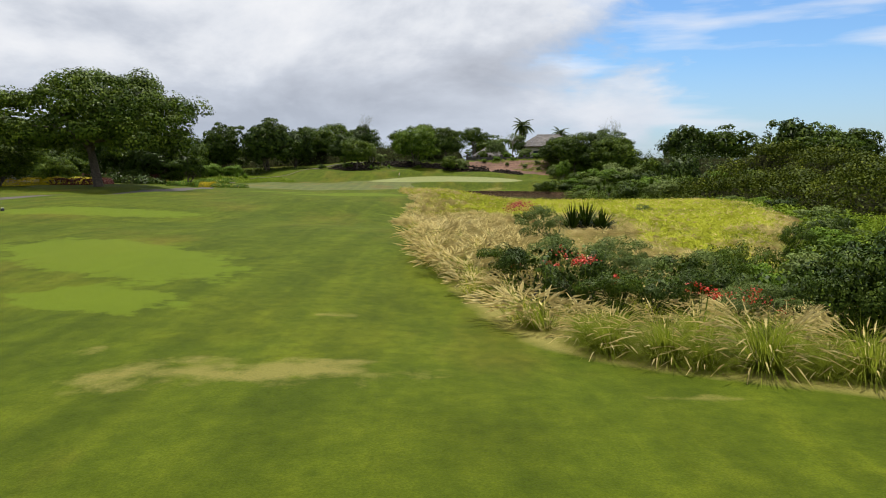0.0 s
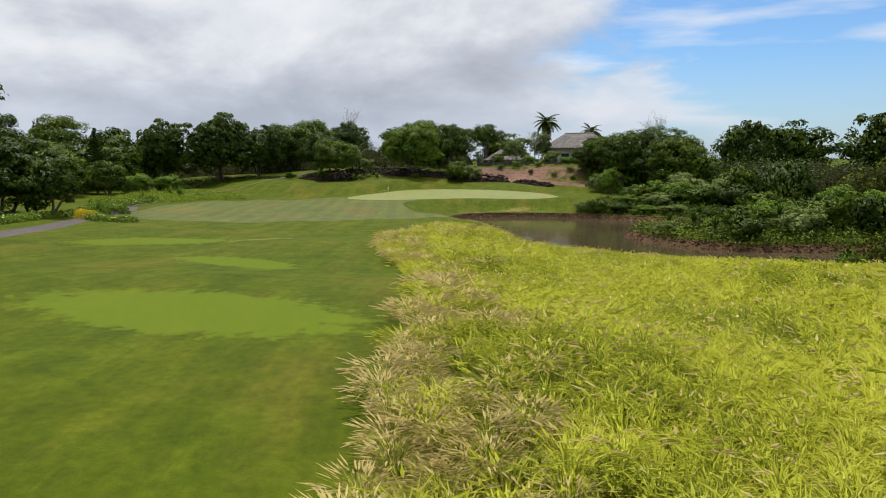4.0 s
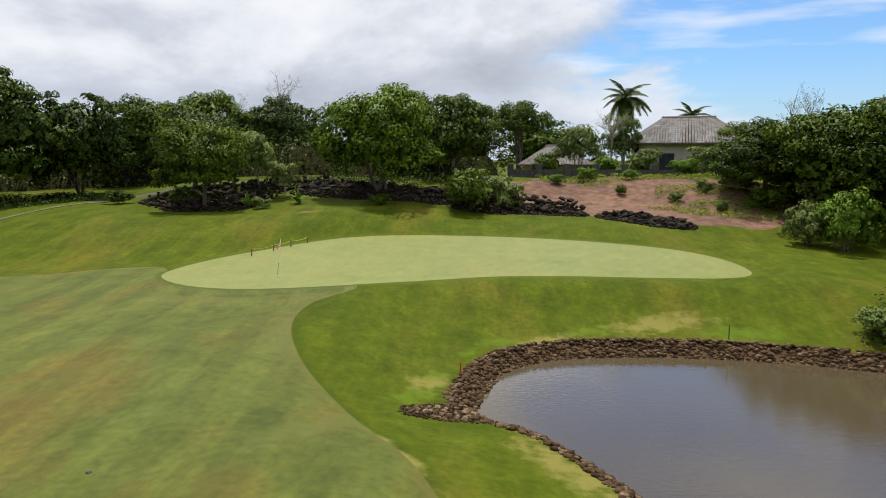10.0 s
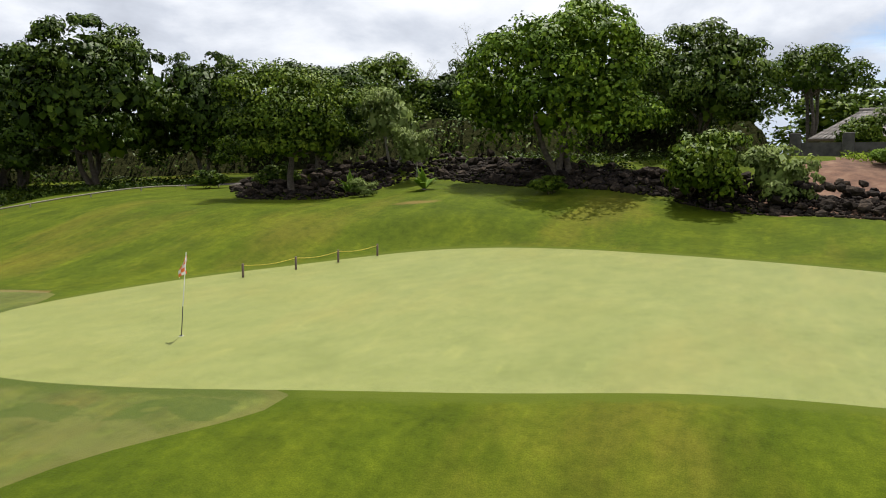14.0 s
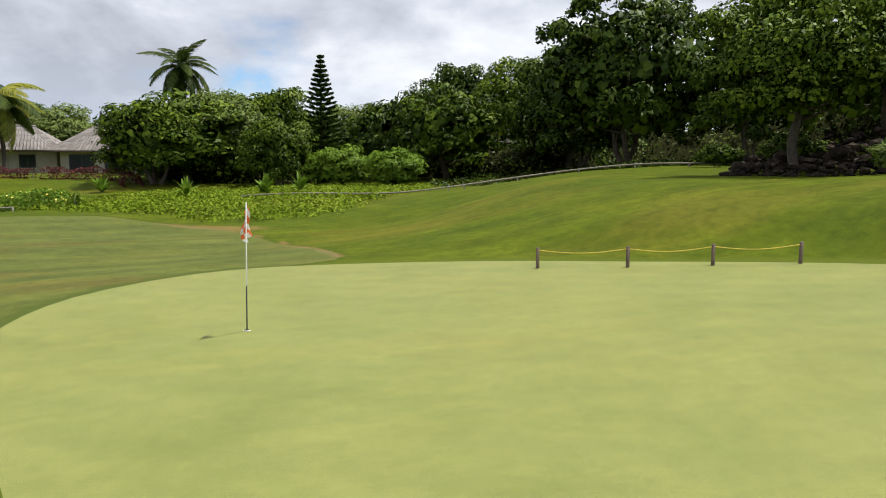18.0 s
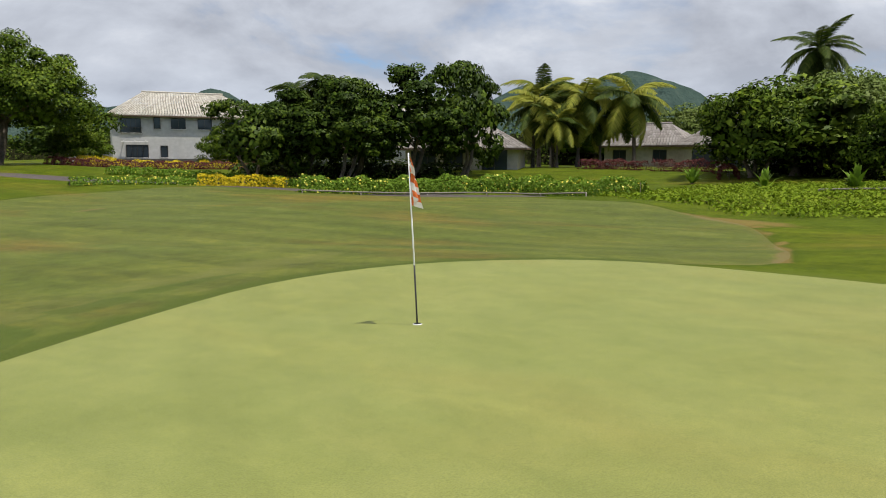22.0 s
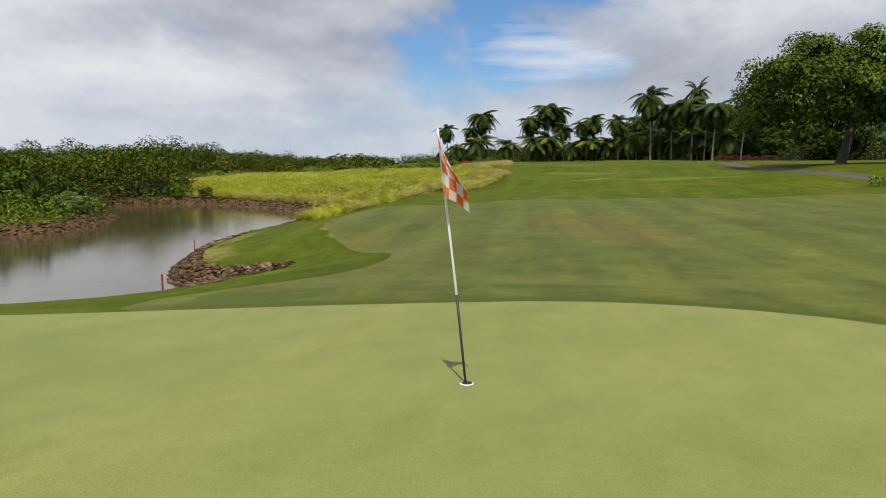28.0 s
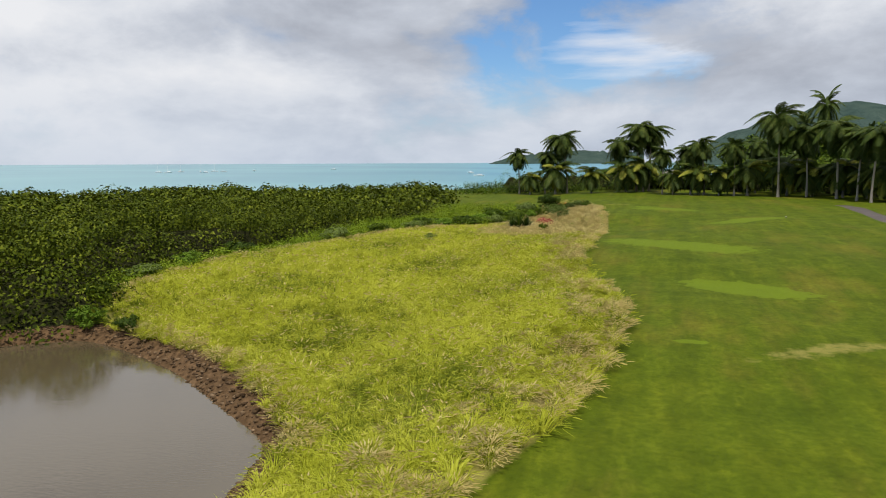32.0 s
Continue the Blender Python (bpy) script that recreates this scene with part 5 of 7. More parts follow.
# ---- tall grass meadow ----
def spread(rng, poly, gap, margin=0.0):
    """Jittered grid of points in an outline."""
    lo, hi = poly.min(0), poly.max(0)
    xs, ys = np.meshgrid(np.arange(lo[0], hi[0], gap), np.arange(lo[1], hi[1], gap))
    p = np.stack([xs.ravel(), ys.ravel()], 1) + rng.uniform(-0.48, 0.48, (xs.size, 2)) * gap
    return p[side(poly, p[:, 0], p[:, 1]) < -margin]


def tuft_variant(rng, blades, plumes, width=1.0, low=0.75, spray=1.0, fan=None):
    """A dome of thin arching blades from one crown, with fox-tail plumes bowing out of it."""
    vs, fs, kind = [], [], []
    for i in range(blades + plumes):
        plume = i >= blades
        a = rng.uniform(0, 6.28)
        e = rng.uniform(low, 1.5) if not plume else rng.uniform(*(fan or (low * 0.85, 1.35)))
        ln = rng.uniform(0.6, 1.0) if not plume else rng.uniform(0.8, 1.1)
        out, s = np.array([math.cos(a), math.sin(a), 0]), np.array([-math.sin(a), math.cos(a), 0])
        d = out * math.cos(e) + np.array([0, 0, math.sin(e)])
        e2 = e - (rng.uniform(0.5, 1.2) if not plume else rng.uniform(0.3, 0.8))
        d2 = out * math.cos(e2) + np.array([0, 0, math.sin(e2)])
        base = out * rng.uniform(0.02, 0.16) * spray + np.array([rng.normal(0, 0.05), rng.normal(0, 0.05), -0.03])
        o = len(vs)
        if not plume:
            w = 0.0075 * width
            p1 = base + d * ln * 0.52
            p2 = p1 + d2 * ln * 0.52
            vs += [base - s * w, base + s * w, p1 + s * w * 0.8, p1 - s * w * 0.8, p2]
            fs += [(o, o + 1, o + 2), (o, o + 2, o + 3), (o + 3, o + 2, o + 4)]
            kind += [0, 0, 0] if rng.uniform() < 0.7 else [2, 2, 2]
        else:
            w, w2 = 0.004, 0.015 * width
            p1 = base + d * ln * 0.70
            mid = p1 + d2 * ln * 0.10
            p2 = p1 + (d2 * 0.9 - np.array([0, 0, 0.16])) * ln * 0.40
            up_ = np.cross(d2, s)
            vs += [base - s * w, base + s * w, p1, mid + s * w2, mid - s * w2, p2, mid + up_ * w2, mid - up_ * w2]
            fs += [(o, o + 1, o + 2), (o + 2, o + 3, o + 4), (o + 4, o + 3, o + 5), (o + 2, o + 6, o + 7), (o + 7, o + 6, o + 5)]
            kind += [1, 1, 1, 1, 1]
    return np.array(vs), np.array(fs), np.array(kind)


def grow_meadow():
    """Tussocks over the whole border: ripe and plumed in the south and along the rims, golden and soft inside."""
    rng = np.random.default_rng(500)
    pts = spread(rng, MEADOW, 0.72, 0.05)
    ripe_pts = spread(rng, MEADOW, 0.86, 0.1)
    loose = len(pts)
    pts = np.concatenate([pts, ripe_pts])
    big_one = np.arange(len(pts)) >= loose
    tip = (pts[:, 1] < 22) & (pts[:, 0] > 0.8)
    keep = ~tip | ((rng.uniform(0, 1, len(pts)) < 0.4) & (pts[:, 1] > 13.2))
    pts, big_one = pts[keep], big_one[keep]
    gold = [tuft_variant(rng, 70, 8, 2.1, 0.75, 1.6) for _ in range(6)]
    ripe_ = [tuft_variant(rng, 80, 84, 1.45, 0.75, 1.6, (0.65, 1.35)) for _ in range(7)]
    far_ = [tuft_variant(rng, 46, 4, 3.0, 0.75, 1.8) for _ in range(4)]
    z = ground_z(pts[:, 0], pts[:, 1])
    edge = -side(MEADOW, pts[:, 0], pts[:, 1])
    ripe = 0.5 + 0.5 * np.sin(pts[:, 0] * 0.35 + 1) * np.sin(pts[:, 1] * 0.28) + rng.normal(0, 0.25, len(pts))
    V, Fc, K, o = [], [], [], 0
    for i, (x, y) in enumerate(pts):
        south = np.clip((57 - y) / 9, 0, 1) * np.clip((14 - x) / 5, 0.15, 1)
        west = 1.15 * np.clip(1 - edge[i] / 5.5, 0, 1) if x < 1.5 else 0.0
        rim = max(np.clip(1.3 - edge[i] / 1.4, 0, 1), west)
        share = max(south, (0.9 if y < 60 else 0.62) * rim) + 0.04
        cell = math.sin(math.floor(x / 1.1) * 12.9898 + math.floor(y / 1.1) * 78.233) * 43758.5453
        patchy = cell - math.floor(cell)
        tan = big_one[i]
        if (share > 0.08 + 0.84 * patchy) != tan:
            continue
        kinds = ripe_ if tan else (gold if x < 10 or y > 90 else far_)
        v, f, kd = kinds[int(rng.integers(len(kinds)))]
        a, s = rng.uniform(0, 6.28), rng.uniform(0.65, 0.98) if tan else rng.uniform(0.75, 1.15)
        ca, sa = math.cos(a), math.sin(a)
        w = np.stack([(v[:, 0] * ca - v[:, 1] * sa), (v[:, 0] * sa + v[:, 1] * ca), v[:, 2]], 1) * np.array([s * 1.15, s * 1.15, s])
        w[:, 0] -= ((0.42 if tan else 0.22) + 0.08 * math.sin(x * 0.5 + y * 0.31)) * np.clip(w[:, 2], 0, 2) ** 1.5
        w += np.array([x, y, z[i]])
        V.append(w)
        Fc.append(f + o)
        o += len(v)
        lush = ripe[i] < 0.12 or tan
        pale = rng.uniform() < (0.35 if y < 36 else 0.2)
        plume_tone = 2 if (tan and (y < 62 or rng.uniform() < 0.6)) or rng.uniform() < 0.2 else 0
        K.append(np.choose(kd, (1 if lush else 0, plume_tone, (2 if pale else 0) if tan else (1 if ripe[i] < 0.45 else 0))))
    me = mesh_of("meadow_grass", np.concatenate(V), np.concatenate(Fc), [grass_gold, grass_green, grass_tan], idx=np.concatenate(K))
    tagged(new("meadow_grass", me), "tall golden-green fountain grass with pale feathery plumes", "tall grass", kind="stuff")


grow_meadow()


# the big tufts at the tip of the border
def big_tuft(x, y, s, seed):
    rng = np.random.default_rng(seed)
    v, f, kd = tuft_variant(rng, 760, 60, 0.75, 0.25, 1.2, (0.3, 1.3))
    v = v * np.array([s, s, s]) - np.array([0.2, 0, 0]) * np.clip(v[:, 2:3], 0, 2) * s
    root = empty("grass_tuft", (x, y, gz(x, y)), label="large fountain grass tuft with drooping plumes at the lawn edge", category="grass tuft", group="border tufts")
    for nm, k, mt in (("foliage", (0, 2), grass_green), ("feathering", (1,), grass_tan)):
        ff = f[np.isin(kd, k)]
        used = np.unique(ff)
        remap = np.full(len(v), -1)
        remap[used] = np.arange(len(used))
        tagged(piece(nm, mesh_of(nm, v[used], remap[ff], [mt]), root), kind="stuff")


for i, (x, y, s) in enumerate([(2.4, 12.1, 0.75), (2.6, 11.3, 0.95), (3.4, 10.8, 1.05), (3.8, 10.3, 0.7), (4.7, 10.3, 1.2), (6.0, 9.9, 1.1), (5.4, 9.9, 0.65), (3.0, 12.5, 0.9), (4.2, 11.6, 1.05), (5.5, 11.2, 0.95), (1.6, 13.4, 0.6), (6.9, 9.5, 0.8), (0.8, 16.5, 0.55), (0.3, 19.1, 0.95), (7.5, 9.9, 1.0), (6.5, 10.9, 1.0), (0.1, 23.5, 0.85), (8.4, 9.3, 0.9)]):
    big_tuft(x, y, s, 520 + i)


# ---- mangrove ----
MANGROVE = smooth_loop([(27.5, 94.2), (31.5, 98.6), (38, 102.6), (60, 104), (62, 114), (54, 122), (62, 132), (56, 142), (60, 156), (90, 160), (140, 140), (160, 80), (150, 20), (118, -40), (70, -60), (36, -40), (27, -12), (26, 12), (29, 30), (31, 46), (33, 58), (34, 72), (34, 84)])


def canopy(x, y, edge):
    """Height of the thicket's top: low at the water, taller beyond the islet and to the south."""
    h = 4.8 - 1.0 * np.clip((60 - y) / 40, 0, 1) + 4.2 * np.exp(-((x - 68) ** 2 + (y - 140) ** 2) / 700)
    h = h + 0.5 * np.sin(x * 0.31 + 0.5) * np.sin(y * 0.27) + 0.6 * np.sin(x * 0.09 + y * 0.07) + 0.5 * np.sin(x * 0.05 - y * 0.11 + 2)
    return h * np.clip(0.5 + edge / 9, 0.5, 1) - 2.6


# twig brown darkened almost to black: the shade inside the thickets as colour
thicket_shade = material("twig_shade", [(0.3, (0.012, 0.014, 0.006)), (0.7, (0.035, 0.036, 0.014))], scale=2.0, rough=1.0, spec=0.0, bump=1.0, bump_scale=3.0, bump_dist=0.3, world_space=True)


def grow_mangrove():
    rng = np.random.default_rng(600)
    near = spread(rng, MANGROVE, 2.2, 0.0)
    d = np.hypot(near[:, 0] - 10, near[:, 1] - 90)
    keep = (d < 75) | (rng.uniform(0, 1, len(near)) < 0.5)
    p = near[keep]
    d = d[keep]
    edge = -side(MANGROVE, p[:, 0], p[:, 1])
    top = canopy(p[:, 0], p[:, 1], edge) + rng.normal(0, 0.6, len(p))
    r = np.where(d < 75, rng.uniform(1.2, 2.3, len(p)), rng.uniform(1.8, 3.0, len(p)))
    V, Fc, Nn, o = [], [], [], 0
    for c, rr, tz, dd, ed in zip(p, r, top, d, edge):
        n, leaf = (230, 0.30) if dd < 62 else ((140, 0.40) if dd < 75 else (56, 0.74))
        u = unit_dirs(rng, n, -0.15)
        cc = np.array([c[0], c[1], tz - rr * 0.8]) + u * rr * rng.uniform(0.7, 1.05, n)[:, None]
        if ed < 3:
            low = rng.uniform(0, 1, n) < 0.5
            cc[low, 2] -= rng.uniform(0, 1, low.sum()) * max(0.0, tz + 2.4)
        v, f = leaf_quads(rng, cc, u + np.array([0, 0, 0.2]), leaf, 0.65, jitter=0.35)
        Nn.append(u + rng.normal(0, 0.2, u.shape))
        V.append(v)
        Fc.append(f + o)
        o += len(v)
    # sheet under the leaves, its dark colour standing in for the inner shade
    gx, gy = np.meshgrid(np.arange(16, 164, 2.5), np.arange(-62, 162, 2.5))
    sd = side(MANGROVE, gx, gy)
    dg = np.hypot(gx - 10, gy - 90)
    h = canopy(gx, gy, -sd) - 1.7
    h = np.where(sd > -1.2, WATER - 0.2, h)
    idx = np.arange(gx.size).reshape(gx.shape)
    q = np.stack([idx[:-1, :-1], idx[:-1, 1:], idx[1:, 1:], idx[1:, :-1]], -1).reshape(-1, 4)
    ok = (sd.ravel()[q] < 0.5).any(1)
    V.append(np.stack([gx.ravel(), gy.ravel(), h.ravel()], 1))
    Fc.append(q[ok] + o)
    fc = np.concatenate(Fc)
    me = mesh_of("mangrove", np.concatenate(V), fc, [leaf_mangrove, thicket_shade], True, (np.arange(len(fc)) >= len(fc) - ok.sum()).astype(int))
    billow_n = np.concatenate([np.repeat(np.concatenate(Nn), 4, 0), np.tile((0.0, 0.0, 1.0), (gx.size, 1))])
    me.normals_split_custom_set_from_vertices((billow_n / np.linalg.norm(billow_n, axis=1, keepdims=True)).astype(np.float32))
    tagged(new("mangrove", me), "dense dark green mangrove thicket along the lagoon", "mangrove", kind="stuff")


grow_mangrove()


def scrub(name, poly, gap, h, leafsize, mat, label, seed, per=26, spread_r=0.8, cat="groundcover"):
    """Low ground cover: leaves on many small mounds."""
    rng = np.random.default_rng(seed)
    p = spread(rng, poly, gap)
    z = ground_z(p[:, 0], p[:, 1])
    V, Fc, Nn, o = [], [], [], 0
    for (x, y), zz in zip(p, z):
        u = unit_dirs(rng, per, 0.0)
        hh = h * rng.uniform(0.6, 1.3)
        cc = np.array([x, y, zz]) + u * np.array([spread_r, spread_r, hh]) * rng.uniform(0.75, 1.05, per)[:, None]
        v, f = leaf_quads(rng, cc, u + np.array([0, 0, 0.3]), leafsize, 0.6, jitter=0.4)
        Nn.append(u + np.array([0, 0, 0.25]) + rng.normal(0, 0.25, u.shape))
        V.append(v)
        Fc.append(f + o)
        o += len(v)
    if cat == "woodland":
        # added lumpy sheet behind the leaves, coloured as the shade within the thicket
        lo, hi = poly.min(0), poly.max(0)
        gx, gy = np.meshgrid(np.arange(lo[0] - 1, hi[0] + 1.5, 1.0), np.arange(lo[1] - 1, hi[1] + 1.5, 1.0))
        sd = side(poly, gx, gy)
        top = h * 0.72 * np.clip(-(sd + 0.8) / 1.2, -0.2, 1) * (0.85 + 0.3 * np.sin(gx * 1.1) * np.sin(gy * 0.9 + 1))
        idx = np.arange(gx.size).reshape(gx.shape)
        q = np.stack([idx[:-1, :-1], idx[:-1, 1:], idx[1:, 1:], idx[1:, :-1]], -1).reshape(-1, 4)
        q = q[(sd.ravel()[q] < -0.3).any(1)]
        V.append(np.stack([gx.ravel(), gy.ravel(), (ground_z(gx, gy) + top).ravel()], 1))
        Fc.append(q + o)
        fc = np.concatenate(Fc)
        me = mesh_of(name, np.concatenate(V), fc, [mat, thicket_shade], True, (np.arange(len(fc)) >= len(fc) - len(q)).astype(int))
        up_n = np.tile((0.0, 0.0, 1.0), (gx.size, 1))
    else:
        me = mesh_of(name, np.concatenate(V), np.concatenate(Fc), [mat], True)
        up_n = np.zeros((0, 3))
    billow_n = np.concatenate([np.repeat(np.concatenate(Nn), 4, 0), up_n])
    me.normals_split_custom_set_from_vertices((billow_n / np.linalg.norm(billow_n, axis=1, keepdims=True)).astype(np.float32))
    return tagged(new(name, me), label, cat, kind="stuff")


COVER = smooth_loop([(-43.7, 150.8), (-38, 156.8), (-36, 161.6), (-38.6, 166), (-46, 170.6), (-53, 174), (-60, 172), (-60, 160), (-56, 150), (-48, 148)])
scrub("groundcover", COVER, 0.75, 0.30, 0.20, leaf_cover, "bright green creeping groundcover beside the fairway", 700, 30, 0.7)
scrub("groundcover", smooth_loop([(32, 96), (31, 92), (31.5, 86), (31, 78), (28.5, 64), (31, 62), (34, 72), (35, 84), (35, 93)]), 0.9, 0.9, 0.24, leaf_cover, "light green scrub between tall grass and mangrove", 701, 36, 0.8)
scrub("groundcover", smooth_loop([(10, 12), (12, 24), (16.5, 34), (22.5, 45), (28, 56), (33, 62), (33, 48), (31, 34), (29, 20), (26, 8), (18, 8)]), 0.9, 1.1, 0.2, leaf_cover, "green scrub in the hollow beside the border", 702, 36, 0.9)
scrub("groundcover", smooth_loop([(17.5, 151.4), (24, 147.4), (31, 142.9), (38, 138.0), (46, 134.2), (50, 142), (40, 152), (30, 160), (24, 158)]), 0.85, 1.0, 0.24, leaf_mid, "lush waterside undergrowth on the pond bank", 703, 30, 0.8)
scrub("groundcover", smooth_loop([(20, 126), (19.8, 121.4), (21.4, 117.3), (24, 113.4), (29.2, 111.2), (46, 111.5), (57, 113), (57, 125), (40, 127), (25, 127.8)]), 0.85, 1.1, 0.24, leaf_mid, "lush undergrowth covering the islet", 704, 30, 0.8)
for k, pts in enumerate(([(15.5, 184.5), (20, 181), (25, 180), (28.5, 183), (25, 187.5), (19, 186.5)], [(7, 196), (12, 194), (18, 194.5), (24, 194), (27, 199), (18, 200.5), (8, 200)], [(17, 189.5), (22, 188), (27, 189), (26, 192.5), (20, 192)])):
    scrub("groundcover", smooth_loop(pts), 0.85, 0.42, 0.16, leaf_cover, "scattered green weeds on the red slope", 705 + 30 * k, 34, 0.5)
scrub("groundcover", smooth_loop([(-60, 176), (-46, 182), (-40, 188), (-44, 197), (-58, 196), (-68, 186)]), 1.3, 0.5, 0.26, leaf_dark, "shady undergrowth below the almond trees", 706, 26, 0.9)
scrub("groundcover", smooth_loop([(-20, 194), (-8, 189), (-2, 192), (2, 200), (-6, 207), (-18, 204)]), 1.9, 0.7, 0.24, leaf_dark, "dark undergrowth below the trees", 707, 34, 0.8)
scrub("groundcover", smooth_loop([(30, -26), (10, -36), (-10, -46), (-30, -40), (-52, -24), (-56, -34), (-34, -56), (0, -62), (34, -44)]), 2.0, 2.4, 0.45, leaf_mid, "green hedge of beach scrub behind the palms", 708, 40, 1.7)


def hedge(label, pts, w, h, mat, seed, petals=None, per_m=260, leaf=0.17):
    rng = np.random.default_rng(seed)
    line = smooth_loop(pts, 8, False)
    seg = np.diff(line, axis=0)
    ln = np.hypot(seg[:, 0], seg[:, 1])
    n = int(ln.sum() * per_m)
    at_ = rng.uniform(0, ln.sum(), n)
    cum = np.concatenate([[0], np.cumsum(ln)])
    k = np.clip(np.searchsorted(cum, at_) - 1, 0, len(seg) - 1)
    t = (at_ - cum[k]) / ln[k]
    base = line[k] + seg[k] * t[:, None]
    nrm = np.stack([-seg[k, 1], seg[k, 0]], 1) / ln[k][:, None]
    a = rng.uniform(-0.35, math.pi + 0.35, n)
    lump = 1 + 0.14 * np.sin(at_ * 1.9) + 0.1 * np.sin(at_ * 4.3 + 1)
    off, up_ = np.cos(a) * w * 0.5 * lump, np.clip(np.sin(a) * 1.15, 0.0, 1.0) * h * lump
    rr = rng.uniform(0.8, 1.03, n)
    xy = base + nrm * (off * rr)[:, None]
    zz = ground_z(base[:, 0], base[:, 1]) + up_ * rr + 0.05
    c = np.stack([xy[:, 0], xy[:, 1], zz], 1)
    nn = np.stack([nrm[:, 0] * np.cos(a), nrm[:, 1] * np.cos(a), np.sin(a)], 1)
    root = empty("hedge", (line[0][0], line[0][1], gz(*line[0])), label=label, category="hedge")
    org = np.array([line[0][0], line[0][1], gz(*line[0])])
    v, f = leaf_quads(rng, c - org, nn, leaf, 0.55)
    piece("foliage", mesh_of("foliage", v, f, [mat]), root)
    core = []
    for p in line[::4]:
        core.append(tube([(p[0] - org[0], p[1] - org[1], gz(*p) - org[2] - 0.1), (p[0] - org[0], p[1] - org[1], gz(*p) - org[2] + h * 0.8)], [0.03, 0.015], 4))
    v, f = join(core)
    piece("stems", mesh_of("stems", v, f, [bark]), root)
    if petals:
        sel = rng.uniform(0, 1, n) < 0.055
        v, f = leaf_quads(rng, (c + nn * 0.05)[sel] - org, nn[sel], 0.15, 0.95)
        tagged(piece("blossom", mesh_of("blossom", v, f, [petals]), root, "small yellow flowers"), kind="stuff")


hedge("low hedge dotted with yellow allamanda flowers", [(-41.5, 127.5), (-46, 134), (-49.6, 140), (-48.6, 146), (-46.6, 150.5)], 2.2, 1.0, leaf_bright, 720, petal_yellow, 420, 0.2)
hedge("bright yellow-leaved clipped garden hedge", [(-57, 108), (-52, 99), (-48, 92), (-50, 84), (-57, 78)], 1.6, 0.8, leaf_yellow, 721)
hedge("dark red-leaved clipped garden hedge", [(-54.5, 108.5), (-49.5, 99), (-45.6, 92), (-47, 83)], 1.6, 0.7, leaf_red, 722)
hedge("yellow and green low border by the lawn", [(-33, 112.5), (-36.5, 114), (-40, 118)], 1.5, 0.5, leaf_bright, 723, petal_yellow, 300)
hedge("yellow clipped border by the lawn", [(-40, 118), (-42.4, 120.5), (-44, 123.5)], 1.4, 0.75, leaf_yellow, 724)
hedge("copper-red croton hedge before the villas", [(-70, 144), (-68, 150), (-63, 152)], 1.5, 0.9, leaf_red, 725)
hedge("copper-red croton hedge before the villas", [(-72, 136), (-70.5, 143)], 1.4, 0.8, leaf_red, 726)
hedge("dark red hedge beside the cart path", [(-40, 26), (-43.5, 32), (-48, 35)], 1.8, 0.9, leaf_red, 727)
hedge("green shrub border along the cart path", [(-41.5, 104), (-43, 112), (-46, 124), (-50, 138), (-55, 148)], 1.6, 0.55, leaf_bright, 728, petal_yellow, 240, 0.22)

WOODS = [("shady undergrowth behind the lava rocks", [(-75, 200), (-60, 203), (-45, 204), (-30, 205), (-15, 206), (2, 209), (2, 216), (-15, 222), (-45, 222), (-75, 214)], 2.3, 4.6, leaf_dark, 740),
         ("thick green woodland edge east of the green", [(33, 184), (38, 179), (46, 170), (58, 164), (78, 172), (62, 195), (40, 200)], 2.3, 5.0, leaf_dark, 741),
         ("far woodland behind the villas", [(-132, 60), (-116, 60), (-120, 140), (-114, 190), (-132, 198)], 3.2, 7.0, leaf_mid, 742),
         ("dense garden undergrowth beyond the path", [(-66, 183), (-68, 198), (-90, 206), (-112, 200), (-108, 182), (-86, 176)], 2.3, 3.4, leaf_dark, 743),
         ("wooded margin behind the beach palms", [(-60, -22), (-73, 10), (-78, 40), (-95, 40), (-90, 0), (-76, -38)], 2.6, 5.0, leaf_mid, 744),
         ("dark beach thicket behind the coconut palms", [(24, -37), (8, -42), (-10, -47), (-28, -41), (-44, -29), (-51, -14), (-55, 2), (-62, 0), (-58, -20), (-46, -40), (-28, -54), (0, -58), (26, -48)], 2.6, 4.6, leaf_mid, 747),
         ("low dark garden thicket between the villas", [(-66, 158), (-64, 163), (-72, 172), (-80, 166), (-78, 154), (-70, 152)], 2.0, 2.6, leaf_dark, 745),
         ("garden thicket below the dark trees", [(-56, 124), (-52, 118.5), (-47, 114.5), (-52, 112), (-60, 118), (-64, 127)], 1.8, 1.5, leaf_dark, 746)]
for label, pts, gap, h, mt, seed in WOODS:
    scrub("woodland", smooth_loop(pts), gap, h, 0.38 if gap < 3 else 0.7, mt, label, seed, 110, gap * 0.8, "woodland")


# ---- stones ----
def stone_mesh(seed, mat):
    rng = random.Random(seed)
    bm = bmesh.new()
    bmesh.ops.create_icosphere(bm, subdivisions=1, radius=0.5)
    off = Vector((rng.uniform(0, 9), rng.uniform(0, 9), rng.uniform(0, 9)))
    for v in bm.verts:
        v.co *= 1 + 0.55 * noise.noise(v.co * 3.1 + off) + 0.28 * noise.noise(v.co * 7 + off)
        v.co.z *= 0.72
    me = bpy.data.meshes.new("stone")
    bm.to_mesh(me)
    bm.free()
    me.materials.append(mat)
    return me


bank_stones = [stone_mesh(800 + i, rock_bank) for i in range(6)]
lava_stones = [stone_mesh(820 + i, rock_dark) for i in range(6)]


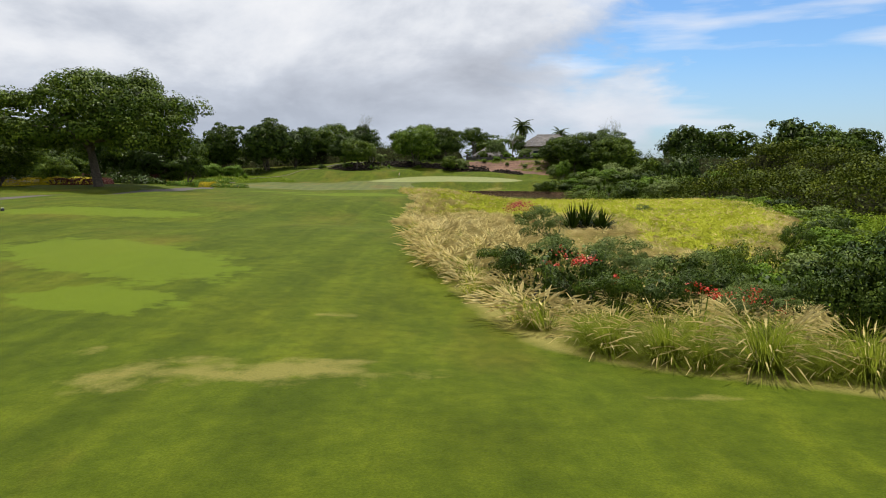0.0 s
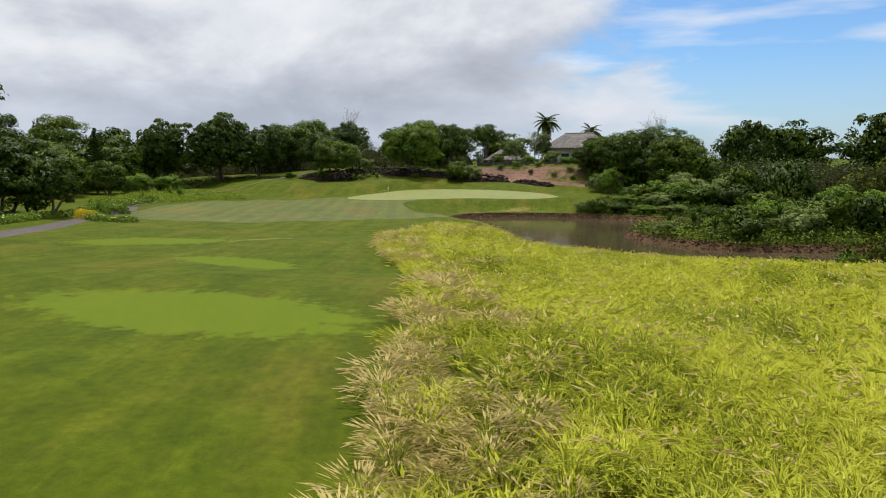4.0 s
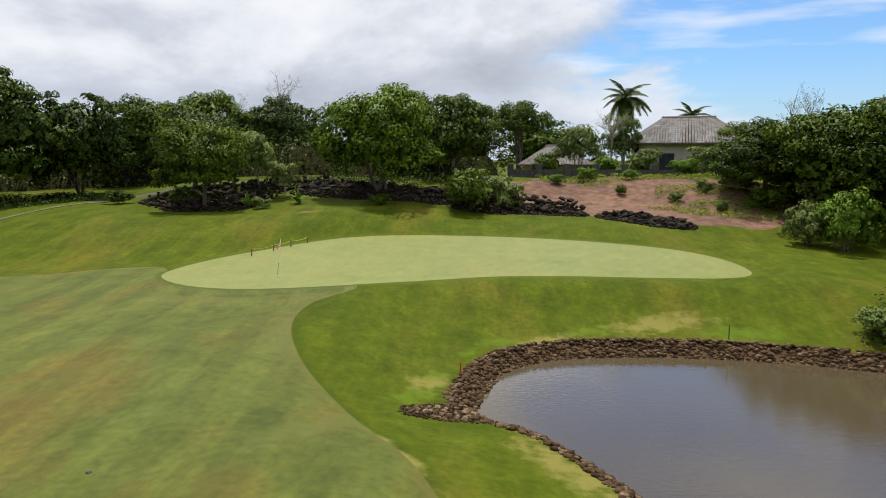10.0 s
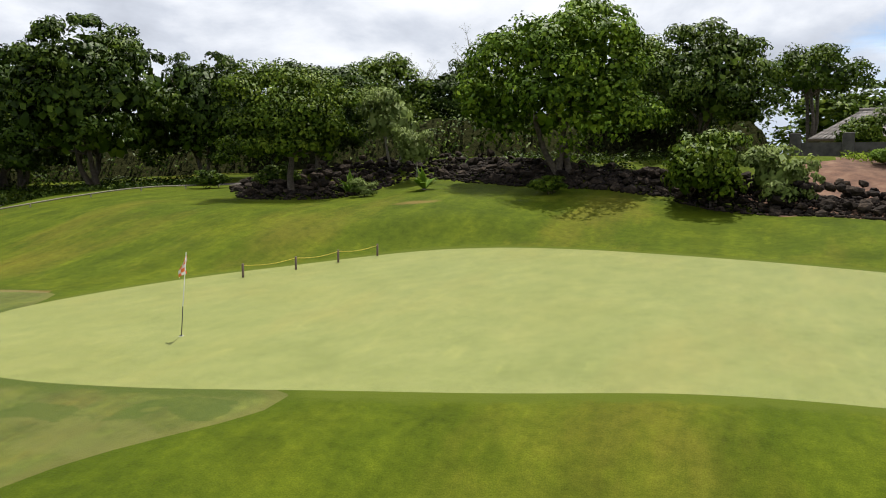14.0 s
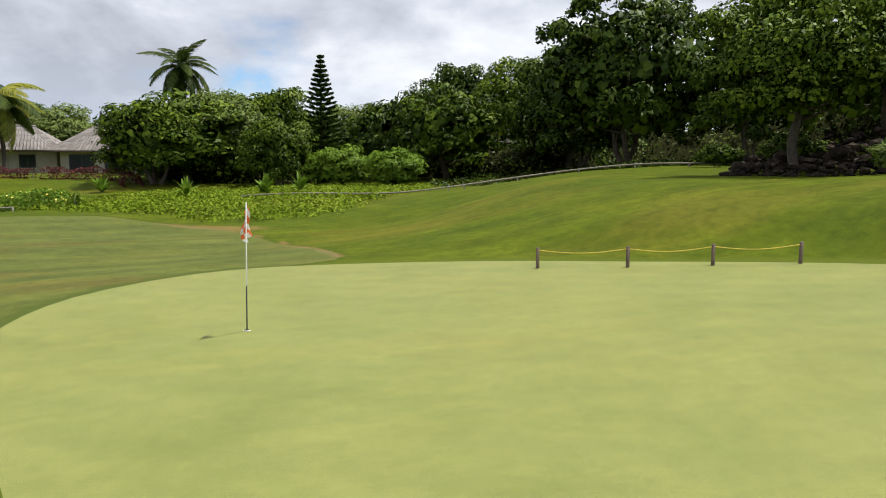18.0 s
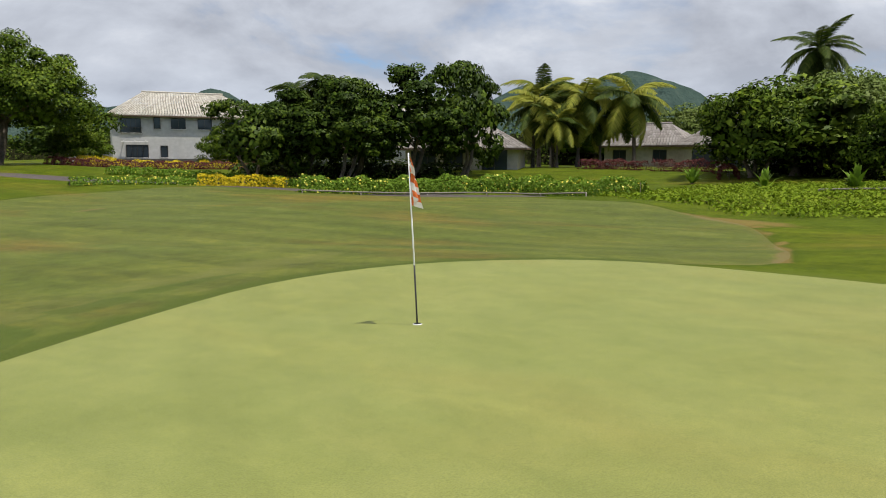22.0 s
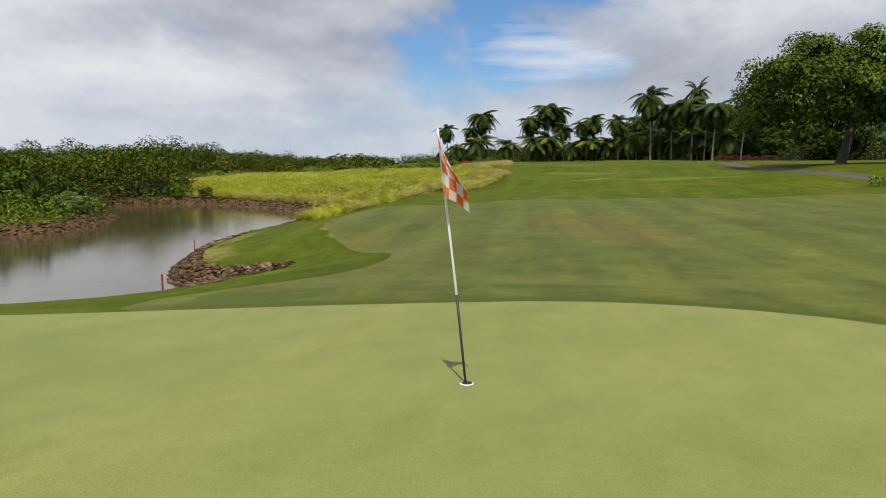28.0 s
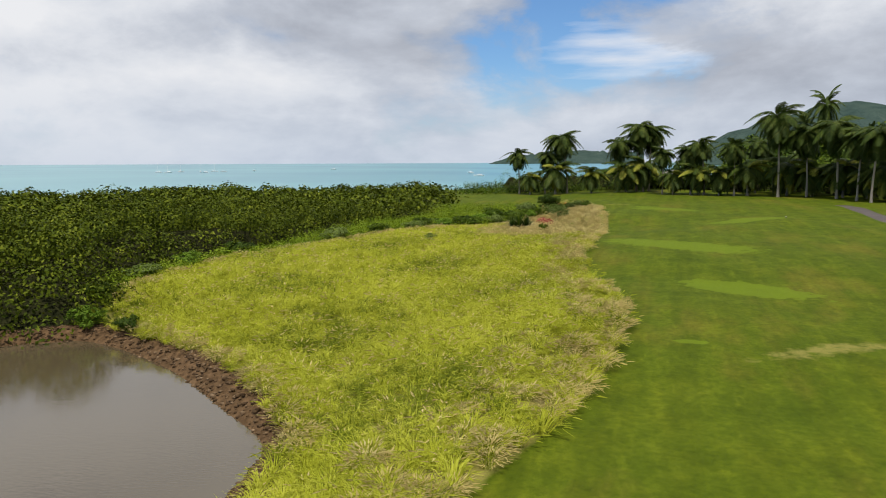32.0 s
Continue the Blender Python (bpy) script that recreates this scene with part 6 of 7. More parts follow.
def pile(name, label, poly, gap, size, meshes, seed, cat, heap=0.25, limit=280):
    rng = np.random.default_rng(seed)
    p = spread(rng, poly, gap)
    rng.shuffle(p)
    c = poly.mean(0)
    foot = gz(*c)
    root = empty(name, (c[0], c[1], foot), label=label, category=cat)
    d = -side(poly, p[:, 0], p[:, 1])
    for i, ((x, y), dd) in enumerate(zip(p[:limit], d)):
        s = size * rng.uniform(0.55, 1.5)
        z = gz(x, y) + s * 0.12 + min(dd, 1.2) * heap * rng.uniform(0.2, 1.3)
        m = pose(x - c[0], y - c[1], z - foot, rng.uniform(-25, 25), rng.uniform(-25, 25), rng.uniform(0, 360)) @ Matrix.Diagonal((s * rng.uniform(0.8, 1.4), s, s * rng.uniform(0.7, 1.1), 1))
        piece("stone", meshes[int(rng.integers(len(meshes)))], root, m=m)
    # the small rubble between the stones
    me = meshes[0]
    co = np.empty(len(me.vertices) * 3)
    me.vertices.foreach_get("co", co)
    co, tri = co.reshape(-1, 3), np.array([list(q.vertices) for q in me.polygons])
    q = spread(rng, poly, gap * 0.36, -0.3)
    rng.shuffle(q)
    q = q[:1500]
    zq = ground_z(q[:, 0], q[:, 1])
    dq = np.clip(-side(poly, q[:, 0], q[:, 1]), 0, 1.2)
    V, Fc = [], []
    for i, (x, y) in enumerate(q):
        s, a = size * rng.uniform(0.2, 0.62), rng.uniform(0, 6.28)
        r = np.array([[math.cos(a), -math.sin(a), 0], [math.sin(a), math.cos(a), 0], [0, 0, 1]])
        V.append((co * np.array([s * 1.3, s, s * rng.uniform(0.6, 1.2)])) @ r.T + np.array([x - c[0], y - c[1], zq[i] - foot + s * 0.15 + dq[i] * heap * 0.5]))
        Fc.append(tri + i * len(co))
    tagged(piece("rubble", mesh_of("rubble", np.concatenate(V), np.concatenate(Fc), [me.materials[0]]), root), kind="stuff")


pile("rock_pile", "heap of dark rough lava stones under the trees", smooth_loop([(-33, 187.5), (-28, 181.5), (-24.5, 179.3), (-21.5, 180.5), (-20.5, 185), (-19, 190), (-15, 192.5), (-16, 196), (-22, 194), (-28, 190)]), 0.66, 0.50, lava_stones, 831, "rocks", 0.5, 295)
pile("rock_pile", "bank of black lava stones between turf and red soil", smooth_loop([(-2.5, 185.5), (0, 183.6), (4, 182.2), (8, 179.8), (9.5, 181), (8, 184.5), (4, 187), (0, 188)]), 0.5, 0.46, lava_stones, 832, "rocks", 0.9, 290)
pile("rock_pile", "low spread of dark lava stones on the slope edge", smooth_loop([(10, 179.5), (12.5, 177), (16, 175.8), (17.5, 177), (15, 179.5), (12, 181.5)]), 0.5, 0.48, lava_stones, 833, "rocks", 0.35, 180)

pile("rock_pile", "shaded bed of lava stones beneath the mango tree", smooth_loop([(-18.5, 189), (-13, 187.2), (-8, 185.6), (-3, 186), (-1, 188.5), (-3, 191.5), (-9, 192), (-15, 193.5)]), 0.72, 0.6, lava_stones, 834, "rocks", 0.3, 150)


def pond_edge():
    """Stones along the pond's rim: the nearest stretch singly, the rest in one piece."""
    rng = np.random.default_rng(840)
    bank = bpy.data.objects["pond_bank"]
    seg = np.roll(POND, -1, 0) - POND
    ln = np.hypot(seg[:, 0], seg[:, 1])
    single, rest = [], []
    for p, s, l in zip(POND, seg, ln):
        nrm = np.array([-s[1], s[0]]) / max(l, 1e-6)
        for k in range(max(1, int(l * (105 if p[1] > 134 and p[0] < 20 else 34)))):
            q = p + s * rng.uniform() + nrm * rng.uniform(-0.3, 2.0 if p[0] > 5.2 and p[1] < 124 else 1.15)
            size = rng.uniform(0.10, 0.34) * rng.uniform(0.6, 1.0)
            near = -2 < q[0] < 6.6 and 112 < q[1] < 152
            (single if near and len(single) < 300 and rng.uniform() < 0.8 else rest).append((q, size))
    for q, size in single:
        m = pose(q[0], q[1], gz(*q) + size * 0.02, rng.uniform(-30, 30), rng.uniform(-30, 30), rng.uniform(0, 360)) @ Matrix.Diagonal((size * 1.35, size, size * 0.9, 1))
        piece("stone", bank_stones[int(rng.integers(6))], bank, m=m)
    V, Fc, o = [], [], 0
    shapes = []
    for me in bank_stones:
        co = np.empty(len(me.vertices) * 3)
        me.vertices.foreach_get("co", co)
        shapes.append((co.reshape(-1, 3), np.array([list(p.vertices) for p in me.polygons])))
    zs = ground_z(np.array([q[0] for q, _ in rest]), np.array([q[1] for q, _ in rest]))
    for (q, size), z in zip(rest, zs):
        v, f = shapes[int(rng.integers(6))]
        a = rng.uniform(0, 6.28)
        r = np.array([[math.cos(a), -math.sin(a), 0], [math.sin(a), math.cos(a), 0], [0, 0, 1]])
        V.append((v * np.array([size * 1.35, size, size * 0.9])) @ r.T + np.array([q[0], q[1], z + size * 0.02]))
        Fc.append(f + o)
        o += len(v)
    ob = piece("rubble", mesh_of("rubble", np.concatenate(V), np.concatenate(Fc), [rock_bank]), bank, "brown stone rubble along the far banks")
    tagged(ob, kind="stuff")


pond_edge()
pile("rock_pile", "small outfall of brown stones running into the pond", smooth_loop([(-3.6, 142.0), (-2, 141.4), (-0.4, 142.2), (-0.6, 143.6), (-2.2, 143.0)]), 0.26, 0.22, bank_stones, 841, "rocks", 0.12, 90)

# ---- houses ----
wall_white = material("wall_paint", [(0.3, (0.44, 0.43, 0.41)), (0.7, (0.53, 0.52, 0.50))], scale=2, bump=0.15, bump_scale=40, rough=0.85, big=0.12, big_scale=0.4)
wall_cream = material("wall_cream", [(0.3, (0.42, 0.38, 0.30)), (0.7, (0.55, 0.50, 0.41))], scale=2, bump=0.2, bump_scale=40, rough=0.85, big=0.15, big_scale=0.4)
shingle = material("shingle", [(0.2, (0.21, 0.182, 0.162)), (0.5, (0.28, 0.248, 0.222)), (0.8, (0.36, 0.325, 0.297))], scale=5, detail=4, rough=0.9, island=0.55, bump=0.4, bump_scale=25)
shingle_pale = material("shingle_pale", [(0.2, (0.36, 0.325, 0.265)), (0.5, (0.46, 0.42, 0.35)), (0.8, (0.56, 0.52, 0.45))], scale=5, detail=4, rough=0.9, island=0.55, bump=0.4, bump_scale=25)
frame_dark = material("frame_dark", [(0.3, (0.025, 0.022, 0.02)), (0.7, (0.05, 0.045, 0.04))], scale=8, rough=0.5)
timber = material("timber", [(0.3, (0.07, 0.045, 0.028)), (0.7, (0.15, 0.10, 0.065))], scale=6, rough=0.7, stretch=(1, 1, 4))
trim_white = material("trim_white", [(0.3, (0.72, 0.71, 0.69)), (0.7, (0.80, 0.79, 0.77))], scale=6, rough=0.5)
glass = bpy.data.materials.new("window_glass")
glass.use_nodes = True
gb = glass.node_tree.nodes["Principled BSDF"]
gb.inputs["Base Color"].default_value, gb.inputs["Roughness"].default_value, gb.inputs["Metallic"].default_value = (0.035, 0.045, 0.055, 1), 0.06, 0.0
wall_stone = material("wall_stone", [(0.3, (0.045, 0.040, 0.036)), (0.7, (0.10, 0.092, 0.082))], scale=2.5, bump=0.8, bump_scale=7, rough=0.9)


def hip_roof(w, d, z0, h, over, ridge, courses, mat_name="roof", seed=0):
    """Overlapping shingle courses on a hip roof; the ridge runs along x. Returns verts and quads."""
    rng = random.Random(seed)
    hw, hd, rl = w / 2 + over, d / 2 + over, ridge / 2
    vs, fs = [], []

    def ring(t):
        return (hw + (rl - hw) * t, hd * (1 - t), z0 + h * t)

    for c in range(courses):
        t0, t1 = c / courses, (c + 1.25) / courses
        t1 = min(t1, 1.0)
        x0, y0, za = ring(t0)
        x1, y1, zb = ring(t1)
        lift = 0.03
        sides_ = [((-x0, -y0), (x0, -y0), (x1, -y1), (-x1, -y1)), ((x0, -y0), (x0, y0), (x1, y1), (x1, -y1)), ((x0, y0), (-x0, y0), (-x1, y1), (x1, y1)), ((-x0, y0), (-x0, -y0), (-x1, -y1), (-x1, y1))]
        for a, b, e, g in sides_:
            a, b, e, g = (Vector((*q, 0)) for q in (a, b, e, g))
            ln = (b - a).length
            n = max(1, int(ln / 0.36))
            for i in range(n):
                s0, s1 = i / n, (i + 1) / n - 0.006
                wob = rng.uniform(0, 0.015)
                o = len(vs)
                p0, p1 = a.lerp(b, s0), a.lerp(b, s1)
                p2, p3 = g.lerp(e, s1), g.lerp(e, s0)
                vs += [(p0.x, p0.y, za + lift + wob), (p1.x, p1.y, za + lift + wob), (p2.x, p2.y, zb), (p3.x, p3.y, zb), (p0.x, p0.y, za - 0.03), (p1.x, p1.y, za - 0.03)]
                fs += [(o, o + 1, o + 2, o + 3), (o + 4, o + 5, o + 1, o)]
    return np.array(vs), np.array(fs)


def window(parent, x, y, z, w, h, bars=2, rz=0.0, sill=True):
    """A dark-framed window set in a wall that faces -y."""
    win = piece("window", None, parent, m=pose(x, y, z, 0, 0, rz))
    bm = bmesh.new()
    for dx in (-w / 2, w / 2):
        box(bm, dx, -0.03, h / 2, 0.08, 0.10, h + 0.08)
    for dz in (0, h):
        box(bm, 0, -0.03, dz, w - 0.08, 0.10, 0.08)
    for k in range(1, bars):
        box(bm, -w / 2 + w * k / bars, -0.03, h / 2, 0.05, 0.07, h - 0.08)
    part("frame", bm, frame_dark, win)
    part("pane", boxed(0, 0.0, h / 2, w - 0.06, 0.03, h - 0.06), glass, win)
    if sill:
        part("sill", boxed(0, -0.10, -0.08, w + 0.2, 0.16, 0.06, bevel=0.01), trim_white, win)


def shell(parent, w, d, h, mat, z0=0.0, name="wall"):
    """Four walls with thickness, one mesh each."""
    t = 0.25
    for x, y, sx, sy in ((0, -d / 2 + t / 2, w, t), (0, d / 2 - t / 2, w, t), (-w / 2 + t / 2, 0, t, d - 2 * t), (w / 2 - t / 2, 0, t, d - 2 * t)):
        part(name, boxed(x, y, z0 + h / 2, sx, sy, h), mat, parent)


def house(label, x, y, z, rz, w, d, h, roof_h, over, ridge, wall_m, roof_m, wins, courses=12, storeys=1, seed=1):
    root = empty("house", (x, y, z), rz, label=label, category="house")
    shell(root, w, d, h + 1.0, wall_m, -1.0)
    v, f = hip_roof(w, d, h - 0.05, roof_h, over, ridge, courses, seed=seed)
    roof = piece("roof", mesh_of("roof", v, f, [roof_m]), root)
    bm = bmesh.new()
    for sx, sy, lx, ly in ((0, -1, w + 2 * over, 0.08), (0, 1, w + 2 * over, 0.08), (-1, 0, 0.08, d + 2 * over), (1, 0, 0.08, d + 2 * over)):
        box(bm, sx * (w / 2 + over), sy * (d / 2 + over), h - 0.14, lx, ly, 0.18)
    part("fascia", bm, timber, root)
    part("soffit", boxed(0, 0, h - 0.2, w + 2 * over - 0.1, d + 2 * over - 0.1, 0.06), timber, root)
    v, f = tube([(-ridge / 2 - 0.2, 0, h + roof_h), (ridge / 2 + 0.2, 0, h + roof_h)], [0.14, 0.14], 6)
    piece("ridge_cap", mesh_of("ridge_cap", v, f, [roof_m]), roof)
    for wx, wz, ww, wh, bars in wins:
        window(root, wx, -d / 2 - 0.02, wz, ww, wh, bars)
    return root


# white two-storey villa: its long side faces the green
A = house("white two-storey villa with a grey shingle hip roof", -72.3, 72.5, 1.7, 150, 20, 11, 6.1, 3.7, 0.8, 11, wall_white, shingle_pale,
          [(-7.6, 3.7, 2.6, 1.9, 4), (-4.2, 4.3, 0.8, 1.5, 1), (-1.4, 4.3, 1.9, 1.4, 2), (2.2, 4.3, 1.9, 1.4, 2), (6.0, 4.3, 1.9, 1.4, 2), (-6.9, 0.3, 2.8, 1.7, 4), (-3.4, 0.3, 0.9, 1.6, 1), (4.5, 0.3, 2.2, 2.0, 3)], 14)
bm = bmesh.new()
box(bm, -7.2, -6.2, 2.45, 3.4, 0.1, 0.12)
for k in range(3):
    box(bm, -8.6 + k * 1.4, -5.95, 2.55, 0.09, 1.3, 0.12)
part("pergola", bm, trim_white, A, "white timber sunshade")
bm = bmesh.new()
for k in range(14):
    box(bm, -8.8 + k * 0.2, -5.72, 3.9, 0.025, 0.04, 0.9)
box(bm, -7.5, -5.72, 4.36, 2.7, 0.06, 0.06)
part("railing", bm, frame_dark, A)
part("terrace", boxed(-3, -7.2, -0.15, 14, 3.2, 0.5, bevel=0.03), wall_stone, A)
part("garden_wall", boxed(-12.8, -3, 0.3, 5.4, 0.25, 1.4), wall_white, A)

B = house("low garden pavilion with a weathered shingle roof", -72, 122.5, 0.3, 306 - 180 - 90 + 76, 12, 8, 2.6, 2.6, 1.0, 5, wall_cream, shingle, [(-4, 0.6, 2.6, 1.6, 3), (-0.8, 0.6, 2.0, 1.6, 2), (3.6, 0.2, 2.6, 2.1, 2)], 9)
C = house("thatched open pavilion beside the palms", -90, 148, 0.6, 100 - 12, 11, 9, 2.7, 3.4, 1.1, 3.5, wall_cream, shingle, [(-3.4, 0.1, 2.4, 2.1, 2), (0, 0.1, 2.2, 2.1, 2), (3.4, 0.1, 2.4, 2.1, 2)], 11)
D = house("villa wing with a weathered shingle roof", -95, 136, 0.8, 90, 10, 8, 2.6, 2.8, 0.9, 4, wall_cream, shingle, [(-3, 0.6, 1.6, 1.4, 2), (2, 0.6, 1.6, 1.4, 2)], 9)
E2 = house("two-storey villa behind the garden trees", -84, 106, 1.0, 128, 15, 9, 5.6, 3.0, 0.9, 8, wall_white, shingle_pale, [(-4, 3.6, 2, 1.5, 2), (1, 3.6, 2, 1.5, 2), (5, 3.6, 1.6, 1.4, 2), (-4, 0.6, 2.2, 1.8, 2)], 11)
N1 = house("cream villa with a brown shingle hip roof above the slope", 28.6, 215.4, gz(26, 213) - 0.4, -16, 14, 10, 4.4, 3.5, 1.0, 6.5, wall_cream, shingle, [(-5.2, 0.8, 1.2, 2.2, 1), (-2.6, 0.8, 1.8, 2.2, 2), (1.2, 0.8, 1.8, 2.2, 2), (4.8, 0.8, 1.2, 2.2, 1)], 13)
N2 = house("small outbuilding with a low shingle roof", 10.8, 213, gz(10, 212) - 0.6, -8, 8, 7, 2.0, 2.4, 0.8, 2.5, wall_cream, shingle, [(-1.5, 0.5, 1.2, 1.0, 1)], 8)
S1 = house("low tiled-roof house among the beach trees", -17, -62, 0.8, 160, 14, 8, 2.6, 2.4, 0.8, 7, wall_cream, shingle, [(-3, 0.6, 1.8, 1.4, 2), (3, 0.6, 1.8, 1.4, 2)], 8)
W1 = house("low white house behind the palms of the start", -74, 99, 0.4, 20, 7, 6, 2.5, 2.0, 0.7, 3, wall_white, shingle, [(-2, 0.6, 1.4, 1.3, 2), (2, 0.6, 1.4, 1.3, 2)], 8)
N3 = house("white villa half hidden by trees beyond the path", -96, 204, 1.5, 30, 14, 9, 3.2, 2.2, 0.8, 7, wall_white, shingle, [(-4, 0.6, 1.8, 1.5, 2), (0, 0.6, 1.8, 1.5, 2), (4, 0.6, 1.8, 1.5, 2)], 8)

# boundary wall with posts above the red slope
bw = empty("boundary_wall", (4, 200.5, gz(4, 200.5)), -4, label="low dark boundary wall with square stone posts", category="wall")
for k in range(9):
    part("post", boxed(k * 3.2, 0, 0.55, 0.7, 0.7, 2.0, bevel=0.04), wall_stone, bw)
for k in range(8):
    part("panel", boxed(k * 3.2 + 1.6, 0, 0.25, 2.5, 0.25, 1.3), wall_stone, bw)

# ---- flag, fence, stakes ----
paint_black = material("paint_black", [(0.3, (0.012, 0.012, 0.012)), (0.7, (0.03, 0.03, 0.03))], scale=8, rough=0.5)
paint_white = material("paint_white", [(0.3, (0.70, 0.70, 0.68)), (0.7, (0.80, 0.80, 0.78))], scale=8, rough=0.4)
paint_red = material("paint_red", [(0.3, (0.42, 0.02, 0.02)), (0.7, (0.60, 0.04, 0.03))], scale=8, rough=0.6)
cloth_white = material("cloth_white", [(0.3, (0.70, 0.69, 0.67)), (0.7, (0.82, 0.81, 0.79))], scale=8, rough=0.9, translucent=0.3)
cloth_orange = material("cloth_orange", [(0.3, (0.72, 0.15, 0.04)), (0.7, (0.85, 0.22, 0.06))], scale=8, rough=0.9, translucent=0.3)
rope_yellow = material("rope_yellow", [(0.3, (0.50, 0.38, 0.05)), (0.7, (0.68, 0.54, 0.12))], scale=30, rough=0.9)
cup_shade = material("cup_shade", [(0.3, (0.01, 0.01, 0.01)), (0.7, (0.03, 0.03, 0.03))], scale=8, rough=0.8)

PX, PY = -12.22, 159.11
PZ = gz(PX, PY)
TOP = Vector((0.24, 0.05, 2.14))
pin = empty("flagstick", (PX, PY, PZ), label="white and black flagstick with an orange checked flag in the hole", category="flag")
v, f = tube([(0, 0, -0.1), TOP * 0.36], [0.011, 0.011], 8)
piece("lower_pole", mesh_of("lower_pole", v, f, [paint_black], True), pin, "black lower pole")
v, f = tube([TOP * 0.36, TOP], [0.011, 0.008], 8)
piece("upper_pole", mesh_of("upper_pole", v, f, [paint_white], True), pin, "white upper pole")
v, f = tube([(0, 0, 0.004), (0, 0, 0.010)], [0.06, 0.056], 18)
piece("cup_rim", mesh_of("cup_rim", v, f, [paint_white], True), pin, "white cup rim")
# flat disc above the turf, coloured as the shade inside the hole
v, f = tube([(0, 0, 0.011), (0, 0, 0.013)], [0.048, 0.047], 16)
piece("cup", mesh_of("cup", v, f, [cup_shade], True), pin, "dark disc for the shade in the hole")


def flag_cloth():
    """A limp checked flag that hangs in folds along the pole."""
    nu, nv = 15, 25
    vs, fs, mi = [], [], []
    for j in range(nv):
        for i in range(nu):
            u, w = i / (nu - 1), j / (nv - 1)
            p = TOP * (1 - 0.018 - 0.225 * w)
            out = 0.21 * u * (0.25 + 0.75 * min(1, w * 1.6)) * (1.0 - 0.25 * max(0, w - 0.75) * 4 * (1 - u))
            drop = -0.20 * u * (1 - 0.2 * w)
            a = 1.1 + 0.8 * math.sin(u * 5.5 + 0.6) * (0.4 + 0.6 * w)
            vs.append((p.x - math.cos(0.5 * (a - 1.1)) * out, p.y + 0.085 * math.sin(u * 6.2 + 0.4) * (0.35 + 0.65 * w) + 0.02 * math.sin(w * 7), p.z + drop))
    for j in range(nv - 1):
        for i in range(nu - 1):
            o = j * nu + i
            fs.append((o, o + 1, o + nu + 1, o + nu))
            mi.append((i * 4 // (nu - 1) + j * 5 // (nv - 1)) % 2)
    return mesh_of("flag", vs, fs, [cloth_orange, cloth_white], True, mi)


piece("flag", flag_cloth(), pin, "orange and white checked cloth flag")

fence = empty("rope_fence", (-15.7, 166.0, gz(-15.7, 166)), label="low rope fence of dark posts with a yellow rope", category="fence")
FP = [(-15.75, 166.0), (-14.75, 167.85), (-13.95, 169.6), (-13.1, 171.3)]
org = Vector((-15.7, 166.0, gz(-15.7, 166)))
for x, y in FP:
    v, f = tube([(x - org.x, y - org.y, gz(x, y) - org.z - 0.1), (x - org.x, y - org.y, gz(x, y) - org.z + 0.50)], [0.045, 0.042], 8)
    piece("post", mesh_of("post", v, f, [timber], True), fence)
for (x0, y0), (x1, y1) in zip(FP, FP[1:]):
    line = []
    for k in range(9):
        t = k / 8
        x, y = x0 + (x1 - x0) * t, y0 + (y1 - y0) * t
        z = (gz(x0, y0) * (1 - t) + gz(x1, y1) * t) + 0.44 - 0.09 * math.sin(math.pi * t)
        line.append((x - org.x, y - org.y, z - org.z))
    v, f = tube(line, [0.011] * 9, 5)
    piece("rope", mesh_of("rope", v, f, [rope_yellow], True), fence)


def stake(x, y, h, mat, label):
    root = empty("stake", (x, y, gz(x, y)), label=label, category="stake", group="pond hazard stakes")
    part("post", boxed(0, 0, h / 2 - 0.1, 0.05, 0.04, h + 0.2, bevel=0.008), mat, root)
    part("cap", boxed(0, 0, h + 0.015, 0.054, 0.044, 0.03, bevel=0.006), mat, root)


stake(3.55, 135.7, 0.6, paint_red, "red wooden hazard stake beside the pond")
stake(-1.6, 146.6, 0.55, paint_red, "red wooden hazard stake beside the pond")
stake(11.3, 152.6, 0.75, timber, "weathered hazard stake on the pond bank")
for x, y in ((-10.35, 134.7), (-6.0, 119.4), (4.9, 159.2), (5.5, 159.1)):
    root = empty("sprinkler", (x, y, gz(x, y)), label="dark round sprinkler head set in the turf", category="sprinkler", group="sprinklers")
    v, f = tube([(0, 0, -0.05), (0, 0, 0.02)], [0.075, 0.07], 12)
    piece("cover", mesh_of("cover", v, f, [paint_black], True), root)
    v, f = tube([(0, 0, 0.018), (0, 0, 0.03)], [0.03, 0.028], 8)
    piece("nozzle", mesh_of("nozzle", v, f, [frame_dark], True), root)
for x, y in ((-24.5, 38.0),):
    root = empty("yardage_marker", (x, y, gz(x, y)), label="small black yardage marker in the lawn", category="marker")
    v, f = tube([(0, 0, -0.05), (0, 0, 0.08), (0, 0, 0.16)], [0.09, 0.09, 0.07], 10)
    piece("body", mesh_of("body", v, f, [paint_black], True), root)
    v, f = tube([(0, 0, 0.155), (0, 0, 0.175)], [0.07, 0.05], 10)
    piece("cap", mesh_of("cap", v, f, [paint_white], True), root)

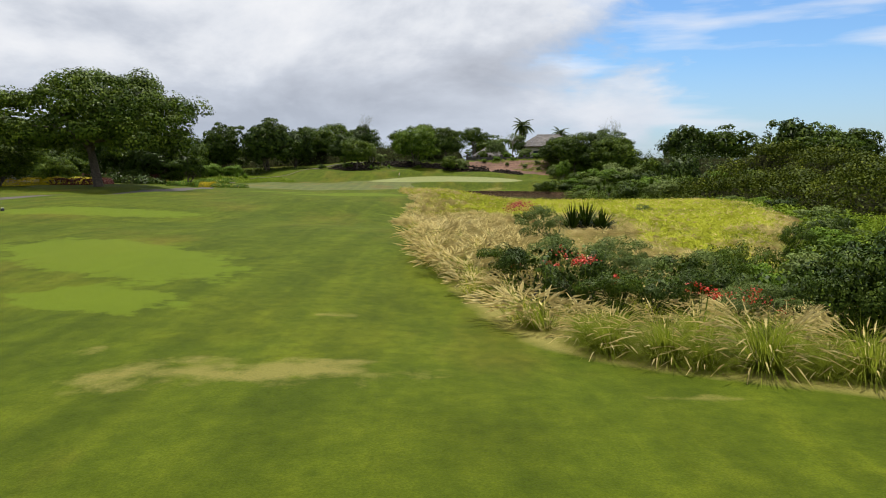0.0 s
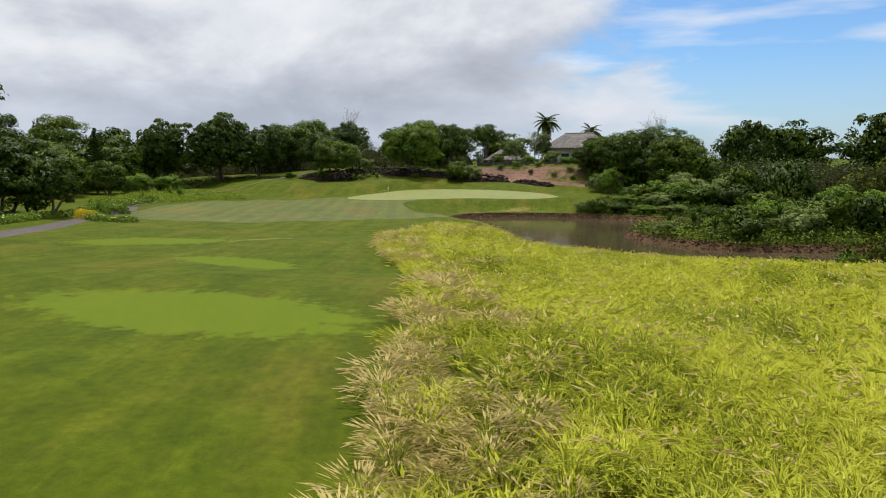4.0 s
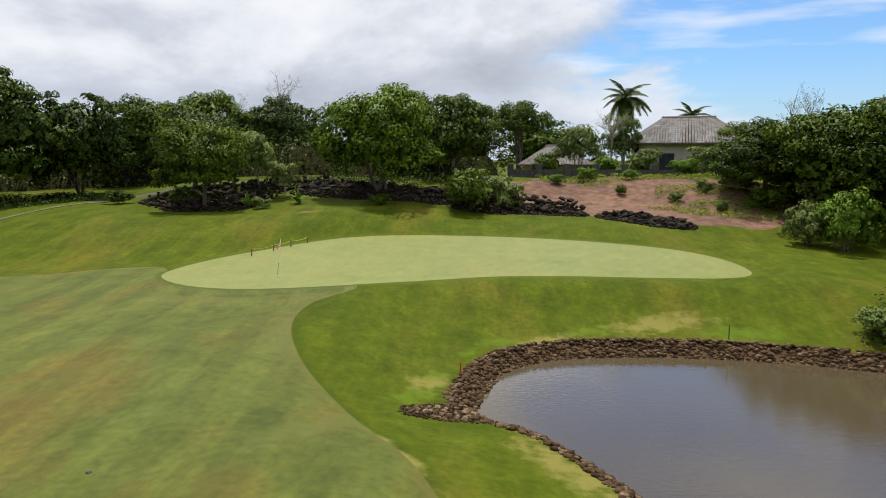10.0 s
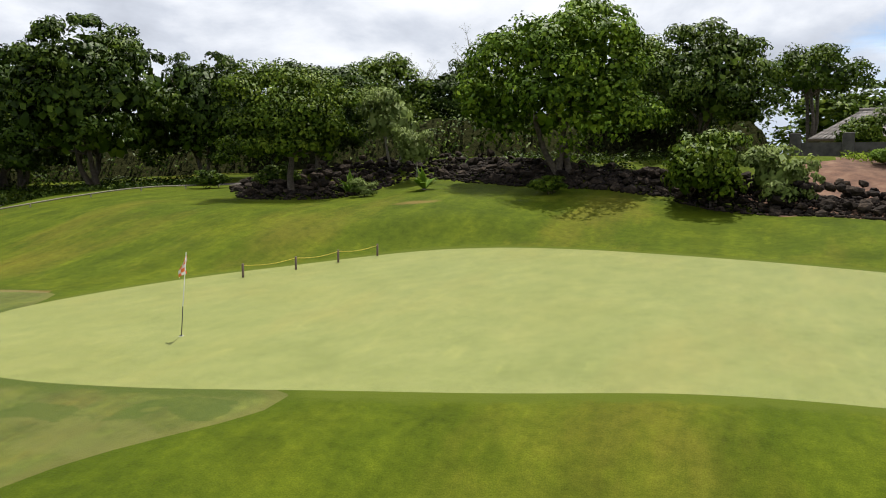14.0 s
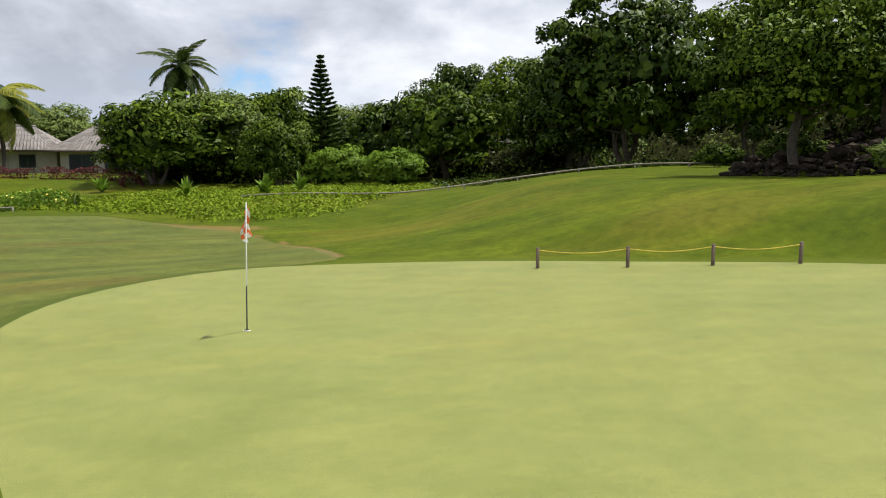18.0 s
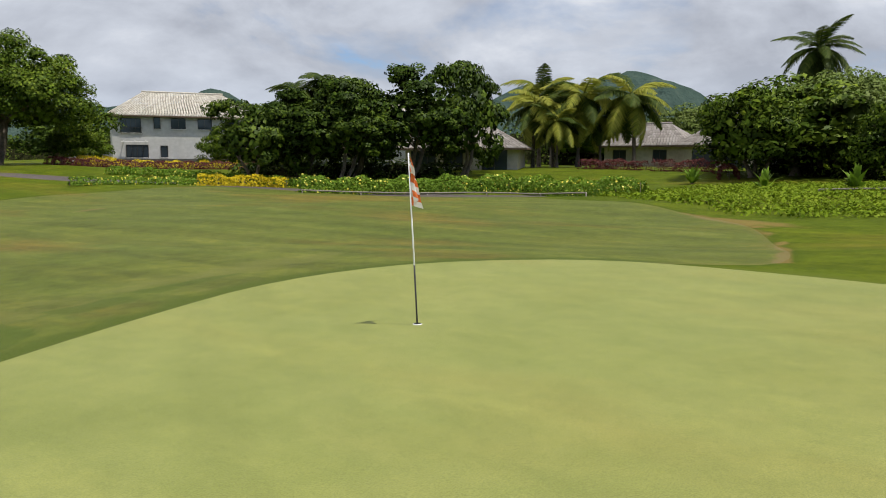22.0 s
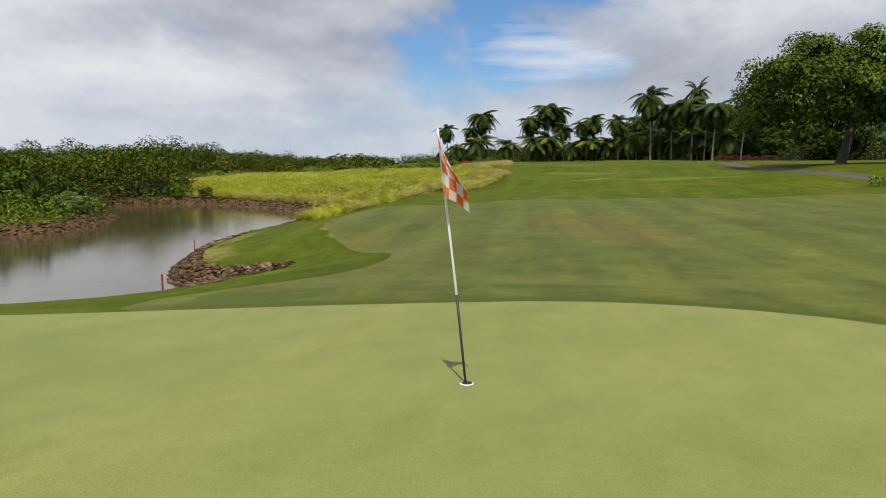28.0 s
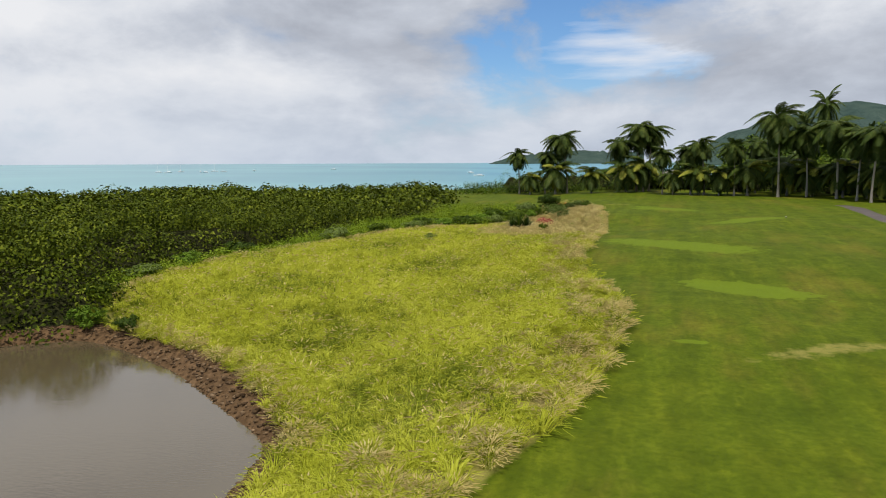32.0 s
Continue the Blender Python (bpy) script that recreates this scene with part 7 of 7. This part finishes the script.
# low timber kerb rail beside the path on the mound, and along the flower hedge
for label, pts in (("low timber rail along the cart path", [(-40, 172.5), (-38.5, 178), (-36.5, 183), (-34.5, 187)]), ("low timber rail before the flowering hedge", [(-40, 129.2), (-44.2, 135), (-47.2, 141), (-45.6, 147.5)]),
                   ("low timber rail climbing beside the path", [(-46, 160), (-43.5, 166.5), (-40, 172.5)])):
    line = smooth_loop(pts, 5, False)
    o = Vector((line[0][0], line[0][1], gz(*line[0])))
    root = empty("rail", o, label=label, category="rail")
    v, f = tube([(p[0] - o.x, p[1] - o.y, gz(*p) - o.z + 0.22) for p in line], [0.055] * len(line), 6)
    piece("beam", mesh_of("beam", v, f, [bark_pale], True), root)
    for p in line[::3]:
        v, f = tube([(p[0] - o.x, p[1] - o.y, gz(*p) - o.z - 0.1), (p[0] - o.x, p[1] - o.y, gz(*p) - o.z + 0.26)], [0.05, 0.05], 6)
        piece("post", mesh_of("post", v, f, [bark_pale], True), root)

# ---- boats on the lagoon ----
def boat(x, y, rz, mast):
    z = WATER - 0.35
    root = empty("boat", (x, y, z), rz, label="small white sailing boat moored on the lagoon", category="boat", group="moored boats")
    bm = bmesh.new()
    L, W_ = 9.0, 2.6
    for t, w, zt in ((-0.5, 0.7, 1.0), (-0.2, 1.0, 0.95), (0.2, 0.85, 1.05), (0.5, 0.05, 1.3)):
        for s in (-1, 1):
            bm.verts.new((L * t, s * W_ / 2 * w, zt))
            bm.verts.new((L * t * 0.95, s * W_ / 2 * w * 0.6, -0.3))
    bmesh.ops.convex_hull(bm, input=bm.verts)
    part("hull", bm, paint_white, root)
    part("cabin", boxed(-0.5, 0, 1.35, 3.4, 1.6, 0.8, bevel=0.1), trim_white, root)
    if mast:
        v, f = tube([(0.6, 0, 1.0), (0.6, 0, 12.5)], [0.09, 0.06], 6)
        piece("mast", mesh_of("mast", v, f, [trim_white], True), root)
        v, f = tube([(0.6, 0, 2.4), (-3.4, 0, 2.5)], [0.06, 0.05], 6)
        piece("boom", mesh_of("boom", v, f, [trim_white], True), root)


for i, (px, dist, mast) in enumerate([(37.6, 900, 1), (36.9, 880, 1), (36.0, 940, 1), (34.6, 900, 1), (34.2, 860, 0), (33.6, 930, 1), (32.9, 900, 0), (30.6, 980, 0), (13.5, 700, 0), (12.8, 560, 0), (24.5, 1100, 0)]):
    th = radians(180 + px)
    boat(-7 - math.sin(th) * dist, 133 + math.cos(th) * dist, 40 * i, mast)
